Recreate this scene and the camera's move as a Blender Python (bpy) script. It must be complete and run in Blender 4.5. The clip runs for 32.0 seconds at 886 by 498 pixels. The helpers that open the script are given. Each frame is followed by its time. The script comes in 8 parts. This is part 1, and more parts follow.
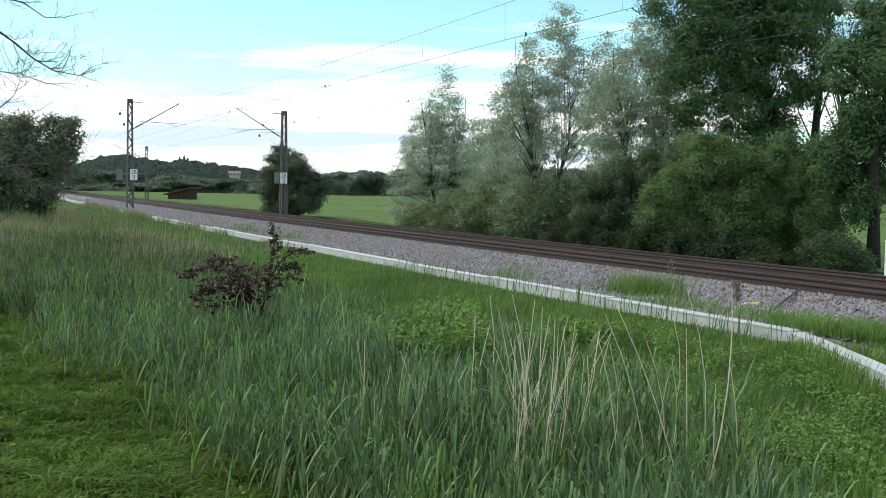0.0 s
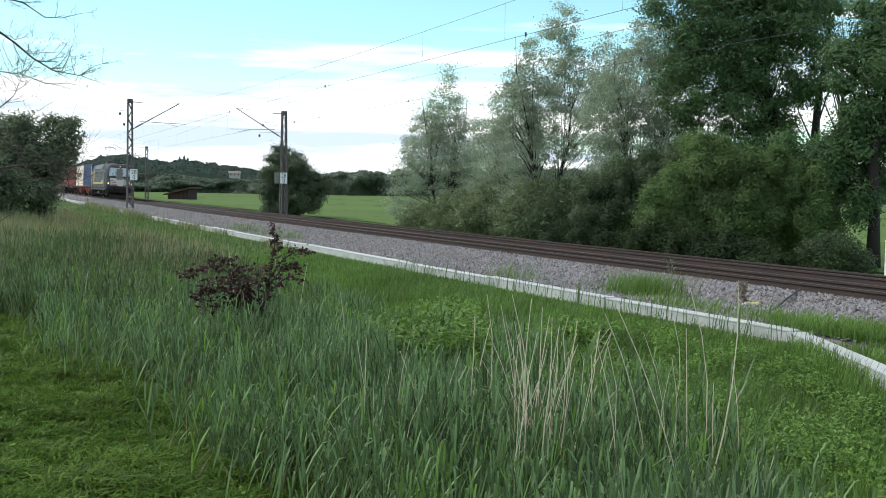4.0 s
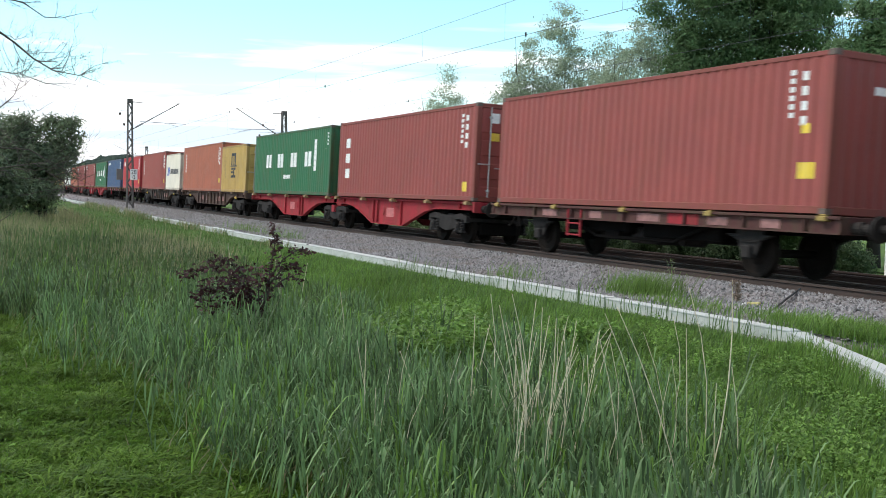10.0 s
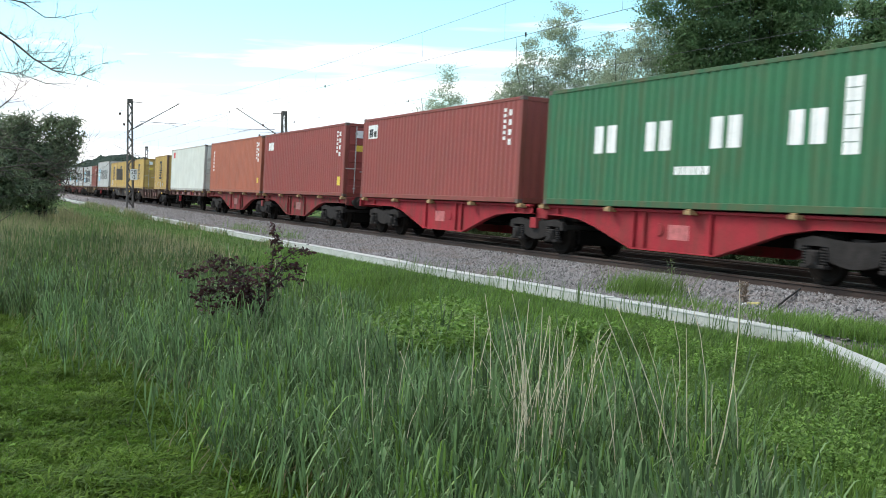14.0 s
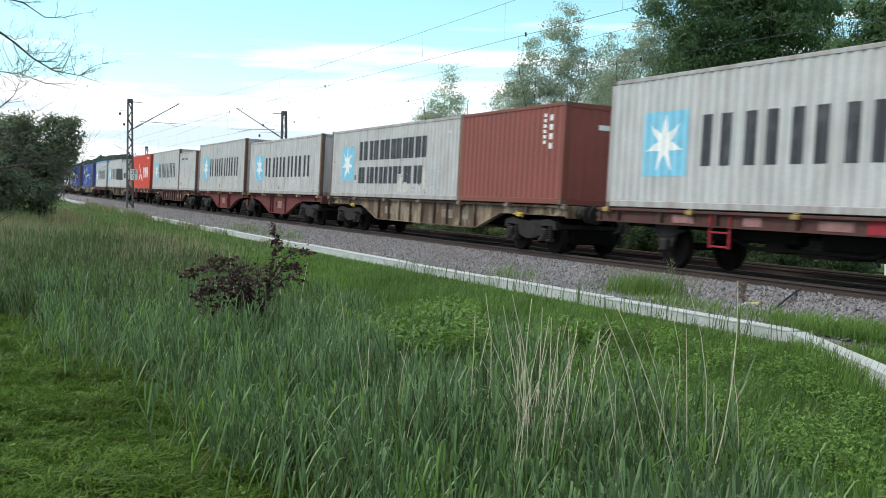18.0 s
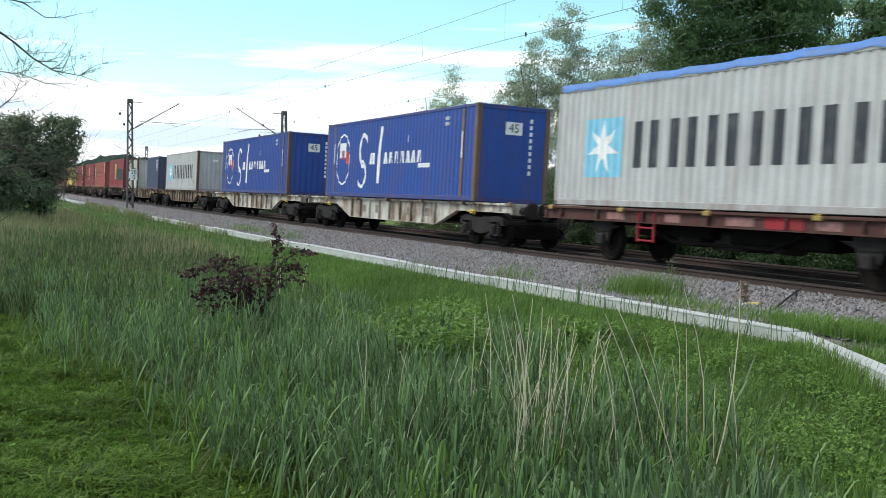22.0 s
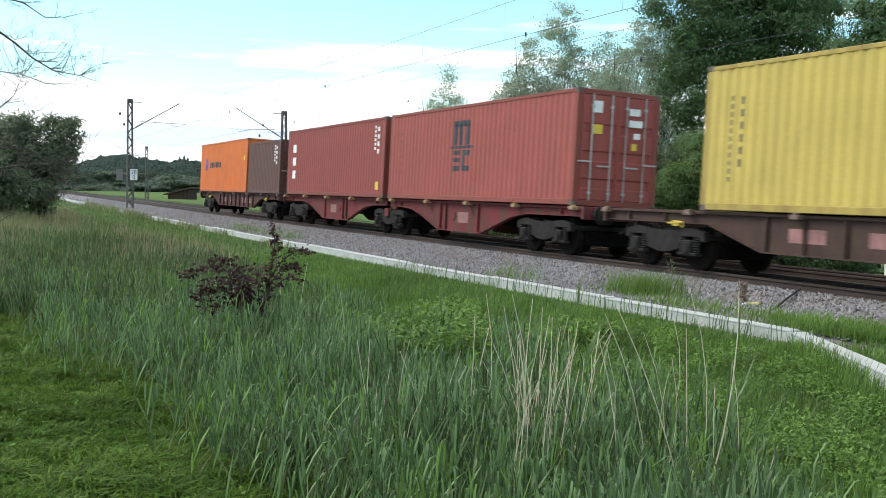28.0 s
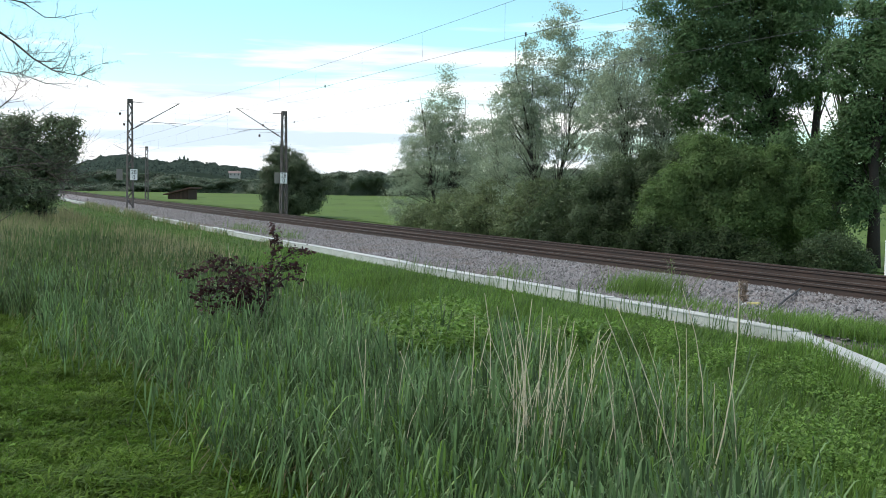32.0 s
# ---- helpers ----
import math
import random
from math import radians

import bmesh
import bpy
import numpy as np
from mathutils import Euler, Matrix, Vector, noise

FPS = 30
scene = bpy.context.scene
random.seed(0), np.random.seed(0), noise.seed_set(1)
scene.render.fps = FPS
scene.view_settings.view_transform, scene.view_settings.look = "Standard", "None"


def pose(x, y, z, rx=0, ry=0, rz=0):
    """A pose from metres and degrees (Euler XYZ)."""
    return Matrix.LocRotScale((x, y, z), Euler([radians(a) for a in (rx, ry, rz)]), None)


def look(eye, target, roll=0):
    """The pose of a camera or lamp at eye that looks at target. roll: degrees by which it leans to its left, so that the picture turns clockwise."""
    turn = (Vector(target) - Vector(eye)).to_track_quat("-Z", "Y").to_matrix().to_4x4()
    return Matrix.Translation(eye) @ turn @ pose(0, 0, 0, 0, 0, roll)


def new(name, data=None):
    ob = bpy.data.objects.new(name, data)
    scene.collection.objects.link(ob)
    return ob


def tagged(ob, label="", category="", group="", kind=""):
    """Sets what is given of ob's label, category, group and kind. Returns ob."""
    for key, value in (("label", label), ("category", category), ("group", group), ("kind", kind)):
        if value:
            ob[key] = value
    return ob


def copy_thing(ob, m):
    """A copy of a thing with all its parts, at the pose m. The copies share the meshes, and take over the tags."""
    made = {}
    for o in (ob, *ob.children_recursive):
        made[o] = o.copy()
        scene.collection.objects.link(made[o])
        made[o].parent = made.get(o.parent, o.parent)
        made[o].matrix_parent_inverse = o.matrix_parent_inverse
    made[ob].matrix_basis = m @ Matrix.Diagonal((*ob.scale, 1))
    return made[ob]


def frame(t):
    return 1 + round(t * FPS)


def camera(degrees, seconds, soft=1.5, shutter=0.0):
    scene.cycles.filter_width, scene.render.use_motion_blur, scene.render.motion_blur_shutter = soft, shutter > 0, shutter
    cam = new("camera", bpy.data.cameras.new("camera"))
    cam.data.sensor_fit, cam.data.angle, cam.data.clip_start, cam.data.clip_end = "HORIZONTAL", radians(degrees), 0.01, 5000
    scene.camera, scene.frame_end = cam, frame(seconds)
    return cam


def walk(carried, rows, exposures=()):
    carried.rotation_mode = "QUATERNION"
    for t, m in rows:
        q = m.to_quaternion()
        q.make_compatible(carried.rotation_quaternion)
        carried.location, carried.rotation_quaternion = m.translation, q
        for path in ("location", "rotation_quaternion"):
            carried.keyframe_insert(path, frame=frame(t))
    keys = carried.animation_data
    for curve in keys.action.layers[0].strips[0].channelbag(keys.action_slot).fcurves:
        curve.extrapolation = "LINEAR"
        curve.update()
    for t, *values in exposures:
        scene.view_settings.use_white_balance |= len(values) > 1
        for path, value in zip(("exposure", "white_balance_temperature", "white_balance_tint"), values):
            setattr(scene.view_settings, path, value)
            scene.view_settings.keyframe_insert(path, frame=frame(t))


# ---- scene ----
cam = camera(45.68, 32.0, soft=0.92, shutter=0.13)
EYE = (0.0, 0.0, 1.614)
VIEW = look(EYE, (0.0, 10.0, 1.614 - 10.0 * math.tan(radians(3.2015))), 1.007)
walk(cam, [(0.0, VIEW), (32.0, VIEW)],
     [(0.0, 0.43), (7.0, 0.42), (8.0, 0.47), (9.0, 0.48), (10.0, 0.59), (12.0, 0.58), (13.0, 0.60), (14.0, 0.65), (16.0, 0.53), (17.0, 0.46), (24.0, 0.46),
      (25.0, 0.54), (26.5, 0.60), (28.0, 0.65), (29.0, 0.60), (29.6, 0.46), (30.1, 0.39), (32.0, 0.40)])

# ---- world, sun ----
SUN_ELEV, SUN_AZ = 48.0, 285.0     # degrees; azimuth clockwise from +y
world = bpy.data.worlds.new("sky")
scene.world = world
world.use_nodes = True
wn, wl = world.node_tree.nodes, world.node_tree.links
wn.clear()


def wnode(kind, **kw):
    n = wn.new(kind)
    for k, v in kw.items():
        n.inputs[k].default_value = v
    return n


sky = wn.new("ShaderNodeTexSky")
sky.sky_type, sky.sun_disc = "NISHITA", False
sky.sun_elevation, sky.sun_rotation = radians(SUN_ELEV), radians(SUN_AZ)
sky.air_density, sky.dust_density, sky.ozone_density = 1.0, 0.15, 2.5
coord = wn.new("ShaderNodeTexCoord")
sep = wn.new("ShaderNodeSeparateXYZ")
wl.new(coord.outputs["Generated"], sep.inputs[0])
# clouds lie in long flat banks: the height is stretched before the noise is read
stretch = wn.new("ShaderNodeMapping")
stretch.inputs["Scale"].default_value = (1.5, 1.5, 15.0)
stretch.inputs["Location"].default_value = (0.35, 0.0, 0.62)
wl.new(coord.outputs["Generated"], stretch.inputs["Vector"])
puff = wnode("ShaderNodeTexNoise", Scale=1.5, Detail=8.0, Roughness=0.52, Distortion=0.3)
wl.new(stretch.outputs[0], puff.inputs["Vector"])
# how cloudy the sky is from the horizon (0) up to the zenith (1): thick low banks, a thin streak, open blue, then broken cloud
low = wn.new("ShaderNodeValToRGB")
ramp = low.color_ramp
ramp.elements[0].position, ramp.elements[0].color = 0.0, (0.40, 0.40, 0.40, 1)
ramp.elements[1].position, ramp.elements[1].color = 1.0, (0.08, 0.08, 0.08, 1)
for at_, v_ in ((0.06, 0.30), (0.078, 0.15), (0.093, 0.025), (0.106, 0.03), (0.123, 0.115), (0.137, 0.0), (0.20, 0.0), (0.40, 0.09)):
    e_ = ramp.elements.new(at_)
    e_.color = (v_, v_, v_, 1)
wl.new(sep.outputs["Z"], low.inputs["Fac"])
add = wn.new("ShaderNodeMath")
add.operation = "ADD"
wl.new(puff.outputs["Fac"], add.inputs[0])
# the thin streak lies over the open side, the rest of that height stays clearer
wide = wn.new("ShaderNodeValToRGB")
wide.color_ramp.elements[0].position, wide.color_ramp.elements[0].color = 0.08, (0.6, 0.6, 0.6, 1)
wide.color_ramp.elements[1].position, wide.color_ramp.elements[1].color = 1.0, (0.6, 0.6, 0.6, 1)
for at_, v_ in ((0.18, 1.3), (0.34, 1.55), (0.42, 1.45), (0.462, 1.15), (0.492, 0.2), (0.68, 0.2), (0.85, 0.6)):
    e_ = wide.color_ramp.elements.new(at_)
    e_.color = (v_, v_, v_, 1)
half = wnode("ShaderNodeMapRange", **{"From Min": -1.0, "From Max": 1.0})
wl.new(sep.outputs["X"], half.inputs["Value"])
wl.new(half.outputs[0], wide.inputs["Fac"])
span = wn.new("ShaderNodeMath")
span.operation = "MULTIPLY"
wl.new(low.outputs[0], span.inputs[0])
wl.new(wide.outputs[0], span.inputs[1])
wl.new(span.outputs[0], add.inputs[1])
cover = wnode("ShaderNodeMapRange", **{"From Min": 0.50, "From Max": 0.60})
wl.new(add.outputs[0], cover.inputs["Value"])
shade = wnode("ShaderNodeTexNoise", Scale=2.6, Detail=5.0, Roughness=0.55)
wl.new(stretch.outputs[0], shade.inputs["Vector"])
tone = wn.new("ShaderNodeValToRGB")
tone.color_ramp.elements[0].position, tone.color_ramp.elements[0].color = 0.40, (0.52, 0.62, 0.72, 1)
tone.color_ramp.elements[1].position, tone.color_ramp.elements[1].color = 0.57, (1.0, 1.0, 1.0, 1)
wl.new(shade.outputs["Fac"], tone.inputs["Fac"])
SKY_GAIN, CLOUD_GAIN = 0.15, 1.15
skyc = wnode("ShaderNodeBackground", Strength=SKY_GAIN)
tint = wn.new("ShaderNodeMix")
tint.data_type, tint.blend_type = "RGBA", "MULTIPLY"
tint.inputs["Factor"].default_value = 1.0
tint.inputs["B"].default_value = (0.90, 1.12, 1.0, 1)
wl.new(sky.outputs[0], tint.inputs["A"])
wl.new(tint.outputs["Result"], skyc.inputs["Color"])
cloudc = wnode("ShaderNodeBackground", Strength=CLOUD_GAIN)
wl.new(tone.outputs["Color"], cloudc.inputs["Color"])
mixw = wn.new("ShaderNodeMixShader")
wl.new(cover.outputs[0], mixw.inputs["Fac"])
wl.new(skyc.outputs[0], mixw.inputs[1])
wl.new(cloudc.outputs[0], mixw.inputs[2])
outw = wn.new("ShaderNodeOutputWorld")
wl.new(mixw.outputs[0], outw.inputs["Surface"])

sun_data = bpy.data.lights.new("sun", "SUN")
sun_data.energy, sun_data.angle, sun_data.color = 1.9, radians(18), (1.0, 0.95, 0.87)
sun = new("sun", sun_data)
az, el = radians(SUN_AZ), radians(SUN_ELEV)
sun.matrix_world = look((0, 0, 60), (-math.sin(az) * math.cos(el), -math.cos(az) * math.cos(el), 60 - math.sin(el)))

# ---- the line of the verge, by which duct, masts and plants are placed, and the track beside it ----
TH, CURVE, X0, Y0 = radians(25.449), 0.00044902, 8.49991, 18.0
CANT = -2.2935
SPEED, ACCEL = 27.92885, 0.0039


S_END = 80.0      # beyond this the line runs straight


def heading(s):
    return TH - CURVE * min(s, S_END)


def line_point(s, lat):
    """Ground position at s metres up the line (s grows with distance), lat metres to the near side of the near track."""
    t = heading(s)
    over = max(0.0, s - S_END)
    return (X0 - (math.cos(t) - math.cos(TH)) / CURVE - math.cos(t) * lat - math.sin(t) * over,
            Y0 - (math.sin(t) - math.sin(TH)) / CURVE - math.sin(t) * lat + math.cos(t) * over)


TRACK_TH, TRACK_CURVE, TRACK_X0, TRACK_END = radians(25.0698), 0.000337, 8.0578, 80.0


def track_heading(s):
    return TRACK_TH - TRACK_CURVE * np.minimum(s, TRACK_END)


def track_point(s, lat):
    """Ground position at s metres up the near track, lat metres to its near side (numpy arrays welcome)."""
    t = track_heading(s)
    over = np.maximum(0.0, s - TRACK_END)
    return (TRACK_X0 - (np.cos(t) - math.cos(TRACK_TH)) / TRACK_CURVE - np.cos(t) * lat - np.sin(t) * over,
            Y0 - (np.sin(t) - math.sin(TRACK_TH)) / TRACK_CURVE - np.sin(t) * lat + np.cos(t) * over)


def canted(lat, z):
    c = radians(CANT)
    return lat * math.cos(c) + z * math.sin(c), z * math.cos(c) - lat * math.sin(c)


def track_pose(s, cant=CANT):
    """Pose of a vehicle at s: x ahead (towards small s), y away from the near side, z up."""
    x, y = track_point(s, 0.0)
    t = track_heading(s)
    return Matrix.Translation((x, y, 0)) @ Matrix.Rotation(math.atan2(-math.cos(t), math.sin(t)), 4, "Z") @ Matrix.Rotation(radians(cant), 4, "X")


def lat_of(x, y):
    """Distance to the near side of the near track, and the s, of a ground position (numpy arrays welcome)."""
    cx, cy = X0 + math.cos(TH) / CURVE, Y0 + math.sin(TH) / CURVE
    r = np.hypot(x - cx, y - cy)
    t = np.arctan2(cy - y, cx - x)
    lat, s = r - 1 / CURVE, (TH - t) / CURVE
    te = TH - CURVE * S_END
    ex, ey = line_point(S_END, 0.0)
    far = s > S_END
    lat = np.where(far, -(x - ex) * math.cos(te) - (y - ey) * math.sin(te), lat)
    s = np.where(far, S_END - (x - ex) * math.sin(te) + (y - ey) * math.cos(te), s)
    return lat, s


# ---- materials ----
MATS = {}


def mat(name, color, rough=0.6, metal=0.0, var=0.25, scale=3.0, bump=0.0, bscale=40.0, dirt=None, dirt_amt=0.0, dirt_scale=(1, 1, 1),
        island=0.0, objvar=0.0, trans=0.0, gloss=0.5, fine=0.12, emit=0.0, dlo=0.50, dhi=0.72):
    """A node material: colour with grain at two scales, stains of another colour, relief, and change from piece to piece."""
    if name in MATS:
        return MATS[name]
    m = bpy.data.materials.new(name)
    m.use_nodes = True
    N, L = m.node_tree.nodes, m.node_tree.links
    b = N["Principled BSDF"]
    tc = N.new("ShaderNodeTexCoord")
    n1 = N.new("ShaderNodeTexNoise")
    n1.inputs["Scale"].default_value, n1.inputs["Detail"].default_value = scale, 6
    n2 = N.new("ShaderNodeTexNoise")
    n2.inputs["Scale"].default_value, n2.inputs["Detail"].default_value = bscale, 4
    L.new(tc.outputs["Object"], n1.inputs["Vector"])
    L.new(tc.outputs["Object"], n2.inputs["Vector"])

    def mrange(sock, lo, hi, f0=0.25, f1=0.75):
        r = N.new("ShaderNodeMapRange")
        r.inputs["From Min"].default_value, r.inputs["From Max"].default_value = f0, f1
        r.inputs["To Min"].default_value, r.inputs["To Max"].default_value = lo, hi
        L.new(sock, r.inputs["Value"])
        return r.outputs[0]

    def times(a, bsock):
        k = N.new("ShaderNodeMath")
        k.operation = "MULTIPLY"
        L.new(a, k.inputs[0])
        L.new(bsock, k.inputs[1])
        return k.outputs[0]
    f = times(mrange(n1.outputs["Fac"], 1 - var, 1 + var), mrange(n2.outputs["Fac"], 1 - fine, 1 + fine))
    if island:
        g = N.new("ShaderNodeNewGeometry")
        f = times(f, mrange(g.outputs["Random Per Island"], 1 - island, 1 + island, 0, 1))
    if objvar:
        o = N.new("ShaderNodeObjectInfo")
        f = times(f, mrange(o.outputs["Random"], 1 - objvar, 1 + objvar, 0, 1))
    mix = N.new("ShaderNodeMix")
    mix.data_type, mix.blend_type = "RGBA", "MULTIPLY"
    mix.inputs["Factor"].default_value = 1.0
    mix.inputs["A"].default_value = (*color, 1)
    L.new(f, mix.inputs["B"])
    col = mix.outputs["Result"]
    if dirt:
        mp = N.new("ShaderNodeMapping")
        mp.inputs["Scale"].default_value = dirt_scale
        n3 = N.new("ShaderNodeTexNoise")
        n3.inputs["Scale"].default_value, n3.inputs["Detail"].default_value, n3.inputs["Roughness"].default_value = 1.0, 9, 0.68
        L.new(tc.outputs["Object"], mp.inputs["Vector"])
        L.new(mp.outputs[0], n3.inputs["Vector"])
        fac = mrange(n3.outputs["Fac"], 0.0, dirt_amt, dlo, dhi)
        mx = N.new("ShaderNodeMix")
        mx.data_type = "RGBA"
        L.new(fac, mx.inputs["Factor"])
        L.new(col, mx.inputs["A"])
        mx.inputs["B"].default_value = (*dirt, 1)
        col = mx.outputs["Result"]
    L.new(col, b.inputs["Base Color"])
    b.inputs["Metallic"].default_value = metal
    L.new(mrange(n1.outputs["Fac"], max(0.05, rough - 0.1), min(1, rough + 0.1)), b.inputs["Roughness"])
    b.inputs["Specular IOR Level"].default_value = gloss
    if bump:
        bp = N.new("ShaderNodeBump")
        bp.inputs["Strength"].default_value, bp.inputs["Distance"].default_value = bump, 0.02
        L.new(n2.outputs["Fac"], bp.inputs["Height"])
        L.new(bp.outputs[0], b.inputs["Normal"])
    if emit:
        b.inputs["Emission Color"].default_value, b.inputs["Emission Strength"].default_value = (*color, 1), emit
    if trans:
        t = N.new("ShaderNodeBsdfTranslucent")
        L.new(col, t.inputs["Color"])
        ms = N.new("ShaderNodeMixShader")
        ms.inputs["Fac"].default_value = trans
        L.new(b.outputs[0], ms.inputs[1])
        L.new(t.outputs[0], ms.inputs[2])
        L.new(ms.outputs[0], N["Material Output"].inputs["Surface"])
    MATS[name] = m
    return m


# ---- mesh building ----
class Shape:
    """Collects vertices and faces for one mesh."""

    def __init__(self):
        self.v, self.f = [], []

    def add(self, vs, fs):
        k = len(self.v)
        self.v += [tuple(p) for p in vs]
        self.f += [tuple(i + k for i in q) for q in fs]
        return self

    def box(self, x0, x1, y0, y1, z0, z1, c=0.0, m=None):
        """A box, its edges chamfered by c."""
        if c <= 0:
            vs = [(x, y, z) for x in (x0, x1) for y in (y0, y1) for z in (z0, z1)]
            fs = [(0, 1, 3, 2), (4, 6, 7, 5), (0, 4, 5, 1), (2, 3, 7, 6), (0, 2, 6, 4), (1, 5, 7, 3)]
        else:
            c = min(c, 0.45 * (x1 - x0), 0.45 * (y1 - y0), 0.45 * (z1 - z0))
            vs, idx = [], {}
            for i, x in enumerate((x0, x1)):
                for j, y in enumerate((y0, y1)):
                    for k, z in enumerate((z0, z1)):
                        ix, iy, iz = (c if i == 0 else -c), (c if j == 0 else -c), (c if k == 0 else -c)
                        for a in range(3):
                            idx[i, j, k, a] = len(vs)
                            vs.append((x + (ix if a != 0 else 0), y + (iy if a != 1 else 0), z + (iz if a != 2 else 0)))
            fs = []
            for i in (0, 1):
                q = [idx[i, 0, 0, 0], idx[i, 1, 0, 0], idx[i, 1, 1, 0], idx[i, 0, 1, 0]]
                fs.append(q if i else q[::-1])
                q = [idx[0, i, 0, 1], idx[0, i, 1, 1], idx[1, i, 1, 1], idx[1, i, 0, 1]]
                fs.append(q if i else q[::-1])
                q = [idx[0, 0, i, 2], idx[1, 0, i, 2], idx[1, 1, i, 2], idx[0, 1, i, 2]]
                fs.append(q if i else q[::-1])
            for i in (0, 1):
                for j in (0, 1):
                    q = [idx[i, j, 0, 0], idx[i, j, 1, 0], idx[i, j, 1, 1], idx[i, j, 0, 1]]
                    fs.append(q if i == j else q[::-1])
                    q = [idx[i, 0, j, 0], idx[i, 0, j, 2], idx[i, 1, j, 2], idx[i, 1, j, 0]]
                    fs.append(q if i == j else q[::-1])
                    q = [idx[0, i, j, 1], idx[1, i, j, 1], idx[1, i, j, 2], idx[0, i, j, 2]]
                    fs.append(q if i == j else q[::-1])
                    for k in (0, 1):
                        q = [idx[i, j, k, a] for a in range(3)]
                        fs.append(q if (i + j + k) % 2 else q[::-1])
        if m is not None:
            vs = [m @ Vector(p) for p in vs]
        return self.add(vs, fs)

    def prism(self, pts, y0, y1, m=None):
        """A polygon in x-z pulled from y0 to y1."""
        n = len(pts)
        vs = [(x, y0, z) for x, z in pts] + [(x, y1, z) for x, z in pts]
        fs = [tuple(range(n)), tuple(range(2 * n - 1, n - 1, -1))] + [(i, i + n, (i + 1) % n + n, (i + 1) % n) for i in range(n)]
        if m is not None:
            vs = [m @ Vector(p) for p in vs]
        return self.add(vs, fs)

    def tube(self, pts, radii, n=8, cap=True):
        """A round bar through points."""
        pts = [Vector(p) for p in pts]
        if not hasattr(radii, "__len__"):
            radii = [radii] * len(pts)
        vs, fs = [], []
        up = Vector((0.13, 0.37, 0.92))
        for i, p in enumerate(pts):
            d = (pts[min(i + 1, len(pts) - 1)] - pts[max(i - 1, 0)]).normalized()
            if abs(d.dot(up)) > 0.97:
                up = Vector((0.95, 0.2, 0.1))
            a = d.cross(up).normalized()
            b = d.cross(a)
            for k in range(n):
                w = 2 * math.pi * k / n
                vs.append(p + radii[i] * (math.cos(w) * a + math.sin(w) * b))
        for i in range(len(pts) - 1):
            for k in range(n):
                fs.append((i * n + k, (i + 1) * n + k, (i + 1) * n + (k + 1) % n, i * n + (k + 1) % n))
        if cap:
            fs += [tuple(range(n)), tuple(range(len(vs) - 1, len(vs) - n - 1, -1))]
        return self.add(vs, fs)

    def lathe(self, prof, n=20, m=None):
        """(radius, y) pairs turned about the y axis."""
        vs = [(r * math.cos(2 * math.pi * k / n), y, r * math.sin(2 * math.pi * k / n)) for r, y in prof for k in range(n)]
        fs = [(i * n + k, i * n + (k + 1) % n, (i + 1) * n + (k + 1) % n, (i + 1) * n + k) for i in range(len(prof) - 1) for k in range(n)]
        fs += [tuple(range(n - 1, -1, -1)), tuple(range(len(vs) - n, len(vs)))]
        if m is not None:
            vs = [m @ Vector(p) for p in vs]
        return self.add(vs, fs)

    def mesh(self, name, material, smooth=False):
        me = bpy.data.meshes.new(name)
        me.from_pydata(self.v, [], self.f)
        if material:
            me.materials.append(material)
        if smooth:
            me.polygons.foreach_set("use_smooth", [True] * len(me.polygons))
        me.update()
        return me


def part(name, shape, material, parent, label="", smooth=False, at=None):
    me = shape.mesh(name, material, smooth) if isinstance(shape, Shape) else shape
    ob = new(name, me)
    ob.parent = parent
    if at is not None:
        ob.matrix_basis = at
    if label:
        ob["label"] = label
    return ob


def thing(name, label, category, group="", kind="", at=None, data=None):
    ob = new(name, data)
    if at is not None:
        ob.matrix_basis = at
    return tagged(ob, label, category, group, kind)


def quick_mesh(name, verts, faces_flat, sizes, material, smooth=False):
    """A large mesh straight from numpy arrays; sizes: corners of each face."""
    me = bpy.data.meshes.new(name)
    me.vertices.add(len(verts))
    me.vertices.foreach_set("co", np.asarray(verts, dtype=np.float32).ravel())
    sizes = np.asarray(sizes, dtype=np.int32)
    me.loops.add(len(faces_flat))
    me.loops.foreach_set("vertex_index", np.asarray(faces_flat, dtype=np.int32))
    me.polygons.add(len(sizes))
    me.polygons.foreach_set("loop_start", np.concatenate(([0], np.cumsum(sizes)[:-1])).astype(np.int32))
    if smooth:
        me.polygons.foreach_set("use_smooth", np.ones(len(sizes), dtype=bool))
    me.materials.append(material)
    me.update(calc_edges=True)
    me.validate()
    return me


def sweep(profile, s0, s1, step, tilt=True, closed=True, along=track_point):
    """A profile of (lat, z) drawn along the track from s0 to s1."""
    n = len(profile)
    sh = Shape()
    ss = [s0 + (s1 - s0) * i / max(1, round((s1 - s0) / step)) for i in range(max(1, round((s1 - s0) / step)) + 1)]
    for s in ss:
        for lat, z in profile:
            if tilt:
                lat, z = canted(lat, z)
            sh.v.append((*along(s, lat), z))
    for i in range(len(ss) - 1):
        for k in range(n if closed else n - 1):
            sh.f.append((i * n + k, i * n + (k + 1) % n, (i + 1) * n + (k + 1) % n, (i + 1) * n + k))
    if closed:
        sh.f += [tuple(range(n - 1, -1, -1)), tuple(range(len(sh.v) - n, len(sh.v)))]
    return sh


# ---- ground ----
rng = np.random.default_rng(7)


def ease(x, a, b):
    t = np.clip((x - a) / (b - a), 0, 1)
    return t * t * (3 - 2 * t)


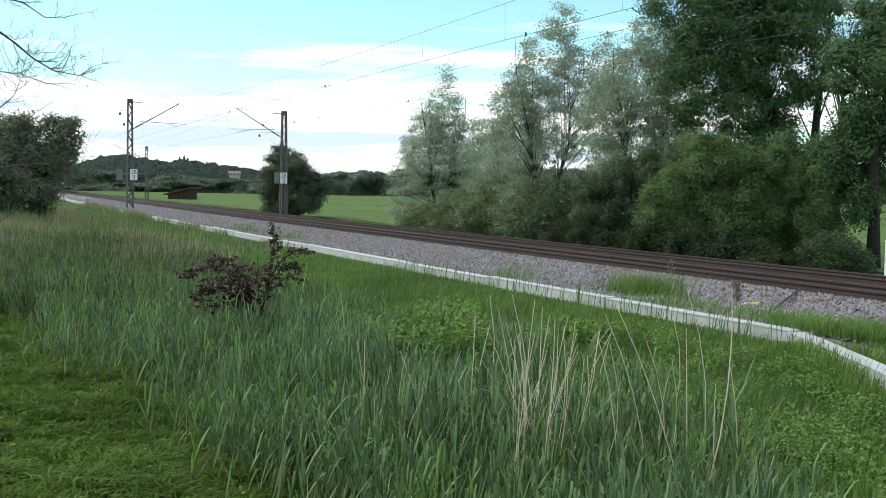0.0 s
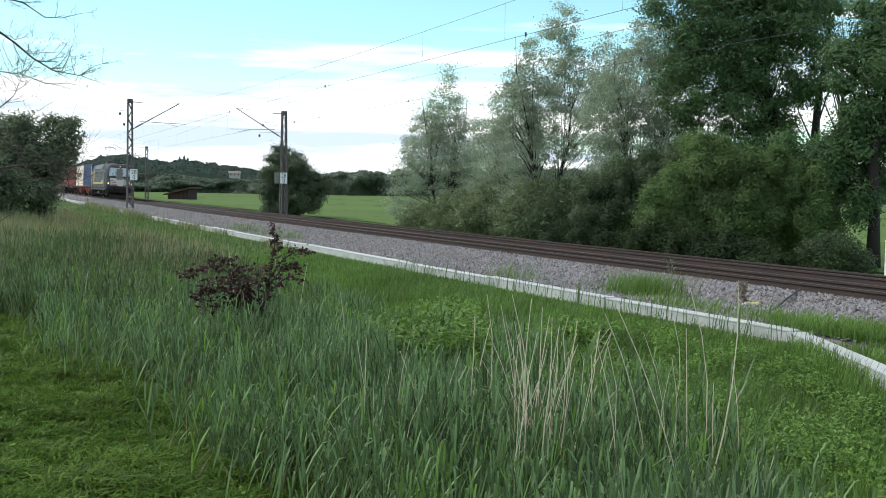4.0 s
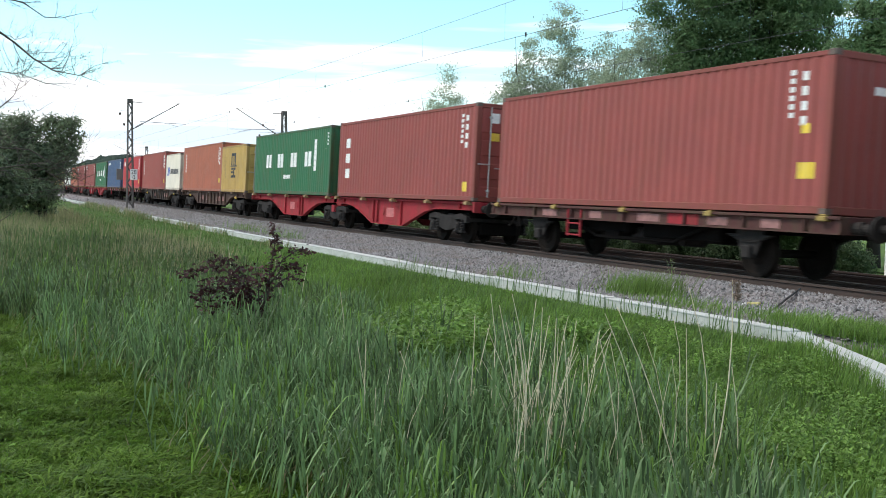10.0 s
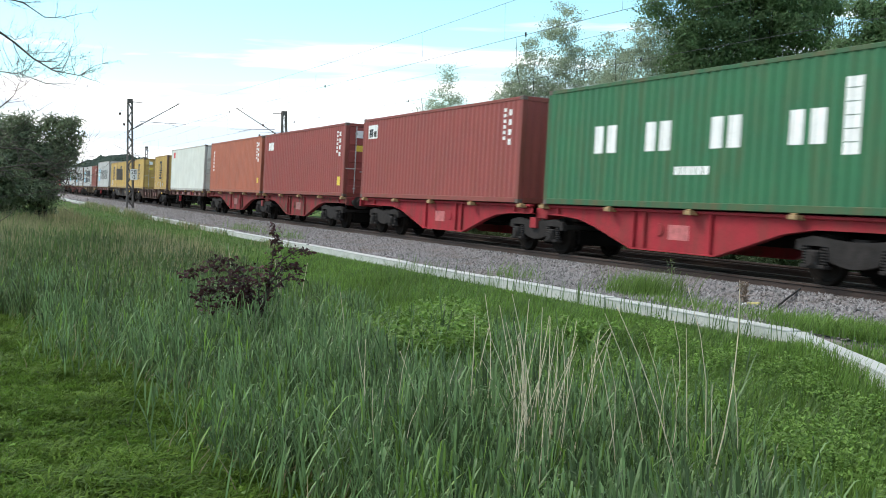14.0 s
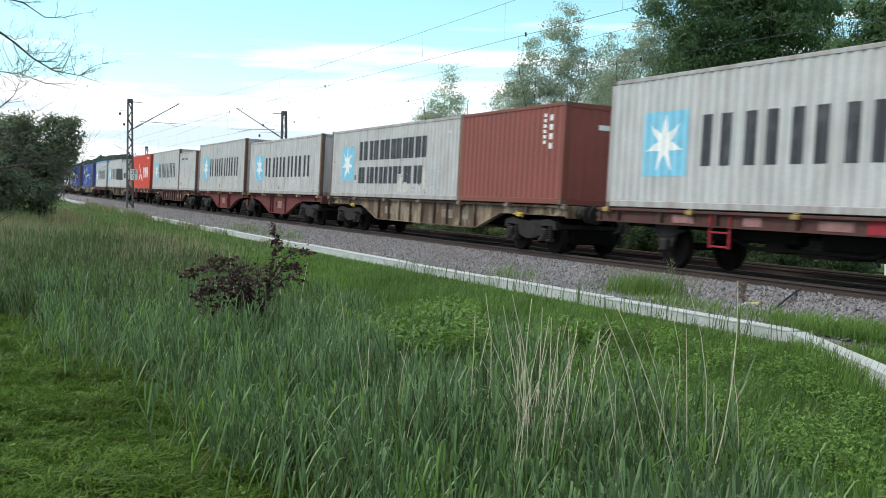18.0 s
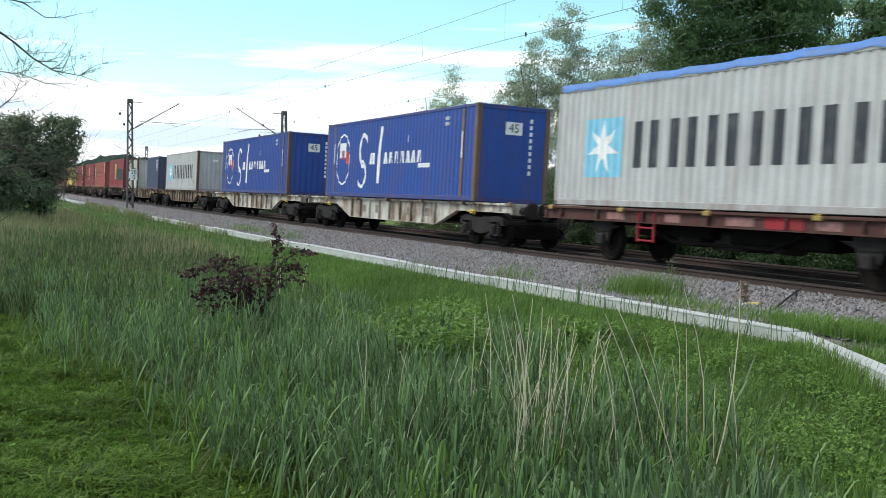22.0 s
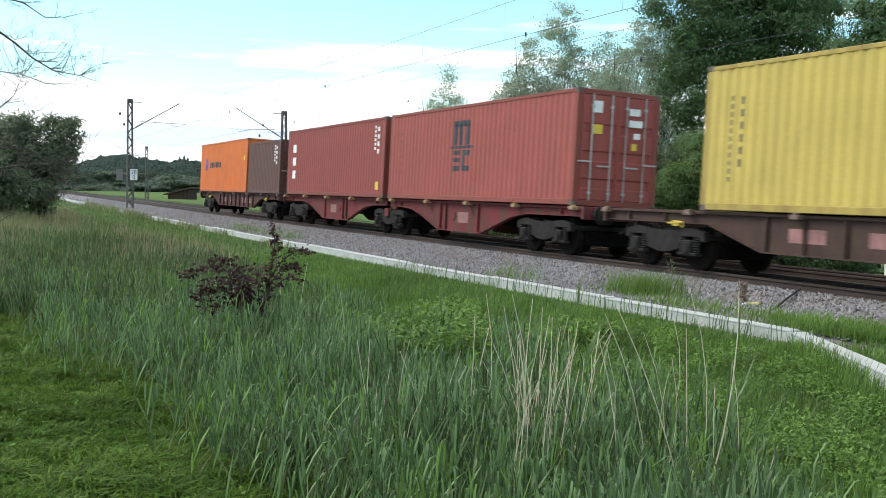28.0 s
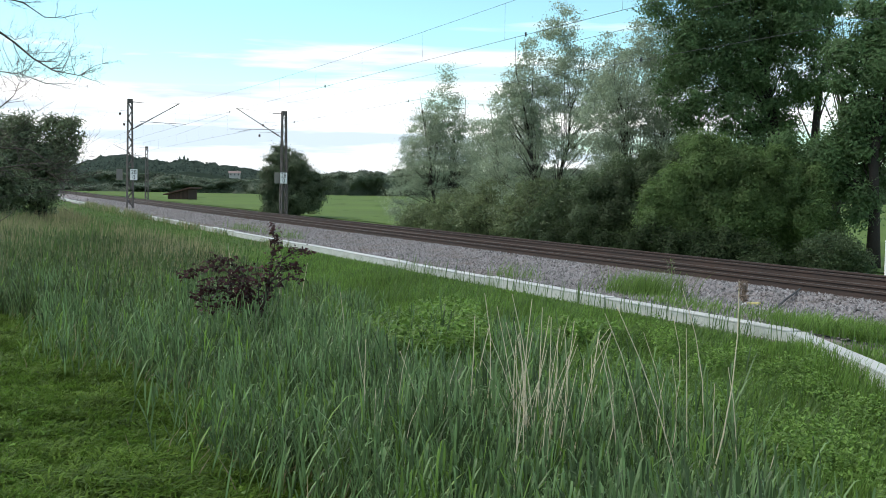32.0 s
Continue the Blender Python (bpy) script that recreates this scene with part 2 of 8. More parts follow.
def ground_z(x, y):
    """Height of the land: a low verge on the near side, a dip under the bed of the track, meadows beyond."""
    x, y = np.asarray(x, dtype=float), np.asarray(y, dtype=float)
    lat, s = lat_of(x, y)
    z = -0.38 - 0.26 * ease(lat, 5.2, 8.0) + 0.30 * ease(lat, 11.0, 16.0)
    z = np.where(lat < 4.6, -0.36 - 0.6 * ease(-lat, -4.4, -3.0), z)
    z = np.where(lat < -5.0, -0.95 + 0.10 * ease(-lat, 30, 200), z)
    z = z + 0.05 * np.sin(x * 0.9 + 1.3 * np.sin(y * 0.35)) * np.cos(y * 0.7) * ease(np.abs(lat), 5.4, 7.0)
    return z


def spaced(a, b, lo, hi, fine, growth=1.22):
    out, d = list(np.arange(a, b + 1e-6, fine)), fine
    p = b
    while p < hi:
        d *= growth
        p += d
        out.append(p)
    p, d, head = a, fine, []
    while p > lo:
        d *= growth
        p -= d
        head.append(p)
    return np.array(head[::-1] + out)


gx, gy = spaced(-22, 22, -3200, 3200, 0.45), spaced(2, 60, -1500, 4200, 0.45)
GX, GY = np.meshgrid(gx, gy)
GZ = ground_z(GX, GY)
nx, ny = len(gx), len(gy)
ii = (np.arange(ny - 1)[:, None] * nx + np.arange(nx - 1)[None, :]).ravel()
quads = np.stack([ii, ii + 1, ii + nx + 1, ii + nx], axis=1)
m_ground = mat("meadow_ground", (0.060, 0.100, 0.022), 0.95, var=0.35, scale=0.12, bump=0.6, bscale=9.0, dirt=(0.075, 0.11, 0.03), dirt_amt=0.7, dirt_scale=(0.25, 0.02, 0.25), gloss=0.1)
ground = new("ground", quick_mesh("ground", np.stack([GX, GY, GZ], -1).reshape(-1, 3), quads.ravel(), np.full(len(quads), 4), m_ground, True))
tagged(ground, "green meadow ground reaching to the horizon", "ground", kind="structure")

# mown meadow beyond the tracks, in broad drying strips
m_field = mat("mown_meadow", (0.085, 0.135, 0.032), 0.95, var=0.22, scale=0.05, bump=0.5, bscale=6.0, dirt=(0.105, 0.15, 0.045), dirt_amt=0.8, dirt_scale=(0.006, 0.12, 0.1), gloss=0.1)
fy = np.linspace(0, 1, 70)
sline = np.linspace(-160, 700, 90)
pts = np.array([[line_point(s, -13.0 - 430 * t ** 2) for s in sline] for t in fy])
FZ = ground_z(pts[..., 0], pts[..., 1]) + 0.05
ii = (np.arange(69)[:, None] * 90 + np.arange(89)[None, :]).ravel()
quads = np.stack([ii, ii + 1, ii + 91, ii + 90], axis=1)
field = new("field", quick_mesh("field", np.concatenate([pts, FZ[..., None]], -1).reshape(-1, 3), quads.ravel(), np.full(len(quads), 4), m_field, True))
tagged(field, "light green mown meadow behind the railway", "field", kind="structure")

# ---- ballast, sleepers, rails ----
m_ballast = mat("ballast_bed", (0.21, 0.19, 0.19), 0.95, var=0.25, scale=2.0, bump=1.0, bscale=22.0, fine=0.45, gloss=0.15)
m_stone = mat("ballast_stone", (0.190, 0.184, 0.187), 0.9, var=0.2, scale=3.0, bump=0.3, bscale=60.0, island=0.65, dirt=(0.16, 0.11, 0.08), dirt_amt=0.6, dirt_scale=(0.6, 0.6, 0.6), gloss=0.2)
BED = [(4.86, -0.66), (4.42, -0.388), (2.35, -0.31), (1.72, -0.215), (1.46, -0.160), (0.90, -0.160), (0.84, -0.215), (-5.6, -0.215), (-6.9, -0.95), (-6.9, -1.3), (4.42, -1.3)]
bed = new("track_bed", sweep(BED[::-1], -740, 900, 6.0).mesh("track_bed", m_ballast))
tagged(bed, "grey crushed stone ballast under the two tracks", "ballast", kind="structure")


def bed_z(lat):
    return np.interp(lat, [-6.9, -5.6, 0.84, 0.90, 1.46, 1.72, 2.35, 4.75], [-0.95, -0.215, -0.215, -0.160, -0.160, -0.215, -0.31, -0.40])


OCTA = np.array([[1, 0, -0.5], [-1, 0, -0.5], [0, 1, -0.5], [0, -1, -0.5], [0, 0, 0.75]], dtype=float)
OCTF = np.array([[0, 2, 4], [2, 1, 4], [1, 3, 4], [3, 0, 4]])


def canted_np(lat, z):
    c = radians(CANT)
    return lat * math.cos(c) + z * math.sin(c), z * math.cos(c) - lat * math.sin(c)


def stones(name, n, s0, s1, l0, l1, size, label, power=1.0, material=None):
    s = s0 + (s1 - s0) * rng.random(n) ** power
    lat = l0 + (l1 - l0) * rng.random(n)
    z = bed_z(lat) + rng.uniform(-0.01, 0.03, n)
    lt, zt = canted_np(lat, z)
    x, y = track_point(s, lt)
    r = size * rng.uniform(0.55, 1.25, n)
    v = OCTA[None] * rng.uniform(0.55, 1.25, (n, 5, 1)) * r[:, None, None] * rng.uniform(0.7, 1.2, (n, 1, 3))
    a = np.stack([rng.uniform(0, 6.28, n), rng.normal(size=n) * 0.25], -1)
    ca, sa, cb, sb = np.cos(a[:, :1]), np.sin(a[:, :1]), np.cos(a[:, 1:]), np.sin(a[:, 1:])
    v = np.stack([v[..., 0] * ca - v[..., 1] * sa, v[..., 0] * sa + v[..., 1] * ca, v[..., 2]], -1)
    v = np.stack([v[..., 0], v[..., 1] * cb - v[..., 2] * sb, v[..., 1] * sb + v[..., 2] * cb], -1)
    v += np.stack([x, y, zt], -1)[:, None]
    f = (OCTF[None] + 5 * np.arange(n)[:, None, None]).reshape(-1)
    ob = new(name, quick_mesh(name, v.reshape(-1, 3), f, np.full(n * 4, 3), material or m_stone))
    return tagged(ob, label, "stones", kind="stuff")


stones("ballast_stones", 56000, -9, 34, 0.96, 4.5, 0.035, "loose grey and reddish ballast stones on the shoulder", 1.25)
stones("ballast_stones", 21500, 34, 120, 1.0, 4.5, 0.055, "grey ballast stones further along the line", 1.4)

m_stone_rust = mat("ballast_stone_rust", (0.085, 0.066, 0.055), 0.9, var=0.25, scale=3.0, bump=0.3, bscale=60.0, island=0.45, gloss=0.2)
stones("ballast_stones", 11000, -9, 60, -0.66, 0.66, 0.040, "rust-browned ballast stones between the near rails", 1.0, m_stone_rust)
stones("ballast_stones", 8000, -9, 60, -3.3, -0.85, 0.045, "rust-browned ballast stones between the tracks", 1.0, m_stone_rust)
m_sleeper = mat("sleeper", (0.050, 0.040, 0.035), 0.9, var=0.3, scale=2.0, bump=0.5, bscale=30.0, objvar=0.3, gloss=0.2)
sl = Shape()
sl.prism([(-0.15, -0.36), (0.15, -0.36), (0.13, -0.19), (-0.13, -0.19)], -1.3, 1.3)
sl_mesh = sl.mesh("sleeper", m_sleeper)
sleepers = thing("sleepers", "dark rust-stained sleepers laid across the ballast", "sleepers", kind="structure")
for i in range(270):
    s = -9 + i * 0.62
    part("sleeper", sl_mesh, None, sleepers, at=track_pose(s))
far_sl = Shape()
for i in range(150):
    m = track_pose(-9 + i * 0.62) @ Matrix.Translation((0, 4.0, 0))
    far_sl.prism([(-0.15, -0.36), (0.15, -0.36), (0.13, -0.19), (-0.13, -0.19)], -1.3, 1.3, m)
for i in range(60):
    m = track_pose(159 + i * 0.62)
    far_sl.prism([(-0.15, -0.36), (0.15, -0.36), (0.13, -0.19), (-0.13, -0.19)], -1.3, 1.3, m)
tagged(new("sleepers", far_sl.mesh("sleepers", m_sleeper)), "dark sleepers of the far track and distant line", "sleepers", kind="stuff")

m_rail = mat("rail_side", (0.056, 0.036, 0.029), 0.75, metal=0.25, var=0.25, scale=1.2, bump=0.3, bscale=50.0, dirt=(0.040, 0.030, 0.026), dirt_amt=0.7, dirt_scale=(0.5, 0.5, 3.0))
m_railtop = mat("rail_running_face", (0.115, 0.095, 0.085), 0.6, metal=0.6, var=0.12, scale=0.6, bscale=30.0)
RAIL = [(-0.036, 0.0), (-0.036, -0.038), (-0.010, -0.052), (-0.009, -0.14), (-0.070, -0.160), (-0.072, -0.172), (0.072, -0.172), (0.070, -0.160), (0.009, -0.14), (0.010, -0.052), (0.036, -0.038), (0.036, 0.0)]
m_clip = mat("rail_clip", (0.06, 0.045, 0.04), 0.8, metal=0.4, var=0.2)
for nm, base in (("near", 0.0), ("far", -4.0)):
    for side in (0.7535, -0.7535):
        prof = [(base + side + l, z) for l, z in RAIL]
        r = new("rail", sweep(prof, -740, 900, 6.0).mesh("rail", m_rail))
        tagged(r, "rusty brown steel rail with a bright worn head", "rail", "rails of the two tracks", kind="structure")
        part("running_face", sweep([(base + side - 0.031, 0.0035), (base + side - 0.031, 0.0006), (base + side + 0.031, 0.0006), (base + side + 0.031, 0.0035)][::-1], -740, 900, 6.0), m_railtop, r, "polished steel running face")
clips = Shape()
for i in range(200):
    for side in (0.7535, -0.7535):
        m = track_pose(-9 + i * 0.62) @ Matrix.Translation((0, side, 0))
        clips.box(-0.06, 0.06, -0.16, -0.06, -0.195, -0.135, 0.015, m)
        clips.box(-0.06, 0.06, 0.06, 0.16, -0.195, -0.135, 0.015, m)
tagged(new("rail_clips", clips.mesh("rail_clips", m_clip)), "dark steel rail fastenings on the sleepers", "rail clips", kind="stuff")

# ---- white cable duct beside the line ----
m_duct = mat("duct_white", (0.49, 0.50, 0.48), 0.6, var=0.10, scale=1.0, bump=0.15, bscale=25.0, dirt=(0.17, 0.19, 0.13), dirt_amt=0.7, dirt_scale=(1.2, 1.2, 2.4), objvar=0.06)
m_lid = mat("duct_lid", (0.44, 0.45, 0.44), 0.55, var=0.08, scale=1.5, bump=0.1, bscale=25.0, dirt=(0.45, 0.46, 0.40), dirt_amt=0.4, dirt_scale=(2, 2, 2))
m_post = mat("duct_post", (0.055, 0.06, 0.055), 0.7, var=0.2)
DUCT_LAT, DUCT_TOP = 5.0, -0.19
duct = thing("cable_duct", "long white raised cable duct on short posts beside the ballast", "cable duct")


def duct_piece(p, q, i):
    """One length of duct from ground point p to q: trough, lid and the post at its start."""
    d = Vector((q[0] - p[0], q[1] - p[1], 0))
    L = d.length
    m = Matrix.Translation((p[0], p[1], DUCT_TOP)) @ Matrix.Rotation(math.atan2(d.y, d.x), 4, "Z") @ pose(0, 0, 0.012 * math.sin(i * 2.1), 0.5 * math.sin(i * 1.7), 0.12 * math.sin(i * 3.3), 0)
    trough = part("trough", Shape().prism([(0.004, -0.205), (L - 0.004, -0.205), (L - 0.004, -0.026), (0.004, -0.026)], -0.11, 0.11), m_duct, duct, at=m)
    lid = Shape().box(0.003, L - 0.003, -0.120, 0.120, -0.028, 0.0, 0.006)
    part("lid", lid, m_lid, trough, "pale duct lid with a small overhang")
    post = Shape().box(0.05, 0.13, -0.05, 0.05, -0.65, -0.204, 0.006)
    post.box(0.03, 0.15, -0.09, 0.09, -0.225, -0.204, 0.004)
    part("post", post, m_post, duct, "short dark support post", at=m)


duct_pts = [line_point(s, DUCT_LAT) for s in [-1.9 + 4.4 * i for i in range(40)]]
for i in range(len(duct_pts) - 1):
    duct_piece(duct_pts[i], duct_pts[i + 1], i)
k0, k1 = Vector(duct_pts[0]), Vector((4.723, 11.078))
dirn = (k1 - k0).normalized()
DUCT_BEND, DUCT_RUN = k0.copy(), dirn.copy()
for i in range(3):
    duct_piece(k0 + dirn * 3.4 * (i + 1), k0 + dirn * 3.4 * i, 50 + i)

# ---- overhead line ----
m_mast = mat("mast_steel", (0.115, 0.105, 0.10), 0.7, metal=0.4, var=0.25, scale=2.0, bump=0.15, bscale=40.0, dirt=(0.11, 0.07, 0.05), dirt_amt=0.5, dirt_scale=(1, 1, 1))
m_wire = mat("overhead_wire", (0.06, 0.066, 0.07), 0.8, metal=0.0, var=0.1)
m_insul = mat("insulator", (0.055, 0.03, 0.022), 0.3, var=0.1)
m_concrete = mat("concrete", (0.30, 0.29, 0.27), 0.9, var=0.2, bump=0.4, bscale=30.0)
m_sign = mat("sign_white", (0.80, 0.80, 0.78), 0.5, var=0.06)
m_black = mat("sign_black", (0.02, 0.02, 0.02), 0.6, var=0.1)
m_signback = mat("sign_back", (0.20, 0.185, 0.165), 0.6, metal=0.3, var=0.15)


def lettering(text, size, material, parent, m, name="lettering", squeeze=1.0):
    cu = bpy.data.curves.new(name, "FONT")
    cu.body, cu.size, cu.align_x, cu.align_y, cu.extrude = text, size, "CENTER", "CENTER", 0.002
    tmp = bpy.data.objects.new(name, cu)
    me = bpy.data.meshes.new_from_object(tmp)
    bpy.data.objects.remove(tmp)
    me.materials.clear()
    me.materials.append(material)
    ob = new(name, me)
    ob.parent, ob.matrix_basis = parent, m @ Matrix.Diagonal((squeeze, 1, 1, 1))
    return ob


def mast(s, lat, height, reach, sign=False, label="", arm_z=6.2):
    """A lattice mast with its bracket, wires' arms and insulators. reach: +1, the arm goes away from the near side."""
    base = -0.36 if lat > 0 else -0.85
    x, y = line_point(s, lat)
    t = heading(s)
    m = Matrix.Translation((x, y, base)) @ Matrix.Rotation(math.atan2(-math.cos(t), math.sin(t)), 4, "Z")
    ob = thing("catenary_mast", label, "mast", "masts of the overhead line", at=m)
    part("footing", Shape().box(-0.42, 0.42, -0.35, 0.35, -0.5, 0.16, 0.03), m_concrete, ob, "weathered concrete footing")
    w0, w1, d0, d1 = 0.30, 0.17, 0.22, 0.15
    H = height

    def corner(i, j, z):
        k = z / H
        return Vector(((w0 + (w1 - w0) * k) * i, (d0 + (d1 - d0) * k) * j, z))
    for i in (-1, 1):
        for j in (-1, 1):
            part("upright", Shape().tube([corner(i, j, 0.1), corner(i, j, H)], [0.055, 0.045], 4), m_mast, ob)
    nb = 13
    for k in range(nb):
        z0, z1 = 0.25 + (H - 0.5) * k / nb, 0.25 + (H - 0.5) * (k + 1) / nb
        br = Shape()
        for j in (-1, 1):
            a, b = (corner(-1, j, z0), corner(1, j, z1)) if k % 2 else (corner(1, j, z0), corner(-1, j, z1))
            br.tube([a, b], 0.032, 4)
        for i in (-1, 1):
            a, b = (corner(i, -1, z0), corner(i, 1, z1)) if k % 2 else (corner(i, 1, z0), corner(i, -1, z1))
            br.tube([a, b], 0.028, 4)
        br.box(-w0 * 0.95, w0 * 0.95, -0.03, 0.03, z1 - 0.03, z1 + 0.03) if k in (4, 8) else None
        part("lattice_brace", br, m_mast, ob)
    part("head_plate", Shape().box(-0.20, 0.20, -0.18, 0.18, H - 0.32, H, 0.01), m_mast, ob, "riveted head plate")
    r = 1.0 if lat > 0 else -1.0
    z_arm = arm_z - base
    out = abs(lat) if lat > 0 else abs(lat) - 4.0
    top = Shape().tube([(0, r * 0.2, z_arm - 0.30), (0, r * (out + 0.25), z_arm + 1.82)], 0.035, 6)
    part("bracket_tube", top, m_mast, ob, "slanting bracket tube")
    part("tie_rod", Shape().tube([(0, r * 0.1, H - 0.25), (0, r * (out + 0.25), z_arm + 1.82)], 0.012, 5), m_wire, ob)
    part("registration_arm", Shape().tube([(0, r * 0.75, z_arm + 0.30), (0, r * (out + 0.75), z_arm + 0.22)], 0.020, 6), m_wire, ob, "thin level steady arm")
    part("steady_arm", Shape().tube([(0, r * (out - 0.9), z_arm + 0.24), (0, r * (out + 0.1), z_arm + 0.02)], 0.014, 5), m_wire, ob)
    ins = Shape()
    for k in range(7):
        ins.tube([(0, r * (0.45 + 0.07 * k), z_arm - 0.145 + 0.041 * k), (0, r * (0.49 + 0.07 * k), z_arm - 0.122 + 0.041 * k)], 0.075 if k % 2 == 0 else 0.04, 8)
    part("insulator", ins, m_insul, ob, "ribbed brown insulator")
    for k, zz in enumerate((H - 1.15, H - 1.95)):
        # a round insulator hangs clear of the mast from a thin wire bracket
        yk = -r * (0.74 - 0.30 * k) if lat > 0 else r * (1.65 + 0.28 * k)
        fe = Shape().tube([(0, 0, zz + 0.32), (0, yk, zz + 0.22)], 0.008, 4)
        fe.lathe([(0.02, -0.11), (0.07, -0.08), (0.085, 0.0), (0.07, 0.08), (0.02, 0.11)], 10, Matrix.Translation((0, yk, zz)) @ Matrix.Rotation(radians(90), 4, "X"))
        part("feeder_insulator", fe, m_insul, ob, "round hanging insulator")
    part("top_bracket", Shape().tube([(0, 0, H - 0.2), (0, r * 0.9, H - 0.22)], 0.03, 5), m_mast, ob)
    if sign:
        # the plate turns to the camera's side of the line, its twin the other way
        zc = 2.75 if lat > 0 else 3.18
        for nm, yaw, mm, off in (("distance_plate", 90, m_sign, 0.24 if lat > 0 else -0.1), ("back_plate", 118, m_signback, -0.82 if lat > 0 else -0.62)):
            pm = Matrix.Translation((0.37, off, zc)) @ Matrix.Rotation(radians(yaw), 4, "Z")
            pl = part(nm, Shape().box(-0.27, 0.27, -0.012, 0.012, -0.42, 0.42, 0.004), mm, ob, "white distance plate with black figures" if mm is m_sign else "bare metal back of a plate", at=pm)
            if mm is m_sign:
                for txt, zz in (("28", 0.18), ("0", -0.21)):
                    lettering(txt, 0.47, m_black, pl, Matrix.Translation((0, -0.0165, zz)) @ Matrix.Rotation(radians(90), 4, "X"), squeeze=0.9)
    return ob


mast(71.15, 3.5, 8.55, 1, True, "grey steel lattice mast with a distance plate, beside the near track")
mast(66.9, -7.5, 8.35, -1, True, "grey steel lattice mast with a distance plate, beside the far track", 5.75)
mast(152.0, -8.6, 8.3, -1, False, "distant grey lattice mast of the overhead line", 5.75)
mast(150.0, 3.6, 8.5, 1, False, "distant grey lattice mast of the overhead line")
mast(-9.0, 3.6, 8.55, 1, False, "grey steel lattice mast beside the near track")
mast(-13.0, -7.5, 8.35, -1, False, "grey steel lattice mast beside the far track", 5.75)


def wire(name, lat, zfun, s0, s1, step, r, label):
    pts = [(*line_point(s0 + step * i, lat), zfun(s0 + step * i)) for i in range(int((s1 - s0) / step) + 1)]
    ob = new(name, Shape().tube(pts, r, 5, False).mesh(name, m_wire))
    return tagged(ob, label, "wire", "overhead wires")


for lat, zc, ph in ((0.0, 6.2, -9.0), (-4.1, 5.75, -13.0)):
    sag = (lambda zc, ph: lambda s: zc + 1.0 + 0.72 * (2 * (((s - ph) / 80.0) % 1) - 1) ** 2)(zc, ph)
    wire("contact_wire", lat, (lambda zc: lambda s: zc)(zc), -89, 311, 4.0, 0.0068, "thin dark contact wire above the track")
    cat_w = wire("carrying_wire", lat, sag, -89, 311, 4.0, 0.0055, "thin dark carrying wire above the contact wire")
    for i in range(48):
        s = -40 + i * 6.2
        part("dropper", Shape().tube([(*line_point(s, lat), zc), (*line_point(s, lat), sag(s))], 0.0026, 4), m_wire, cat_w)
    for s in (-26, -6, 14.5, 33.0, 52.0):
        kl = Shape().tube([(*line_point(s, lat), zc - 0.05), (*line_point(s, lat), zc + 0.07)], 0.03, 5)
        part("clamp", kl, m_wire, cat_w)

# ---- shed in the meadow, far masts, distant houses ----
m_wood = mat("shed_boards", (0.050, 0.030, 0.022), 0.9, var=0.3, scale=3.0, bump=0.3, bscale=20.0, objvar=0.25)
m_roof = mat("shed_roof", (0.095, 0.050, 0.040), 0.85, var=0.25, scale=2.0, bump=0.3, bscale=12.0)
shed = thing("field_shed", "small brown wooden hay shed with a slanting roof, in the meadow", "shed", at=pose(-47.6, 192.0, -0.88, 0, 0, -14))
W, D = 1.95, 1.7
for i in range(10):
    x0 = -W + i * 2 * W / 10
    part("board", Shape().box(x0, x0 + 2 * W / 10 - 0.02, -D - 0.06, -D, 0, 0.92 + 0.95 * (i + 0.5) / 10, 0.006), m_wood, shed)
part("back_wall", Shape().prism([(-W, 0), (W, 0), (W, 1.85), (-W, 0.95)], D - 0.06, D), m_wood, shed)
part("side_wall", Shape().box(-W, -W + 0.06, -D, D - 0.06, 0, 0.92), m_wood, shed)
part("side_wall", Shape().box(W - 0.06, W, -D, D - 0.06, 0, 1.82), m_wood, shed)
part("roof", Shape().prism([(-W - 0.75, 0.72), (W + 0.65, 2.02), (W + 0.60, 2.20), (-W - 0.75, 0.92)], -D - 0.7, D + 0.7), m_roof, shed, "brown sloping roof with wide eaves")
for sx in (-1, 1):
    part("corner_post", Shape().box(sx * W - 0.08, sx * W + 0.08, -D - 0.13, -D - 0.06, 0, 1.35 + 0.42 * sx, 0.01), m_wood, shed)

m_render = mat("house_render", (0.42, 0.41, 0.38), 0.9, var=0.08)
m_tiles = mat("house_tiles", (0.22, 0.16, 0.15), 0.8, var=0.2)
m_pane = mat("window_glass", (0.03, 0.035, 0.045), 0.15, var=0.05)


def house(x, y, z, w, d, h, rz, label):
    ob = thing("house", label, "house", "houses on the wooded hill", at=pose(x, y, z, 0, 0, rz))
    part("wall", Shape().box(-w, w, -d, d, -6, h), m_render, ob)
    roof = Shape()
    roof.prism([(-d - 0.7, h - 0.1), (d + 0.7, h - 0.1), (0, h + d * 0.62)], -w - 0.6, w + 0.6, Matrix.Rotation(radians(90), 4, "Z"))
    part("roof", roof, m_tiles, ob, "grey-brown pitched roof")
    part("chimney", Shape().box(w * 0.4, w * 0.4 + 0.6, -0.3, 0.3, h + 0.8, h + d * 0.62 + 0.7), m_render, ob)
    n = max(3, int(w))
    for i in range(n):
        xa = -w + 0.8 + i * (2 * w - 2.4) / (n - 1)
        part("window", Shape().box(xa, xa + 0.9, -d - 0.06, -d + 0.02, h - 1.7, h - 0.6), m_pane, ob, "dark window")


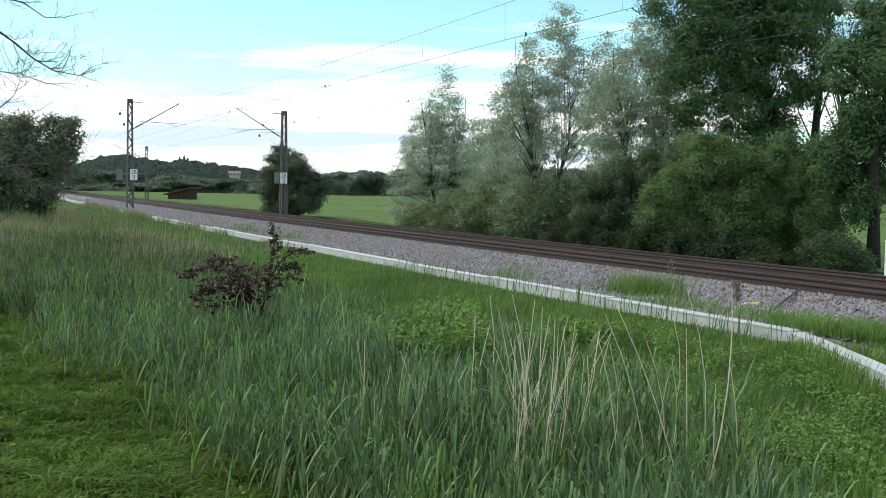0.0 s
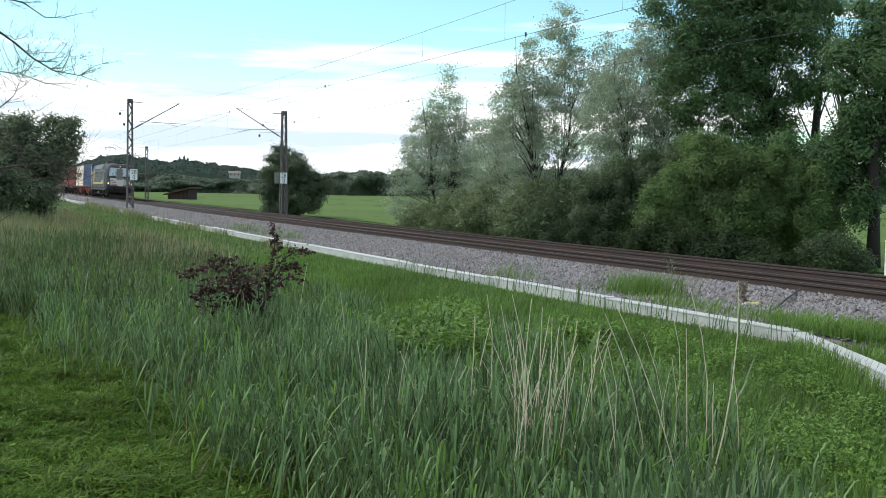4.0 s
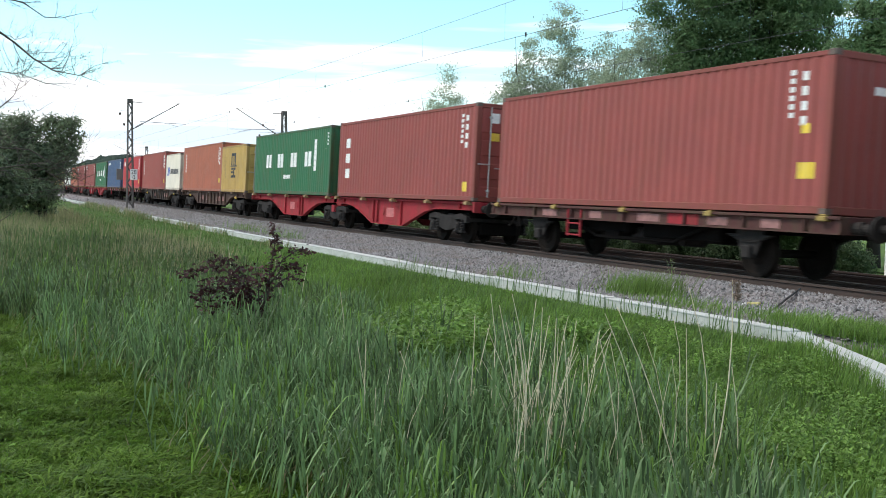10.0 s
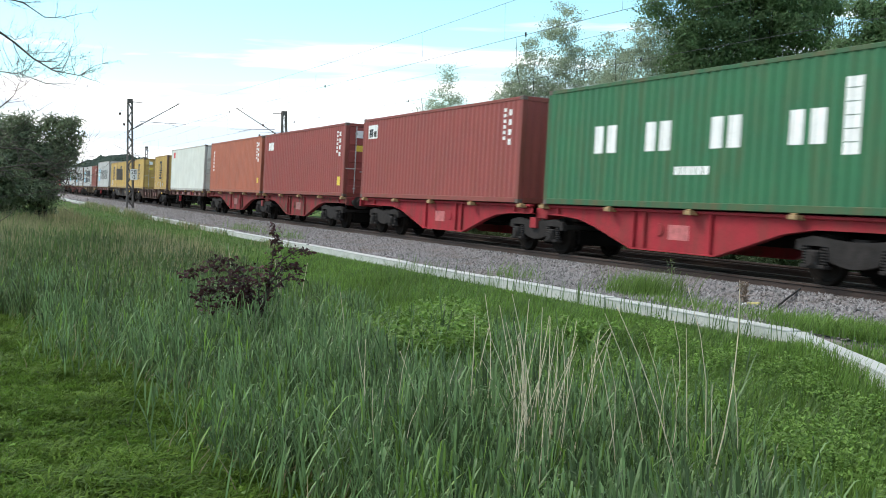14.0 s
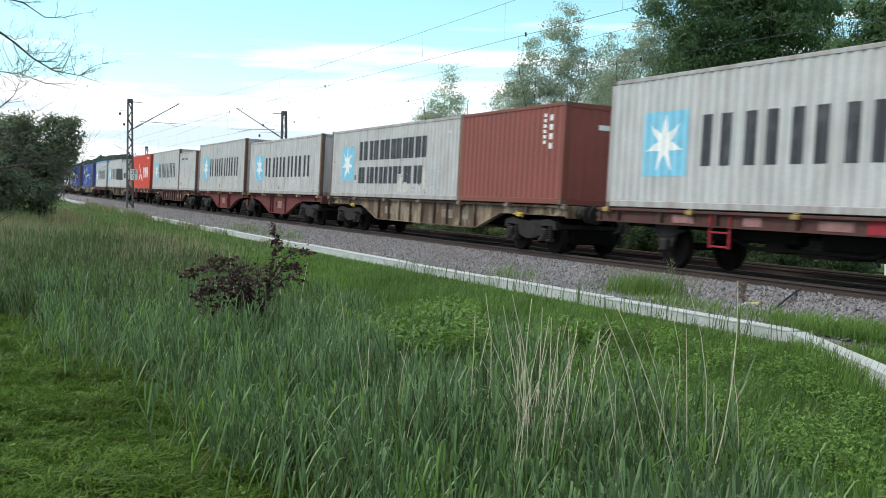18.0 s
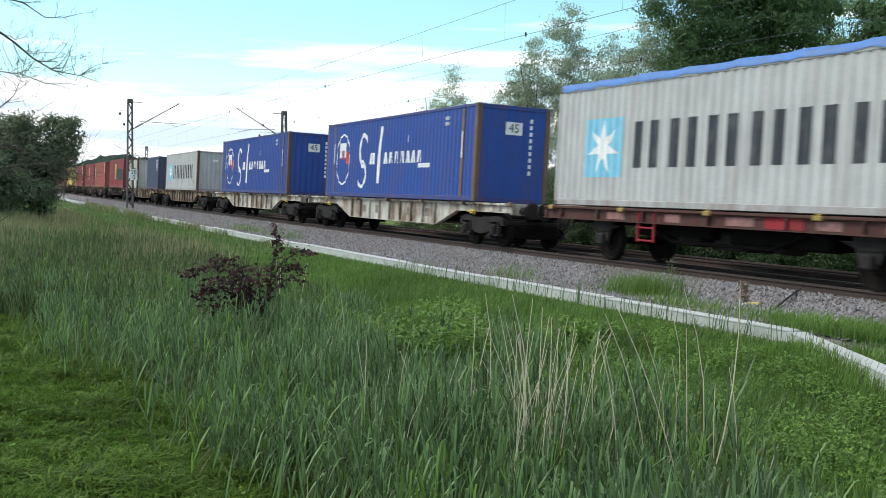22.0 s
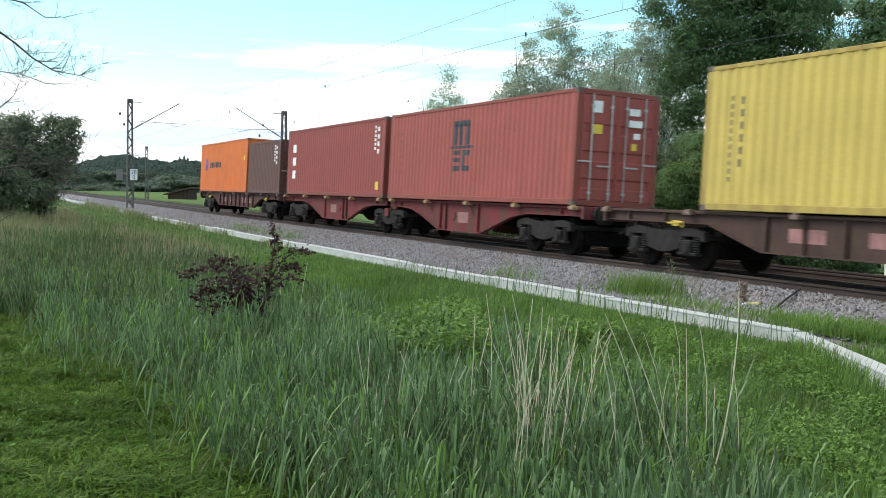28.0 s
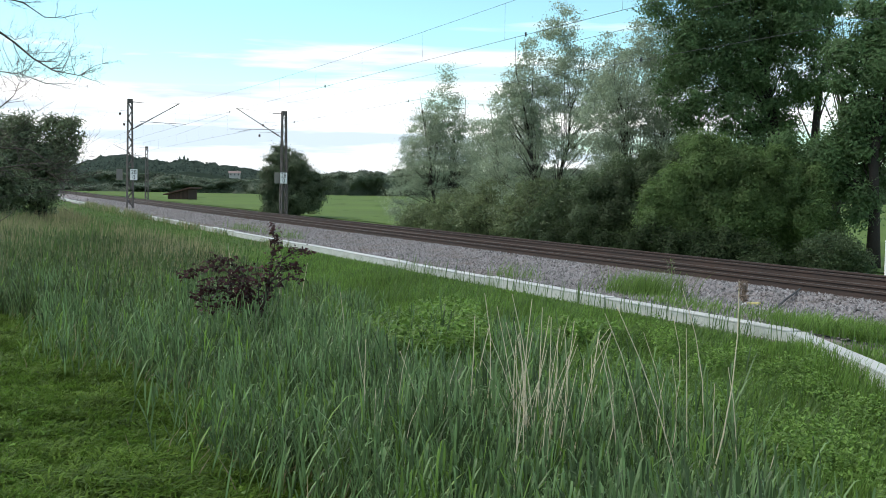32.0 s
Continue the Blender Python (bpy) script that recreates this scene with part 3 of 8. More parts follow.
house(-150.5, 757, 11.0, 3.9, 2.2, 0.3, 8, "white house with a low pitched roof on the hill")
house(-232, 640, 3.0, 3.2, 3, 2.4, 10, "pale house at the foot of the hill")
m_whitepost = mat("post_white", (0.74, 0.74, 0.72), 0.6, var=0.08)
px, py = line_point(9.6, -9.4)
px += 0.14
post = thing("marker_post", "white square wooden marker post beyond the tracks", "post", at=pose(px, py, -0.95, 0, 0, 25))
part("shaft", Shape().box(-0.09, 0.09, -0.09, 0.09, -0.3, 1.27, 0.012), m_whitepost, post)
part("cap", Shape().box(-0.10, 0.10, -0.10, 0.10, 1.27, 1.32, 0.012), m_whitepost, post)

# small things on the shoulder of the bed
m_yellow = mat("faded_yellow", (0.40, 0.35, 0.13), 0.7, var=0.3, scale=8)
yx, yy = line_point(0.95, 3.2)
mk = thing("marker_block", "small faded yellow and white marker block on the stones", "marker", at=pose(yx, yy, -0.235, 3, -4, -40))
part("block", Shape().box(-0.11, 0.11, -0.07, 0.07, -0.02, 0.07, 0.015), m_yellow, mk)
part("white_end", Shape().box(-0.19, -0.111, -0.06, 0.06, -0.02, 0.06, 0.015), m_whitepost, mk, "white end piece")
ax_, ay_ = line_point(1.6, 1.55)
mx_, my_ = line_point(0.9, 2.5)
bx_, by_ = line_point(0.3, 3.35)
hose = new("cable", Shape().tube([(ax_, ay_, -0.04), (mx_, my_, -0.10), (bx_, by_, -0.19), (bx_ - 0.1, by_ - 0.1, -0.30)], 0.017, 8).mesh("cable", m_black))
tagged(hose, "black cable running from the rail over the stones", "cable")


# ---- containers ----
RUST = (0.16, 0.065, 0.03)


def paint(name, c, rust=0.35, streak=True, rough=0.65):
    return mat("paint_" + name, c, rough, gloss=0.3, dlo=0.40 if rust > 0.7 else 0.46, dhi=0.62 if rust > 0.7 else 0.70, var=0.12, scale=1.1, bump=0.12, bscale=18.0, fine=0.06, dirt=tuple(0.55 * a + 0.45 * b for a, b in zip(RUST, c)), dirt_amt=rust, dirt_scale=(2.6, 2.6, 0.5) if streak else (2, 2, 2), objvar=0.05)


PAINT = {
    "blue_grey": (0.045, 0.075, 0.16), "cream": (0.78, 0.69, 0.57), "maroon": (0.215, 0.036, 0.044), "brown_red": (0.27, 0.066, 0.058),
    "green": (0.030, 0.138, 0.062), "yellow": (0.50, 0.335, 0.105), "salmon": (0.40, 0.13, 0.08), "reefer": (0.72, 0.66, 0.55), "red": (0.46, 0.045, 0.05),
    "sea_blue": (0.055, 0.10, 0.20), "brick": (0.31, 0.078, 0.064), "pale": (0.60, 0.62, 0.57), "light_grey": (0.485, 0.485, 0.475), "signal_red": (0.58, 0.06, 0.035),
    "deep_blue": (0.025, 0.075, 0.30), "navy": (0.055, 0.075, 0.13), "bright_yellow": (0.52, 0.395, 0.100), "orange": (0.68, 0.175, 0.045), "umber": (0.12, 0.065, 0.055), "dirty_white": (0.50, 0.49, 0.44), "oldrust": (0.24, 0.070, 0.055)}
m_rustpost = mat("rusted_steel", (0.15, 0.085, 0.055), 0.8, var=0.3, scale=2.5, bump=0.2, bscale=25.0, dirt=(0.20, 0.20, 0.20), dirt_amt=0.6, dirt_scale=(3, 3, 1.0), objvar=0.2)
m_casting = mat("corner_casting", (0.13, 0.10, 0.085), 0.7, metal=0.4, var=0.3, scale=6)
m_rod = mat("lock_rod", (0.42, 0.42, 0.41), 0.45, metal=0.7, var=0.2, scale=5)
m_under = mat("container_floor", (0.05, 0.045, 0.04), 0.9, var=0.2)
INK = {k: mat("ink_" + k, c, 0.6, var=0.12, scale=3, dirt=(0.35, 0.33, 0.3), dirt_amt=0.25, dirt_scale=(3, 3, 1.5)) for k, c in {
    "white": (0.80, 0.80, 0.78), "black": (0.025, 0.028, 0.035), "skyblue": (0.20, 0.52, 0.68), "yellow": (0.72, 0.52, 0.05), "red": (0.55, 0.03, 0.03),
    "blue": (0.03, 0.09, 0.38), "gold": (0.60, 0.42, 0.10), "grey": (0.42, 0.42, 0.42)}.items()}
PITCH, DEEP = 0.278, 0.027
STATION = [(0.0, 0.0), (0.070, 0.0), (0.139, DEEP), (0.209, DEEP)]


def wave(L):
    """Breakpoints of a pressed steel wall of length L: position and depth behind the outer face."""
    n = int((L - 0.36) / PITCH)
    off = -n * PITCH / 2
    pts = [(-L / 2 + 0.16, 0.0)]
    for i in range(n):
        pts += [(off + i * PITCH + a, d) for a, d in STATION]
    pts += [(off + n * PITCH, 0.0), (L / 2 - 0.16, 0.0)]
    return pts


CONT_CACHE = {}


def cached(key, make):
    if key not in CONT_CACHE:
        CONT_CACHE[key] = make()
    return CONT_CACHE[key]


def wave_wall(L, z0, z1, flat=False):
    pts = [(-L / 2 + 0.16, 0.0), (L / 2 - 0.16, 0.0)] if flat else wave(L)
    sh = Shape()
    sh.v = [(x, d, z) for x, d in pts for z in (z0, z1)]
    sh.f = [(2 * i, 2 * i + 2, 2 * i + 3, 2 * i + 1) for i in range(len(pts) - 1)]
    return sh


def clip(poly, a, b):
    """The part of a convex polygon between x = a and x = b."""
    for lim, sgn in ((a, 1), (b, -1)):
        out = []
        for i, p in enumerate(poly):
            q = poly[(i + 1) % len(poly)]
            pin, qin = sgn * (p[0] - lim) >= 0, sgn * (q[0] - lim) >= 0
            if pin:
                out.append(p)
            if pin != qin:
                k = (lim - p[0]) / (q[0] - p[0])
                out.append((lim, p[1] + k * (q[1] - p[1])))
        poly = out
        if len(poly) < 3:
            return []
    return poly


def decal(polys, L, flat=False, lift=0.004):
    """Painted shapes that follow the pressed wall; x along the wall, z up."""
    pts = [(-L / 2 + 0.16, 0.0), (L / 2 - 0.16, 0.0)] if flat else wave(L)
    sh, seen = Shape(), {}
    for poly in polys:
        for (xa, da), (xb, db) in zip(pts, pts[1:]):
            c = clip(poly, xa, xb)
            if c:
                face = []
                for x, z in c:
                    key = (round(x, 4), round(z, 4))
                    if key not in seen:
                        seen[key] = len(sh.v)
                        sh.v.append((x, da + (db - da) * (x - xa) / (xb - xa) - lift, z))
                    if not face or seen[key] != face[-1]:
                        face.append(seen[key])
                if len(set(face)) == len(face) and len(face) > 2:
                    sh.f.append(tuple(face))
    return sh


def rect(x0, x1, z0, z1, slant=0.0):
    return [(x0, z0), (x1, z0), (x1 + slant, z1), (x0 + slant, z1)]


def bars(x0, x1, z0, z1, n, fill=0.34, slant=0.0):
    """n plain marks, each a pair of upright bars, in place of a name."""
    out, w = [], (x1 - x0) / n
    for i in range(n):
        a = x0 + i * w
        out += [rect(a, a + fill * w, z0, z1, slant), rect(a + 0.46 * w, a + (0.46 + fill) * w, z0, z1, -slant)]
    return out


def disc(cx, cz, r0, r1, n=28, squash=1.0):
    out = []
    for i in range(n):
        a, b = 2 * math.pi * i / n, 2 * math.pi * (i + 1) / n
        out.append([(cx + squash * r * math.cos(t), cz + r * math.sin(t)) for r, t in ((r0, a), (r1, a), (r1, b), (r0, b))])
    return out


def star(cx, cz, r):
    out = []
    for i in range(7):
        t = math.pi / 2 + 2 * math.pi * i / 7
        a, b = t - math.pi / 7, t + math.pi / 7
        out.append([(cx, cz), (cx + 0.36 * r * math.cos(a), cz + 0.36 * r * math.sin(a)), (cx + r * math.cos(t), cz + r * math.sin(t)), (cx + 0.36 * r * math.cos(b), cz + 0.36 * r * math.sin(b))])
    return out


def column(x, z0, z1, n, w=0.13):
    """Small marks set one above another."""
    h = (z1 - z0) / n
    return [rect(x, x + w, z0 + i * h, z0 + (i + 0.62) * h) for i in range(n)]


def marks_for(style, L, H):
    """Lists of (ink, polygons) on the near wall; x grows towards the train's head."""
    e = L / 2
    code = [("white", column(e - 1.05, H * 0.60, H * 0.92, 6, 0.10) + column(e - 0.75, H * 0.55, H * 0.92, 4, 0.12))]
    if style == "none":
        return code
    if style == "code_yellow":
        return code + [("yellow", [rect(e - 0.75, e - 0.35, H * 0.22, H * 0.32), rect(e - 0.72, e - 0.5, H * 0.5, H * 0.56)])]
    if style == "schenker":
        return [("red", [rect(-3.2, -1.55, H * .39, H * .45), rect(-3.2, -1.55, H * .69, H * .75), rect(-3.2, -3.0, H * .45, H * .69), rect(-1.75, -1.55, H * .45, H * .69), rect(-2.85, -2.5, H * .48, H * .66), rect(-2.25, -1.9, H * .48, H * .66), rect(-5.7, -5.45, H * .78, H * .9), rect(-5.3, -5.15, H * .78, H * .9)]),
                ("black", bars(-1.0, 2.9, H * .46, H * .66, 8)), ("yellow", [rect(e - .75, e - .4, H * .15, H * .27), rect(e - .6, e - .45, H * .4, H * .45), rect(e - .6, e - .45, H * .6, H * .65)])]
    if style == "uasc":
        w = []
        for x in (-3.85, -1.85, 0.36, 2.56):
            w += [rect(x, x + 0.34, H * .43, H * .65), rect(x + 0.52, x + 0.88, H * .43, H * .65)]
        return [("white", w + [rect(3.84, 4.24, H * .36, H * .82)] + bars(-0.75, 0.40, H * .25, H * .31, 5, .4)), ("green_ink", [rect(3.88, 4.20, H * (.43 + .08 * i), H * (.437 + .08 * i)) for i in range(5)]), ("white", column(e - .62, H * .66, H * .92, 6, .07) + column(e - .45, H * .72, H * .92, 4, .06))]
    if style == "msc" or style == "msc_gold" or style == "msc40":
        ink = "gold" if style == "msc_gold" else "black"
        c = 0.0 if L < 7 else (-0.4 if style != "msc_gold" else -0.6)
        k = H / 2.6
        z = H * .58
        s = [rect(c - .52 * k + i * .38 * k, c - .28 * k + i * .38 * k, z, z + .56 * k) for i in range(3)] + [rect(c - .52 * k, c + .48 * k, z + .50 * k, z + .66 * k), rect(c - .72 * k, c + .72 * k, z - .09 * k, z - .02 * k)]
        s += [rect(c - .5 * k, c - .05 * k, z - .70 * k, z - .56 * k), rect(c - .5 * k, c - .05 * k, z - .46 * k, z - .34 * k), rect(c - .5 * k, c - .05 * k, z - .26 * k, z - .14 * k), rect(c + .05 * k, c + .22 * k, z - .70 * k, z - .14 * k), rect(c + .22 * k, c + .52 * k, z - .70 * k, z - .56 * k), rect(c + .22 * k, c + .52 * k, z - .28 * k, z - .14 * k)]
        return [(ink, s), (ink, column(-e + 0.75, H * .2, H * .8, 11, 0.08) + (column(-e + 1.05, H * .3, H * .8, 6, 0.09)))]
    if style in ("maersk", "maersk_grey", "maersk20", "sealand", "sealand20", "maersk_small"):
        d = e - 0.9
        if style in ("maersk", "maersk_grey"):
            return [("skyblue", [rect(-d + .38, -d + 1.95, H * .24, H * .72)]), ("white", star(-d + 1.16, H * .48, .66)), ("black", bars(-d + 2.4, d - 0.4, H * .31, H * .67, 6, .25)), ("grey", column(e - .8, H * .75, H * .9, 2, .3))]
        if style == "maersk20":
            return [("skyblue", [rect(-e + .5, -e + 1.25, H * .35, H * .68)]), ("white", star(-e + .88, H * .51, .36)), ("black", bars(-e + 1.5, e - .8, H * .36, H * .56, 6, .34))]
        if style == "sealand":
            return [("skyblue", [rect(-d + .35, -d + 1.75, H * .24, H * .74)]), ("white", star(-d + 1.05, H * .49, .62)), ("black", bars(-d + 2.3, d - 1.6, H * .53, H * .80, 6, .38) + bars(-d + 2.3, d - 1.9, H * .20, H * .43, 7, .38)), ("grey", [rect(d - 1.6, d - 0.6, H * .14, H * .38)])]
        if style == "sealand20":
            return [("skyblue", [rect(-e + .4, -e + 1.15, H * .38, H * .68)]), ("white", star(-e + .78, H * .53, .36)), ("black", bars(-e + 1.55, e - 1.1, H * .54, H * .70, 6, .36) + bars(-e + 1.55, e - 1.1, H * .36, H * .48, 7, .36))]
        return [("black", bars(-e + .9, -e + 3.0, H * .80, H * .85, 6)), ("skyblue", [rect(-e + .45, -e + .7, H * .79, H * .86)]), ("grey", column(e - 1.3, H * .72, H * .86, 2, .3))]
    if style == "hapag":
        return [("blue", [rect(-2.45, -2.05, H * .40, H * .52, .35), rect(-2.1, -1.75, H * .52, H * .64, -.3), rect(-1.95, -1.6, H * .40, H * .52, .35), rect(-1.6, -1.25, H * .52, H * .64, -.3)]), ("black", bars(-1.0, 2.3, H * .44, H * .58, 10, .36))]
    if style == "hapag40":
        return [("blue", [rect(-4.75, -4.45, H * .44, H * .56, .2), rect(-4.5, -4.2, H * .56, H * .68, -.15), rect(-4.35, -4.05, H * .44, H * .56, .2), rect(-4.1, -3.8, H * .56, H * .68, -.15)]), ("black", bars(-3.4, -.2, H * .49, H * .60, 10, .36)), ("yellow", [rect(e - .8, e - .55, H * .6, H * .68), rect(e - 1.5, e - 1.4, H * .62, H * .66)])]
    if style == "column_left":
        return [("white", column(-e + .75, H * .42, H * .85, 6, .26))] + code + [("yellow", [rect(e - .75, e - .45, H * .18, H * .27)])]
    if style == "three_left":
        return [("white", column(-e + .8, H * .25, H * .85, 3, .42)), ("yellow", [rect(e - .8, e - .5, H * .1, H * .2)])] + code
    if style == "logo_left":
        return [("white", [rect(-e + .75, -e + 1.05, H * .72, H * .85), rect(-e + 1.15, -e + 1.7, H * .72, H * .85)]), ("yellow", [rect(e - .8, e - .45, H * .15, H * .27)])] + code
    if style == "seaco":
        return [("white", bars(-e + .9, -e + 2.6, H * .82, H * .91, 5, .4)), ("red", [rect(-e + .5, -e + .85, H * .82, H * .91)])] + code
    if style == "square_left":
        return [("white", [rect(-e + .5, -e + 1.45, H * .74, H * .91)]), ("black", [rect(-e + .62, -e + .95, H * .76, H * .86), rect(-e + 1.0, -e + 1.3, H * .76, H * .83)])] + code
    if style == "red_square":
        return [("red", [rect(-e + .9, -e + 1.6, H * .78, H * .92)])]
    if style == "sud":
        wing = [[(-.9, H * .78), (-.2, H * .62), (.55, H * .50), (.1, H * .50), (-.7, H * .68)], [(-.7, H * .22), (-.35, H * .38), (.5, H * .46), (.2, H * .34), (-.3, H * .28)], [(.3, H * .50), (.9, H * .30), (1.9, H * .22), (1.0, H * .38)]]
        return [("white", bars(-5.4, -1.2, H * .33, H * .56, 7, .26) + bars(2.0, 4.9, H * .33, H * .62, 3, .26) + wing + [rect(4.1, 5.3, H * .87, H * .90)])]
    if style == "saf":
        sweep_ = []
        for i in range(12):
            t0, t1 = math.pi * (0.15 + 1.5 * i / 12), math.pi * (0.15 + 1.5 * (i + 1) / 12)
            sweep_.append([(-2.6 + r * .42 * math.cos(t), H * .60 + r * .62 * math.sin(t)) for r, t in ((.82, t0), (1.08, t0), (1.08, t1), (.82, t1))])
            sweep_.append([(-2.75 - r * .45 * math.cos(t), H * .30 - r * .5 * math.sin(t)) for r, t in ((.82, t0), (1.08, t0), (1.08, t1), (.82, t1))])
        w = [rect(-1.2, -.95, H * .18, H * .88, .25)] + bars(-1.9, -1.25, H * .42, H * .56, 1, .3, .05) + bars(-.5, 3.0, H * .42, H * .56, 7, .22, .06) + [rect(1.6, 1.7, H * .66, H * .74), rect(2.6, 3.5, H * .36, H * .41)]
        ring = disc(-4.9, H * .50, .93, 1.0, 28, .8)
        return [("white", w + sweep_ + ring + [rect(-5.35, -4.6, H * .52, H * .72)]), ("red", [rect(-5.1, -4.7, H * .50, H * .62), rect(-4.6, -4.3, H * .44, H * .60)]), ("grey", column(e - 2.3, H * .8, H * .92, 2, .3))]
    return code


INK["dull_red"] = mat("ink_dull_red", (0.27, 0.022, 0.028), 0.6, var=0.15)
INK["primer"] = mat("patch_primer", (0.53, 0.51, 0.46), 0.7, var=0.2, scale=6)
INK["rust"] = mat("patch_rust", (0.19, 0.10, 0.06), 0.85, var=0.35, scale=6)
INK["green_ink"] = mat("ink_green", (0.02, 0.13, 0.06), 0.6)


def container(L, H, color, style, label, door=False, flat=False, rusty=0.45, tarp=False, wide=False, end_marks=True):
    """A steel box container, its centre on the origin, x towards the train's head, near wall at y = -1.219."""
    ob = thing("container", label, "container", "containers on the train")
    mt = paint(color + ("_worn" if rusty > 0.5 else ""), PAINT[color], rusty)
    frame_m = paint(color + "_frame", tuple(0.8 * c for c in PAINT[color]), 0.85)
    W, e = 1.219, L / 2
    key = (L, H, color, rusty, flat)
    HT = H - 0.03 if tarp else H

    def near_side():
        return wave_wall(L, 0.15, HT - 0.10, flat).mesh("side_wall", mt)
    sw = cached(key + ("side", tarp), near_side)
    side = part("side_wall", sw, None, ob, at=Matrix.Translation((0, -W + 0.006, 0)))
    part("side_wall", sw, None, ob, at=Matrix.Translation((0, W - 0.006, 0)) @ Matrix.Rotation(math.pi, 4, "Z"))
    posts = [-e + 0.08, e - 0.08] + ([-5.9, 5.9] if wide else [])
    post_m = m_rustpost if (wide or rusty > 0.5) else frame_m
    pm = cached(key + ("post", tarp, wide), lambda: Shape().box(-0.085, 0.085, -0.075, 0.075, 0.11, H - 0.11, 0.012).mesh("corner_post", post_m))
    for x in posts:
        for y in (-W + 0.075, W - 0.075):
            part("corner_post", pm, None, ob, at=Matrix.Translation((x, y, 0)))
    bm_ = cached(key + ("bottom",), lambda: Shape().box(-e + 0.165, e - 0.165, -0.05, 0.05, 0.015, 0.155, 0.01).mesh("bottom_rail", frame_m))
    tm_ = cached(key + ("top", tarp), lambda: Shape().box(-e + 0.165, e - 0.165, -0.04, 0.04, HT - 0.105, HT - 0.015, 0.01).mesh("top_rail", frame_m))
    for y, s in ((-W + 0.046, 1), (W - 0.046, -1)):
        part("bottom_rail", bm_, None, ob, at=Matrix.Translation((0, y, 0)))
        part("top_rail", tm_, None, ob, at=Matrix.Translation((0, y - s * 0.006, 0)))
    cm = cached("casting", lambda: Shape().box(-0.09, 0.09, -0.082, 0.082, 0, 0.118, 0.012).mesh("corner_casting", m_casting))
    for x in (-e + 0.087, e - 0.087):
        for y in (-W + 0.079, W - 0.079):
            for z in (0.0, H - 0.116):
                part("corner_casting", cm, None, ob, at=Matrix.Translation((x, y, z)))
    if tarp:
        m_tarp = mat("tarpaulin", (0.05, 0.16, 0.42), 0.6, var=0.2, scale=2, bump=0.6, bscale=5.0)
        tp = Shape()
        n = 44
        ys = (-W - 0.012, -W + 0.02, -0.6, 0, 0.6, W - 0.02, W + 0.012)
        for i in range(n + 1):
            x = -e + 0.1 + (L - 0.2) * i / n
            bow = 0.02 * math.sin(i * math.pi / 2) + 0.012 * math.sin(i * 1.7)
            for y, z in zip(ys, (HT - 0.07 - 0.5 * bow, HT + 0.08, H + 0.17 + bow, H + 0.24 + bow, H + 0.17 + bow, HT + 0.08, HT - 0.07)):
                tp.v.append((x, y, z + (0.03 if i % 6 == 0 else 0)))
        k = len(ys)
        tp.f = [(i * k + j, (i + 1) * k + j, (i + 1) * k + j + 1, i * k + j + 1) for i in range(n) for j in range(k - 1)]
        part("tarpaulin", tp, m_tarp, ob, "blue tarpaulin stretched over the open top", True)
    else:
        rf = Shape()
        n = int((L - 0.4) / 0.209)
        for i in range(n + 1):
            x = -e + 0.17 + (L - 0.34) * i / n
            z = H - 0.02 - (0.02 if i % 2 else 0)
            rf.v += [(x, -W + 0.06, z), (x, W - 0.06, z)]
        rf.f = [(2 * i, 2 * i + 2, 2 * i + 3, 2 * i + 1) for i in range(n)]
        part("roof", cached(key + ("roof",), lambda: rf.mesh("roof", mt)), None, ob)
    part("floor", cached((L, "floor"), lambda: Shape().box(-e + 0.12, e - 0.12, -W + 0.1, W - 0.1, 0.04, 0.14).mesh("floor", m_under)), None, ob)
    # the ends: plain pressed wall, or doors with lock rods
    for sgn in (1, -1):
        m_end = Matrix.Translation((sgn * (e - 0.015), 0, 0)) @ Matrix.Rotation(radians(90 if sgn > 0 else -90), 4, "Z")
        part("end_sill", cached(key + ("sill",), lambda: Shape().box(-W + 0.155, W - 0.155, -0.012, 0.11, 0.012, 0.16, 0.01).mesh("end_sill", frame_m)), None, ob, at=m_end)
        part("end_header", cached(key + ("header",), lambda: Shape().box(-W + 0.155, W - 0.155, -0.012, 0.11, H - 0.14, H - 0.012, 0.01).mesh("end_header", frame_m)), None, ob, at=m_end)
        if (sgn > 0) == door:
            for dx in (-1, 1):
                def leaf():
                    sh = Shape()
                    a, b = 0.006, W - 0.16
                    zz = [0.17, 0.42, 0.46, 0.66, 0.70, 1.1, 1.14, 1.34, 1.38, 1.78, 1.82, 2.02, 2.06, H - 0.15]
                    for i, z in enumerate(zz):
                        d = 0.03 if (i // 2) % 2 else 0.0
                        sh.v += [(a, d, z), (b, d, z)]
                    sh.f = [(2 * i, 2 * i + 1, 2 * i + 3, 2 * i + 2) for i in range(len(zz) - 1)]
                    sh.box(a, a + 0.05, -0.015, 0.03, 0.165, H - 0.145, 0.004)
                    sh.box(b - 0.05, b, -0.015, 0.03, 0.165, H - 0.145, 0.004)
                    return sh.mesh("door", mt)
                md = m_end @ (Matrix.Identity(4) if dx > 0 else Matrix.Diagonal((-1, 1, 1, 1)))
                dr = part("door", cached(key + ("door",), leaf), None, ob, at=md)
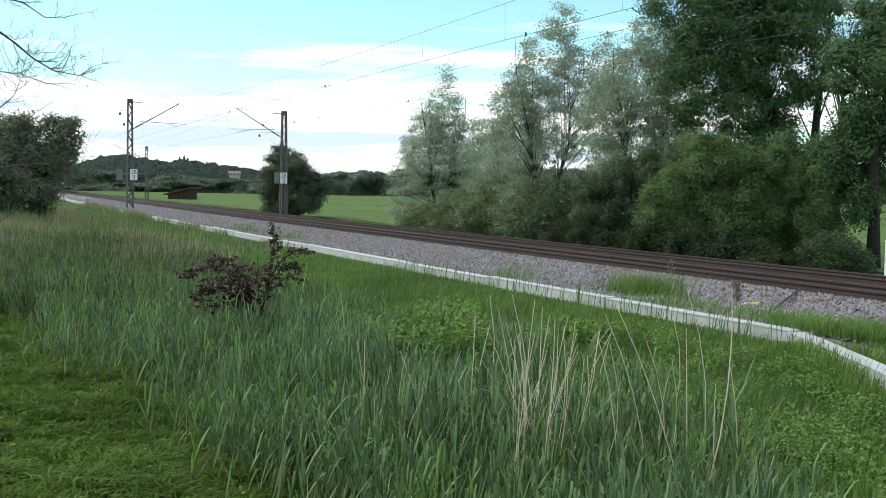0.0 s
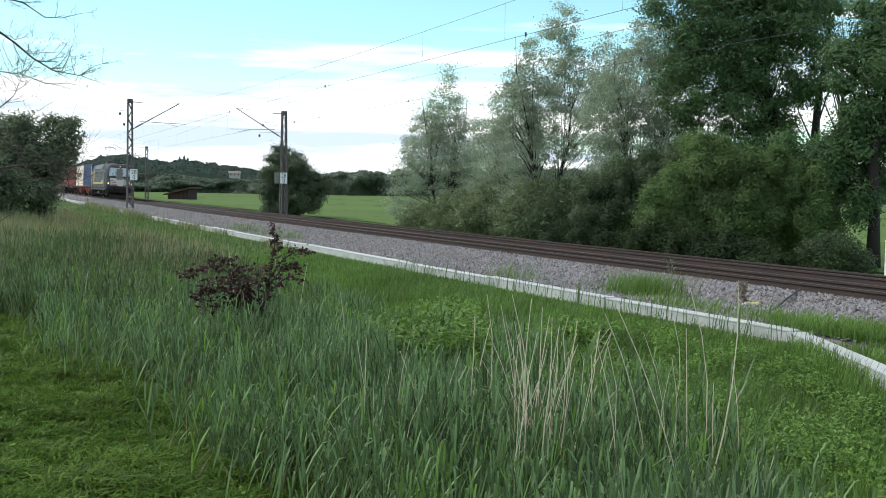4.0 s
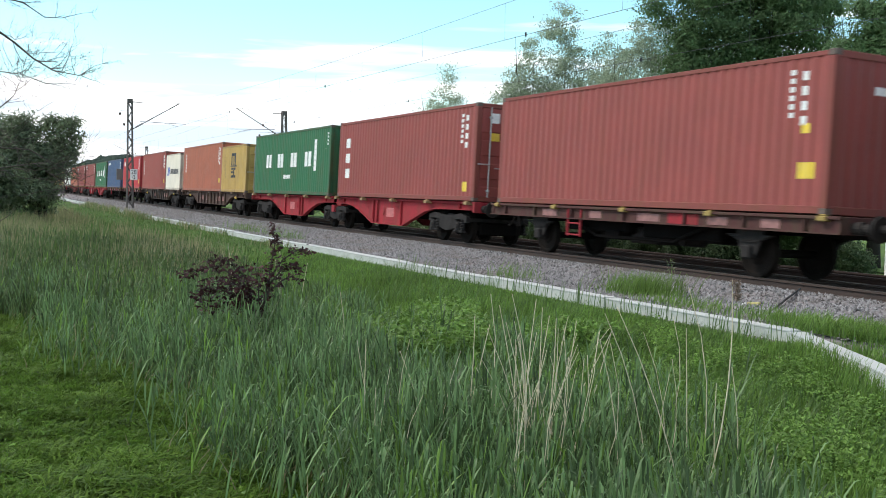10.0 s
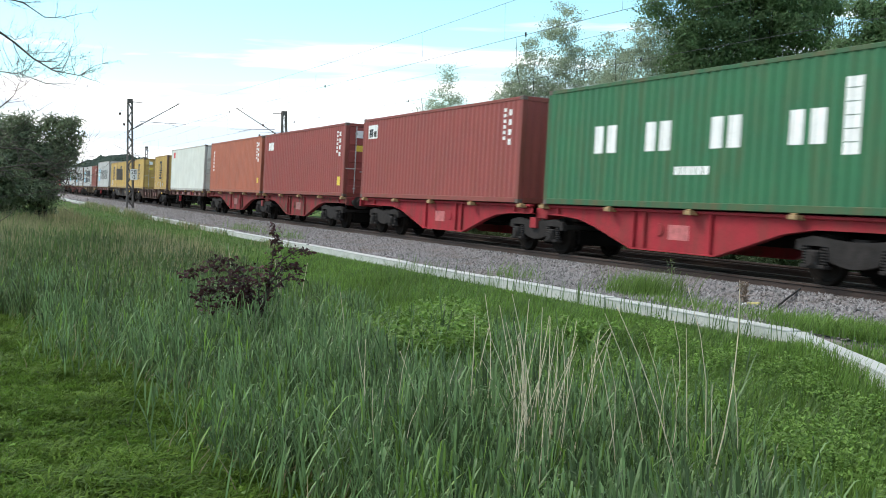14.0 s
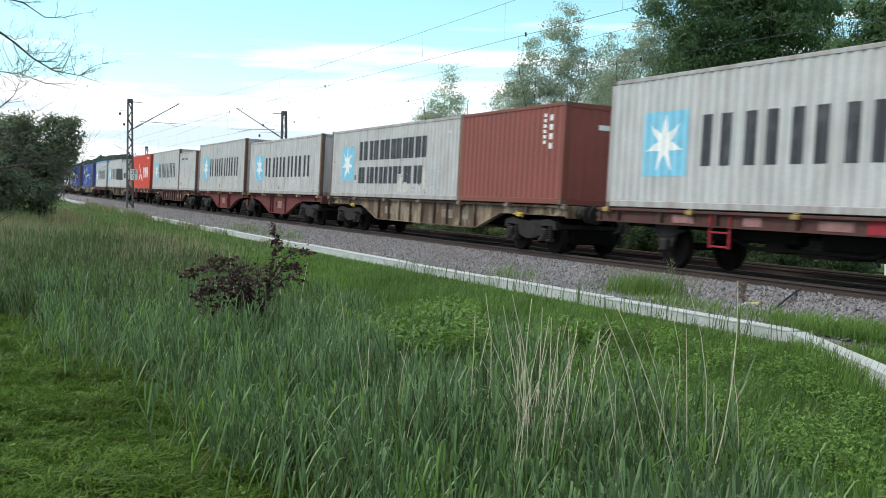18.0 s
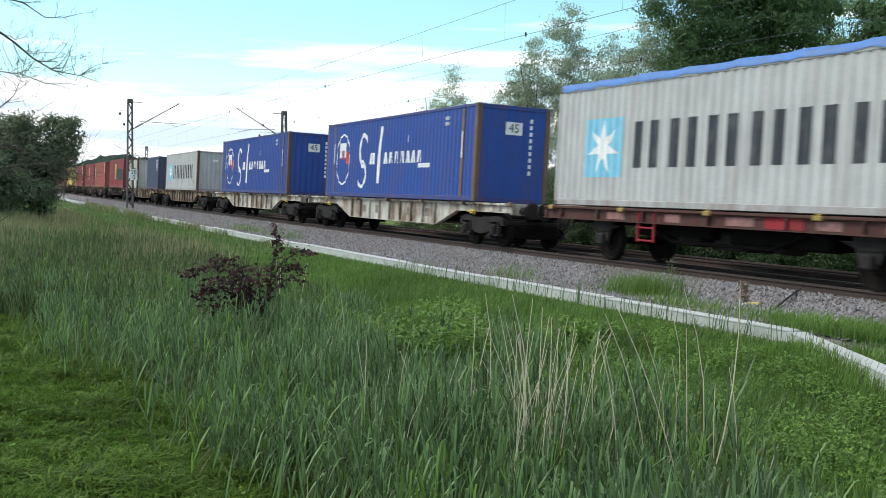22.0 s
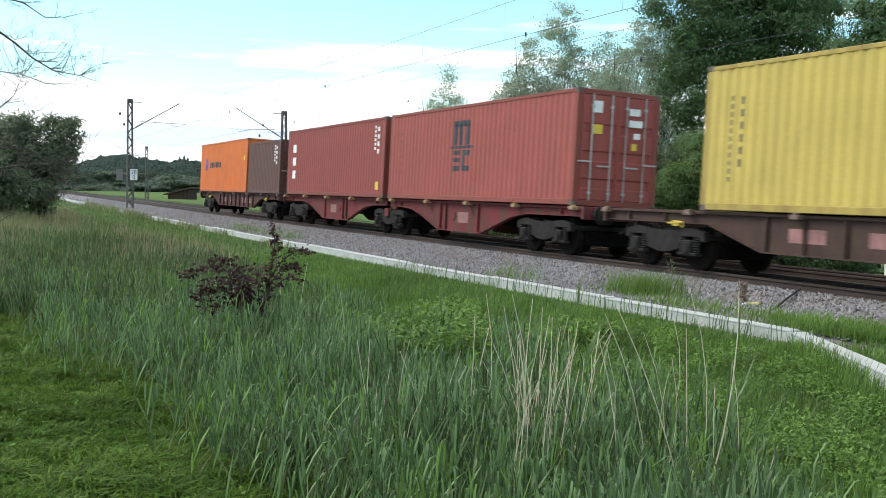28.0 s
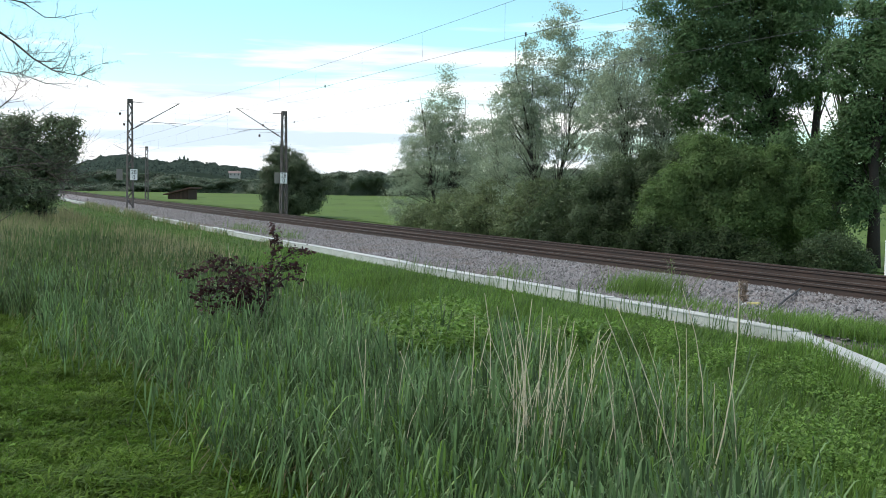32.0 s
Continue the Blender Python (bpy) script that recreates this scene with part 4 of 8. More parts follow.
                for k, xx in enumerate((0.22, 0.78)):
                    rod = cached((H, "rod", xx), lambda: Shape().tube([(xx, -0.045, 0.14), (xx, -0.045, H - 0.12)], 0.019, 6).box(xx - 0.05, xx + 0.05, -0.06, -0.014, 0.3, 0.36, 0.005).box(xx - 0.05, xx + 0.05, -0.06, -0.014, H - 0.45, H - 0.39, 0.005).box(xx - 0.02, xx + 0.38, -0.075, -0.05, 0.98 + 0.1 * k, 1.02 + 0.1 * k, 0.006).mesh("lock_rod", m_rod))
                    part("lock_rod", rod, None, dr)
        else:
            part("end_wall", cached(key + ("end",), lambda: wave_wall(2 * W, 0.15, H - 0.13).mesh("end_wall", mt)), None, ob, at=m_end)
            if sgn > 0 and end_marks:
                tagged(part("painted_code", decal(column(0.55, H * .3, H * .9, 9, 0.09) + [rect(-0.2, 0.12, H * .75, H * .8)], 2 * W), INK["white"], ob, at=m_end), kind="stuff")
        if (sgn > 0) and door:
            for q in (rect(0.3, 0.62, H * .80, H * .86), rect(0.3, 0.7, H * .70, H * .76), rect(-0.8, -0.5, H * .8, H * .9), rect(0.45, 0.65, H * .6, H * .65)):
                part("door_mark", decal([q], 2 * W, True, 0.036), INK["white"], ob, at=m_end)
            for q in (rect(-0.78, -0.48, H * .62, H * .70), rect(0.4, 0.56, H * .5, H * .56)):
                part("warning_mark", decal([q], 2 * W, True, 0.036), INK["yellow"], ob, at=m_end)
    for ink, polys in marks_for(style, L, H if not tarp else HT):
        small, large = [], []
        for q in polys:
            xs_, zs_ = [p[0] for p in q], [p[1] for p in q]
            (small if (max(xs_) - min(xs_)) * (max(zs_) - min(zs_)) < 0.05 or len(polys) > 26 else large).append(q)
        m_side = Matrix.Translation((0, -W + 0.006, 0))
        if small:
            tagged(part("painted_code", decal(small, L, flat), INK[ink], ob, at=m_side), kind="stuff")
        if ink == "white" and style.startswith(("maersk", "sealand")):
            part("star", decal(large, L, flat, 0.008), INK[ink], ob, "white seven-pointed star", at=m_side)
        else:
            for q in large:
                part("painted_mark", decal([q], L, flat), INK[ink], ob, at=m_side)
    if rusty > 0.5:
        # patches of primer and rust where the paint has been knocked off
        rq = np.random.default_rng(int(abs(L * 37) + H * 91) + len(label))
        for k in range(16):
            w_, h_ = rq.uniform(0.04, 0.20), rq.uniform(0.06, 0.24)
            x_, z_ = rq.uniform(-e + 0.4, e - 0.7), min(H - 0.5, abs(rq.normal()) * 0.24 + 0.18) if k % 4 else H - 0.5
            q = [(x_, z_), (x_ + w_, z_ + rq.uniform(-.03, .03)), (x_ + w_ * rq.uniform(.8, 1.0), z_ + h_), (x_ + w_ * rq.uniform(0, .2), z_ + h_ * rq.uniform(.8, 1.0))]
            part("worn_patch", decal([q], L, flat, 0.006), INK[("primer", "grey", "primer", "rust" if k % 8 == 3 else "grey")[k % 4]], ob, at=Matrix.Translation((0, -W + 0.006, 0)))
        # broad repainted patches low on the wall, and small rusty chips over it
        for k in range(3 if color in ("light_grey", "dirty_white") else 1):
            x_, z_, w_, h_ = rq.uniform(-e + 0.8, e - 1.2), rq.uniform(0.16, 0.34), rq.uniform(0.25, 0.6), rq.uniform(0.3, 0.75)
            q = [(x_, z_), (x_ + w_, z_), (x_ + w_, z_ + h_ * rq.uniform(.85, 1.0)), (x_ + rq.uniform(0, .05), z_ + h_)]
            part("worn_patch", decal([q], L, flat, 0.005), INK["primer"], ob, at=Matrix.Translation((0, -W + 0.006, 0)))
        chips = []
        for k in range(int(L * 1.6)):
            x_, z_, w_, h_ = rq.uniform(-e + 0.3, e - 0.4), 0.18 + (H - 0.6) * rq.random() ** 1.6, rq.uniform(0.02, 0.10), rq.uniform(0.02, 0.08)
            chips.append([(x_, z_), (x_ + w_, z_ + h_ * rq.uniform(0, .3)), (x_ + w_ * rq.uniform(.5, 1.0), z_ + h_), (x_ + w_ * rq.uniform(0, .3), z_ + h_ * rq.uniform(.5, 1.0))])
        tagged(part("rust_chips", decal(chips, L, flat, 0.007), INK["rust"], ob, at=Matrix.Translation((0, -W + 0.006, 0))), kind="stuff")
    if wide:
        m_end = Matrix.Translation((e - 0.015, 0, 0)) @ Matrix.Rotation(radians(90), 4, "Z")
        pl = part("length_plate", decal([rect(-.28, .28, H * .70, H * .83)], 2 * W, True, 0.008), INK["white"], ob, "white plate with the length in feet", at=m_end)
        lettering("45", 0.36, m_black, pl, Matrix.Translation((0, -0.013, H * .765)) @ Matrix.Rotation(radians(90), 4, "X"))
        for x in (-5.9, 5.9):
            part("post_stripe", Shape().box(x - 0.03, x + 0.03, -W - 0.008, -W - 0.003, H * .45, H * .72), INK["white"], ob)
    return ob


# ---- wagons ----
m_wheel = mat("wheel_steel", (0.014, 0.0115, 0.010), 0.9, metal=0.0, var=0.35, scale=4, gloss=0.06)
m_rim = mat("wheel_rim", (0.034, 0.027, 0.022), 0.8, metal=0.0, var=0.35, scale=4, gloss=0.12)
m_bogie = mat("bogie_cast", (0.034, 0.031, 0.030), 0.9, gloss=0.08, var=0.35, scale=3, bump=0.3, bscale=30.0, dirt=(0.012, 0.010, 0.009), dirt_amt=0.7, dirt_scale=(2.5, 2.5, 2.5))
# near black that paints in the shade beneath the vehicles
m_under_shade = mat("under_shade_black", (0.008, 0.007, 0.0065), 0.95, gloss=0.04, var=0.3, scale=3)
m_buffer = mat("buffer_steel", (0.028, 0.024, 0.022), 0.75, metal=0.2, var=0.25, scale=5, gloss=0.2)
FRAME = {"red": (0.23, 0.032, 0.038), "bright_red": (0.31, 0.03, 0.040), "dark_red": (0.17, 0.035, 0.04), "brown": (0.070, 0.043, 0.037), "dark": (0.042, 0.037, 0.035), "grey": (0.095, 0.093, 0.095), "cream": (0.27, 0.215, 0.15), "white": (0.48, 0.46, 0.41), "old_red": (0.085, 0.036, 0.034)}


def frame_paint(c):
    return mat("wagon_" + c, FRAME[c], 0.8, gloss=0.15, var=0.22, scale=1.3, bump=0.2, bscale=22.0, dirt=(0.085, 0.055, 0.040) if max(FRAME[c]) < 0.4 else (0.17, 0.11, 0.07), dirt_amt=0.92 if c != "bright_red" else 0.35, dirt_scale=(1.3, 1.3, 0.5) if c in ("cream", "white") else (3.6, 3.6, 0.9), dlo=0.45 if c != "cream" else 0.42, dhi=0.60 if c != "cream" else 0.54)


def wheelset(parent, x, r=0.46, gauge=0.735):
    prof = [(0.06, -0.07), (r * 0.42, -0.07), (r * 0.5, -0.035), (r * 0.80, -0.035), (r * 0.86, -0.068), (r, -0.068), (r * 1.005, 0.035), (r + 0.028, 0.048), (r + 0.028, 0.066), (r * 0.86, 0.068), (r * 0.80, 0.02), (r * 0.5, 0.03), (0.1, 0.08)]
    wm = cached(("wheel", r), lambda: Shape().lathe(prof, 20).mesh("wheel", m_rim if r > 0.6 else m_wheel))
    ax = part("axle", cached(("axle", r), lambda: Shape().lathe([(0.08, -0.70), (0.085, 0), (0.08, 0.70)], 10).mesh("axle", m_wheel)), None, parent, at=Matrix.Translation((x, 0, r)))
    part("wheel", wm, None, ax, at=Matrix.Translation((0, -gauge, 0)))
    part("wheel", wm, None, ax, at=Matrix.Translation((0, gauge, 0)) @ Matrix.Rotation(math.pi, 4, "Z"))
    return ax


def bogie(parent, x):
    """A cast bogie: side frames that bow down between the axles, coil springs on both sides of every axle box, and
    near-black boxes added inside in place of shade.
    """
    def frame_():
        sh = Shape()
        for y in (-1.0, 1.0):
            belly = [(-0.56 + 0.14 * i, 0.44 - 0.10 * math.cos((i - 4) / 4 * math.pi / 2)) for i in range(9)]
            sh.prism([(-1.38, 0.62), (-1.26, 0.60), (-1.20, 0.70), (-0.62, 0.70)] + belly + [(0.62, 0.70), (1.20, 0.70), (1.26, 0.60), (1.38, 0.62), (1.36, 0.80), (0.95, 0.88), (0.5, 0.83), (0.0, 0.80), (-0.5, 0.83), (-0.95, 0.88), (-1.36, 0.80)], y - 0.06, y + 0.06)
        sh.box(-0.2, 0.2, -0.95, 0.95, 0.55, 0.86, 0.03)
        sh.box(-1.36, -1.26, -0.95, 0.95, 0.64, 0.76, 0.02)
        sh.box(1.26, 1.36, -0.95, 0.95, 0.64, 0.76, 0.02)
        return sh.mesh("bogie_frame", m_bogie)

    def coil_():
        turns = [(0.082 if i % 2 else 0.058, -0.09 + 0.33 * i / 13) for i in range(14)]
        return Shape().lathe([(0.04, -0.09)] + turns + [(0.04, 0.24)], 10, Matrix.Rotation(radians(90), 4, "X")).mesh("coil_spring", m_bogie)
    fr = part("bogie", cached("bogie", frame_), None, parent, "dusty black cast steel bogie", at=Matrix.Translation((x, 0, 0)))
    part("brake_rigging", cached("bogie_fill", lambda: Shape().box(-0.36, 0.36, -0.58, 0.58, 0.22, 0.56, 0.04).box(-1.46, -1.34, -0.62, 0.62, 0.26, 0.62, 0.03).box(1.34, 1.46, -0.62, 0.62, 0.26, 0.62, 0.03).box(-1.3, 1.3, -0.30, 0.30, 0.56, 0.82, 0.04).mesh("brake_rigging", m_under_shade)), None, fr)
    for dx in (-0.9, 0.9):
        wheelset(fr, dx)
        for y in (-1.04, 1.04):
            ab = part("axle_box", cached("axle_box", lambda: Shape().box(-0.30, 0.30, -0.09, 0.09, -0.16, -0.09, 0.015).box(-0.14, 0.14, -0.12, 0.12, -0.15, 0.17, 0.03).lathe([(0.10, -0.15), (0.115, -0.10)], 12).mesh("axle_box", m_bogie)), None, fr, at=Matrix.Translation((dx, y, 0.46)) @ Matrix.Rotation(0 if y < 0 else math.pi, 4, "Z"))
            coil = cached("coil", coil_)
            for q in (-0.225, 0.225):
                part("coil_spring", coil, None, ab, at=Matrix.Translation((q, 0, 0)))
    return fr


def buffers(parent, xe, sgn, dark=True):
    for y in (-0.875, 0.875):
        b = cached(("buffer", sgn), lambda: Shape().lathe([(0.11, 0.0), (0.12, 0.22), (0.085, 0.22), (0.085, 0.5)], 12, Matrix.Rotation(radians(-90 * sgn), 4, "Z")).mesh("buffer", m_buffer))
        bo = part("buffer", b, None, parent, at=Matrix.Translation((xe, y, 1.04)))
        part("buffer_plate", cached(("plate", sgn), lambda: Shape().lathe([(0.225, 0.5), (0.235, 0.53), (0.19, 0.555)], 18, Matrix.Rotation(radians(-90 * sgn), 4, "Z")).mesh("buffer_plate", m_buffer)), None, bo)
    hook = cached(("hook", sgn), lambda: Shape().box(0.0, 0.28, -0.05, 0.05, -0.07, 0.07, 0.02).tube([(0.25, 0, 0), (0.42, 0, -0.03), (0.50, 0, -0.2), (0.46, 0, -0.42)], 0.035, 6).tube([(0.1, 0.35, -0.1), (0.3, 0.35, -0.35), (0.5, 0.35, -0.42)], 0.028, 6).mesh("coupling_hook", m_buffer))
    part("coupling_hook", hook, None, parent, at=Matrix.Translation((xe, 0, 1.04)) @ Matrix.Rotation(0 if sgn > 0 else math.pi, 4, "Z"))


FLOOR_Z = 1.25


def side_beam(pts, ribs, depth_y, parent, mt, name="side_beam"):
    for y, s in ((-depth_y, 1), (depth_y, -1)):
        sh = Shape().prism(pts, y - 0.012, y + 0.012)
        b = part(name, sh, mt, parent)
        fl = Shape()
        xs = [p[0] for p in pts]
        fl.box(min(xs), max(xs), y - s * 0.09, y + s * 0.03, 1.175, 1.235, 0.008)
        part("top_flange", fl, mt, b)
        lower = [p for p in pts if p[1] < 1.1]
        bot = Shape()
        for (xa, za), (xb, zb) in zip(lower, lower[1:]):
            bot.add([(xa, y - s * 0.08, za - 0.012), (xb, y - s * 0.08, zb - 0.012), (xb, y + s * 0.08, zb - 0.012), (xa, y + s * 0.08, za - 0.012), (xa, y - s * 0.08, za + 0.012), (xb, y - s * 0.08, zb + 0.012), (xb, y + s * 0.08, zb + 0.012), (xa, y + s * 0.08, za + 0.012)],
                    [(0, 1, 2, 3), (7, 6, 5, 4), (0, 4, 5, 1), (2, 6, 7, 3), (1, 5, 6, 2), (3, 7, 4, 0)])
        part("bottom_flange", bot, mt, b)
        for x, zl in ribs:
            part("rib", Shape().box(x - 0.02, x + 0.02, y - s * 0.085, y - s * 0.013, zl, 1.174), mt, b)


def common(parent, mt, L2, slots, loose):
    """End beams, cross beams, container lugs, yellow levers, and plates with plain marks."""
    for sgn in (1, -1):
        part("end_beam", Shape().box(sgn * L2 - 0.12 if sgn > 0 else -L2, L2 if sgn > 0 else -L2 + 0.12, -1.2, 1.2, 0.92, 1.235, 0.015), mt, parent)
        buffers(parent, sgn * L2, sgn)
    lug = cached(("lug", mt.name, loose.name), lambda: Shape().box(-0.11, 0.11, -0.16, 0.06, -0.075, 0.02, 0.012).box(-0.05, 0.05, -0.13, -0.02, 0.02, 0.05, 0.01).mesh("container_lug", loose))
    for x in slots:
        for y in (-1.12, 1.12):
            part("container_lug", lug, None, parent, at=Matrix.Translation((x, y, 1.215)) @ Matrix.Rotation(0 if y < 0 else math.pi, 4, "Z"))


m_lever = mat("lever_yellow", (0.55, 0.38, 0.05), 0.6, var=0.25, scale=6)
m_plate_dim = mat("plate_faded", (0.27, 0.13, 0.12), 0.75, var=0.4, scale=5)
m_plate_red = mat("plate_red", (0.46, 0.13, 0.13), 0.75, var=0.4, scale=5)
m_plate_worn = mat("plate_worn", (0.20, 0.17, 0.13), 0.8, var=0.45, scale=6)


def flat60(color, slots=(-9.1, -6.1, -3.05, 0, 3.05, 6.1, 9.1), label=""):
    """A four-axle wagon for sixty feet of boxes, with deep side webs."""
    ob = thing("container_wagon", label, "wagon", "wagons of the train")
    mt = frame_paint(color)
    L2 = 9.25
    web = [(-L2 + .1, 1.205), (-L2 + .1, 0.98), (-5.6, 0.98), (-4.0, 0.50), (4.0, 0.50), (5.6, 0.98), (L2 - .1, 0.98), (L2 - .1, 1.205)]
    ribs = [(-3.9 + 7.8 * i / 8, 0.52) for i in range(9)] + [(x, 1.0) for x in (-8.3, -7.0, 7.0, 8.3)]
    side_beam(web, ribs, 1.05, ob, mt)
    # sill deepened in near black, standing in for shade under the floor
    part("centre_sill", Shape().box(-L2 + .1, L2 - .1, -0.30, 0.30, 0.84, 1.17, 0.02).box(-5.4, 5.4, -0.34, 0.34, 0.60, 0.84, 0.02), m_under_shade, ob)
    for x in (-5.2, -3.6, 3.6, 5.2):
        part("air_tank", Shape().lathe([(0.14, -0.42), (0.17, -0.36), (0.17, 0.36), (0.14, 0.42)], 12, Matrix.Translation((x, -0.62, 0.86)) @ Matrix.Rotation(radians(90), 4, "Z")), m_under_shade, ob)
    for x in (-6.1, -3.05, 0.0, 3.05, 6.1):
        part("cross_beam", Shape().box(x - 0.09, x + 0.09, -1.03, 1.03, 0.96, 1.16, 0.01), mt, ob)
    common(ob, mt, L2, slots, m_rustpost)
    for x in (-7.1, 7.1):
        bogie(ob, x)
    for x, w in ((-2.9, 0.9), (-1.2, 0.55), (1.9, 0.8), (3.2, 0.4)):
        part("plate", Shape().box(x - w / 2, x + w / 2, -1.068, -1.063, 0.72, 0.98), m_plate_dim if color not in ("cream", "white", "grey") else m_plate_worn, ob, "faded marking panel")
    for x in (-6.6, 6.6):
        part("brake_lever", Shape().tube([(x - 0.25, -1.14, 0.96), (x + 0.25, -1.14, 0.99), (x + 0.25, -1.14, 0.88)], 0.022, 6).box(x - 0.1, x + 0.12, -1.15, -1.10, 0.90, 1.02, 0.01), m_lever, ob, "yellow lever")
    part("brake_cylinder", Shape().lathe([(0.16, -0.35), (0.19, -0.3), (0.19, 0.3), (0.16, 0.35)], 12, Matrix.Translation((0.8, 0.5, 0.72))), m_bogie, ob)
    return ob


def articulated(color, label=""):
    """Two short platforms on three bogies, each for one forty foot box."""
    ob = thing("articulated_wagon", label, "wagon", "wagons of the train")
    mt = frame_paint(color)
    L2 = 13.0
    for sg in (1, -1):
        c = sg * 6.55
        o, i_ = c + sg * 6.4, c - sg * 6.3
        web = [(o, 1.205), (o, 1.0), (c + sg * 3.4, 0.99), (c + sg * 2.6, 0.88), (c + sg * 0.7, 0.34), (c - sg * 2.2, 0.34), (c - sg * 3.7, 0.78), (c - sg * 4.4, 0.93), (c - sg * 5.2, 0.99), (i_, 1.0), (i_, 1.205)]
        ribs = [(c + sg * d, zl) for d, zl in ((-2.1, .37), (-1.7, .37), (0.55, .37), (-5.4, 1.02), (5.2, 1.02))]
        side_beam(web, ribs, 1.02, ob, mt)
        # deep near-black sill puts the under-floor shade into its colour
        part("centre_sill", Shape().box(min(o, i_), max(o, i_), -0.32, 0.32, 0.82, 1.17, 0.02).box(c - 3.2, c + 3.2, -0.36, 0.36, 0.60, 0.82, 0.02), m_under_shade, ob)
        for d in (-3.4, 3.4):
            part("air_tank", Shape().lathe([(0.14, -0.42), (0.17, -0.36), (0.17, 0.36), (0.14, 0.42)], 12, Matrix.Translation((c + d, -0.62, 0.86)) @ Matrix.Rotation(radians(90), 4, "Z")), m_under_shade, ob)
        for d in (-2.2, 0.0, 2.2):
            part("cross_beam", Shape().box(c + d - 0.1, c + d + 0.1, -1.0, 1.0, 0.95, 1.16, 0.01), mt, ob)
        part("plate", Shape().box(c - sg * 0.5 - 0.4, c - sg * 0.5 + 0.3, -1.037, -1.033, 0.60, 0.92), m_plate_red if color == "bright_red" else m_plate_dim, ob, "faded marking panel")
        part("brake_wheel", Shape().lathe([(0.13, 0.0), (0.15, 0.02), (0.13, 0.04)], 16, Matrix.Translation((c - sg * 1.2, -1.06, 0.80))), mt, ob, "round brake hand wheel")
    part("joint", Shape().box(-0.3, 0.3, -0.9, 0.9, 0.86, 1.15, 0.03), mt, ob)
    part("joint_step", Shape().box(-0.16, 0.16, -1.15, -1.0, 0.62, 0.90, 0.01), mt, ob)
    common(ob, mt, L2, (-12.5, -9.55, -6.55, -3.6, -0.6, 0.6, 3.6, 6.55, 9.55, 12.5), mat("lug_worn", (0.32, 0.21, 0.10), 0.8, var=0.4, scale=6))
    for x in (-10.85, 0.0, 10.85):
        bogie(ob, x)
    return ob


def flat40(label=""):
    """A two-axle flat wagon for one forty foot box."""
    ob = thing("two_axle_wagon", label, "wagon", "wagons of the train")
    mt = frame_paint("old_red")
    L2 = 6.45
    pts = [(-L2, 1.205), (-L2, 0.93), (L2, 0.93), (L2, 1.205)]
    side_beam(pts, [(x, 0.95) for x in (-5.6, -4, -2.2, 0, 2.2, 4, 5.6)], 1.15, ob, mt)
    part("centre_sill", Shape().box(-L2, L2, -0.3, 0.3, 0.84, 1.17, 0.02), m_under_shade, ob)
    for d in (-4.2, -2.0, 0, 2.0, 4.2):
        part("cross_beam", Shape().box(d - 0.08, d + 0.08, -1.1, 1.1, 0.96, 1.16, 0.01), mt, ob)
    common(ob, mt, L2, (-6.05, -3.0, 0.0, 3.0, 6.05), mat("lug_yellow", (0.30, 0.21, 0.06), 0.8, var=0.4, scale=6))
    for x in (-4.0, 4.0):
        wheelset(ob, x, 0.48)
        for y in (-1.0, 1.0):
            g = Shape().prism([(x - .42, 0.93), (x - .2, 0.45), (x + .2, 0.45), (x + .42, 0.93)], y - 0.03, y + 0.03)
            gd = part("axle_guard", g, m_bogie, ob)
            sp = Shape().box(x - 0.13, x + 0.13, y - 0.13, y + 0.13, 0.36, 0.62, 0.03)
            for k in range(5):
                sp.box(x - 0.62 + 0.09 * k, x + 0.62 - 0.09 * k, y - 0.06, y + 0.06, 0.80 - 0.03 * k, 0.825 - 0.03 * k)
            part("leaf_spring", sp, m_bogie, gd)
    part("truss", Shape().tube([(-2.6, -0.9, 0.92), (-1.5, -0.9, 0.56), (1.5, -0.9, 0.56), (2.6, -0.9, 0.92)], 0.04, 6), m_under_shade, ob, "dark under-truss rod")
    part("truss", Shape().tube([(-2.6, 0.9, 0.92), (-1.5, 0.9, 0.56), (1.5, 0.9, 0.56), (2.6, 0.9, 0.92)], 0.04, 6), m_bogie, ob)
    # near-black boxes fill the space below the floor as painted shade
    part("underfloor_gear", Shape().box(-2.9, -0.3, -0.85, 0.85, 0.66, 0.95, 0.04).box(0.2, 2.9, -0.80, 0.80, 0.60, 0.95, 0.04).box(-1.1, -0.5, -0.95, -0.5, 0.50, 0.70, 0.03), m_under_shade, ob, "black boxes under the floor, filled out in place of shade")
    part("red_step", Shape().box(-2.42, -2.36, -1.20, -1.15, 0.50, 1.18, 0.01).box(-1.84, -1.78, -1.20, -1.15, 0.50, 1.18, 0.01).box(-2.36, -1.84, -1.21, -1.12, 0.52, 0.56, 0.01).box(-2.36, -1.84, -1.21, -1.12, 0.80, 0.84, 0.01), frame_paint("bright_red"), ob, "small red ladder")
    part("red_panel", Shape().box(1.6, 2.6, -1.176, -1.166, 0.95, 1.17), frame_paint("bright_red"), ob, "bright red panel on the side beam")
    part("brake_gear", Shape().box(-0.6, 0.5, -0.6, 0.4, 0.45, 0.83, 0.05).lathe([(0.15, -0.3), (0.17, 0.3)], 12, Matrix.Translation((1.4, -0.3, 0.62))), m_bogie, ob)
    for x, w in ((-3.3, .7), (-1.2, .5), (0.9, .8), (3.2, .6), (4.7, .5)):
        part("plate", Shape().box(x - w / 2, x + w / 2, -1.172, -1.164, 0.97, 1.14), m_plate_dim, ob, "faded marking panel")
    return ob


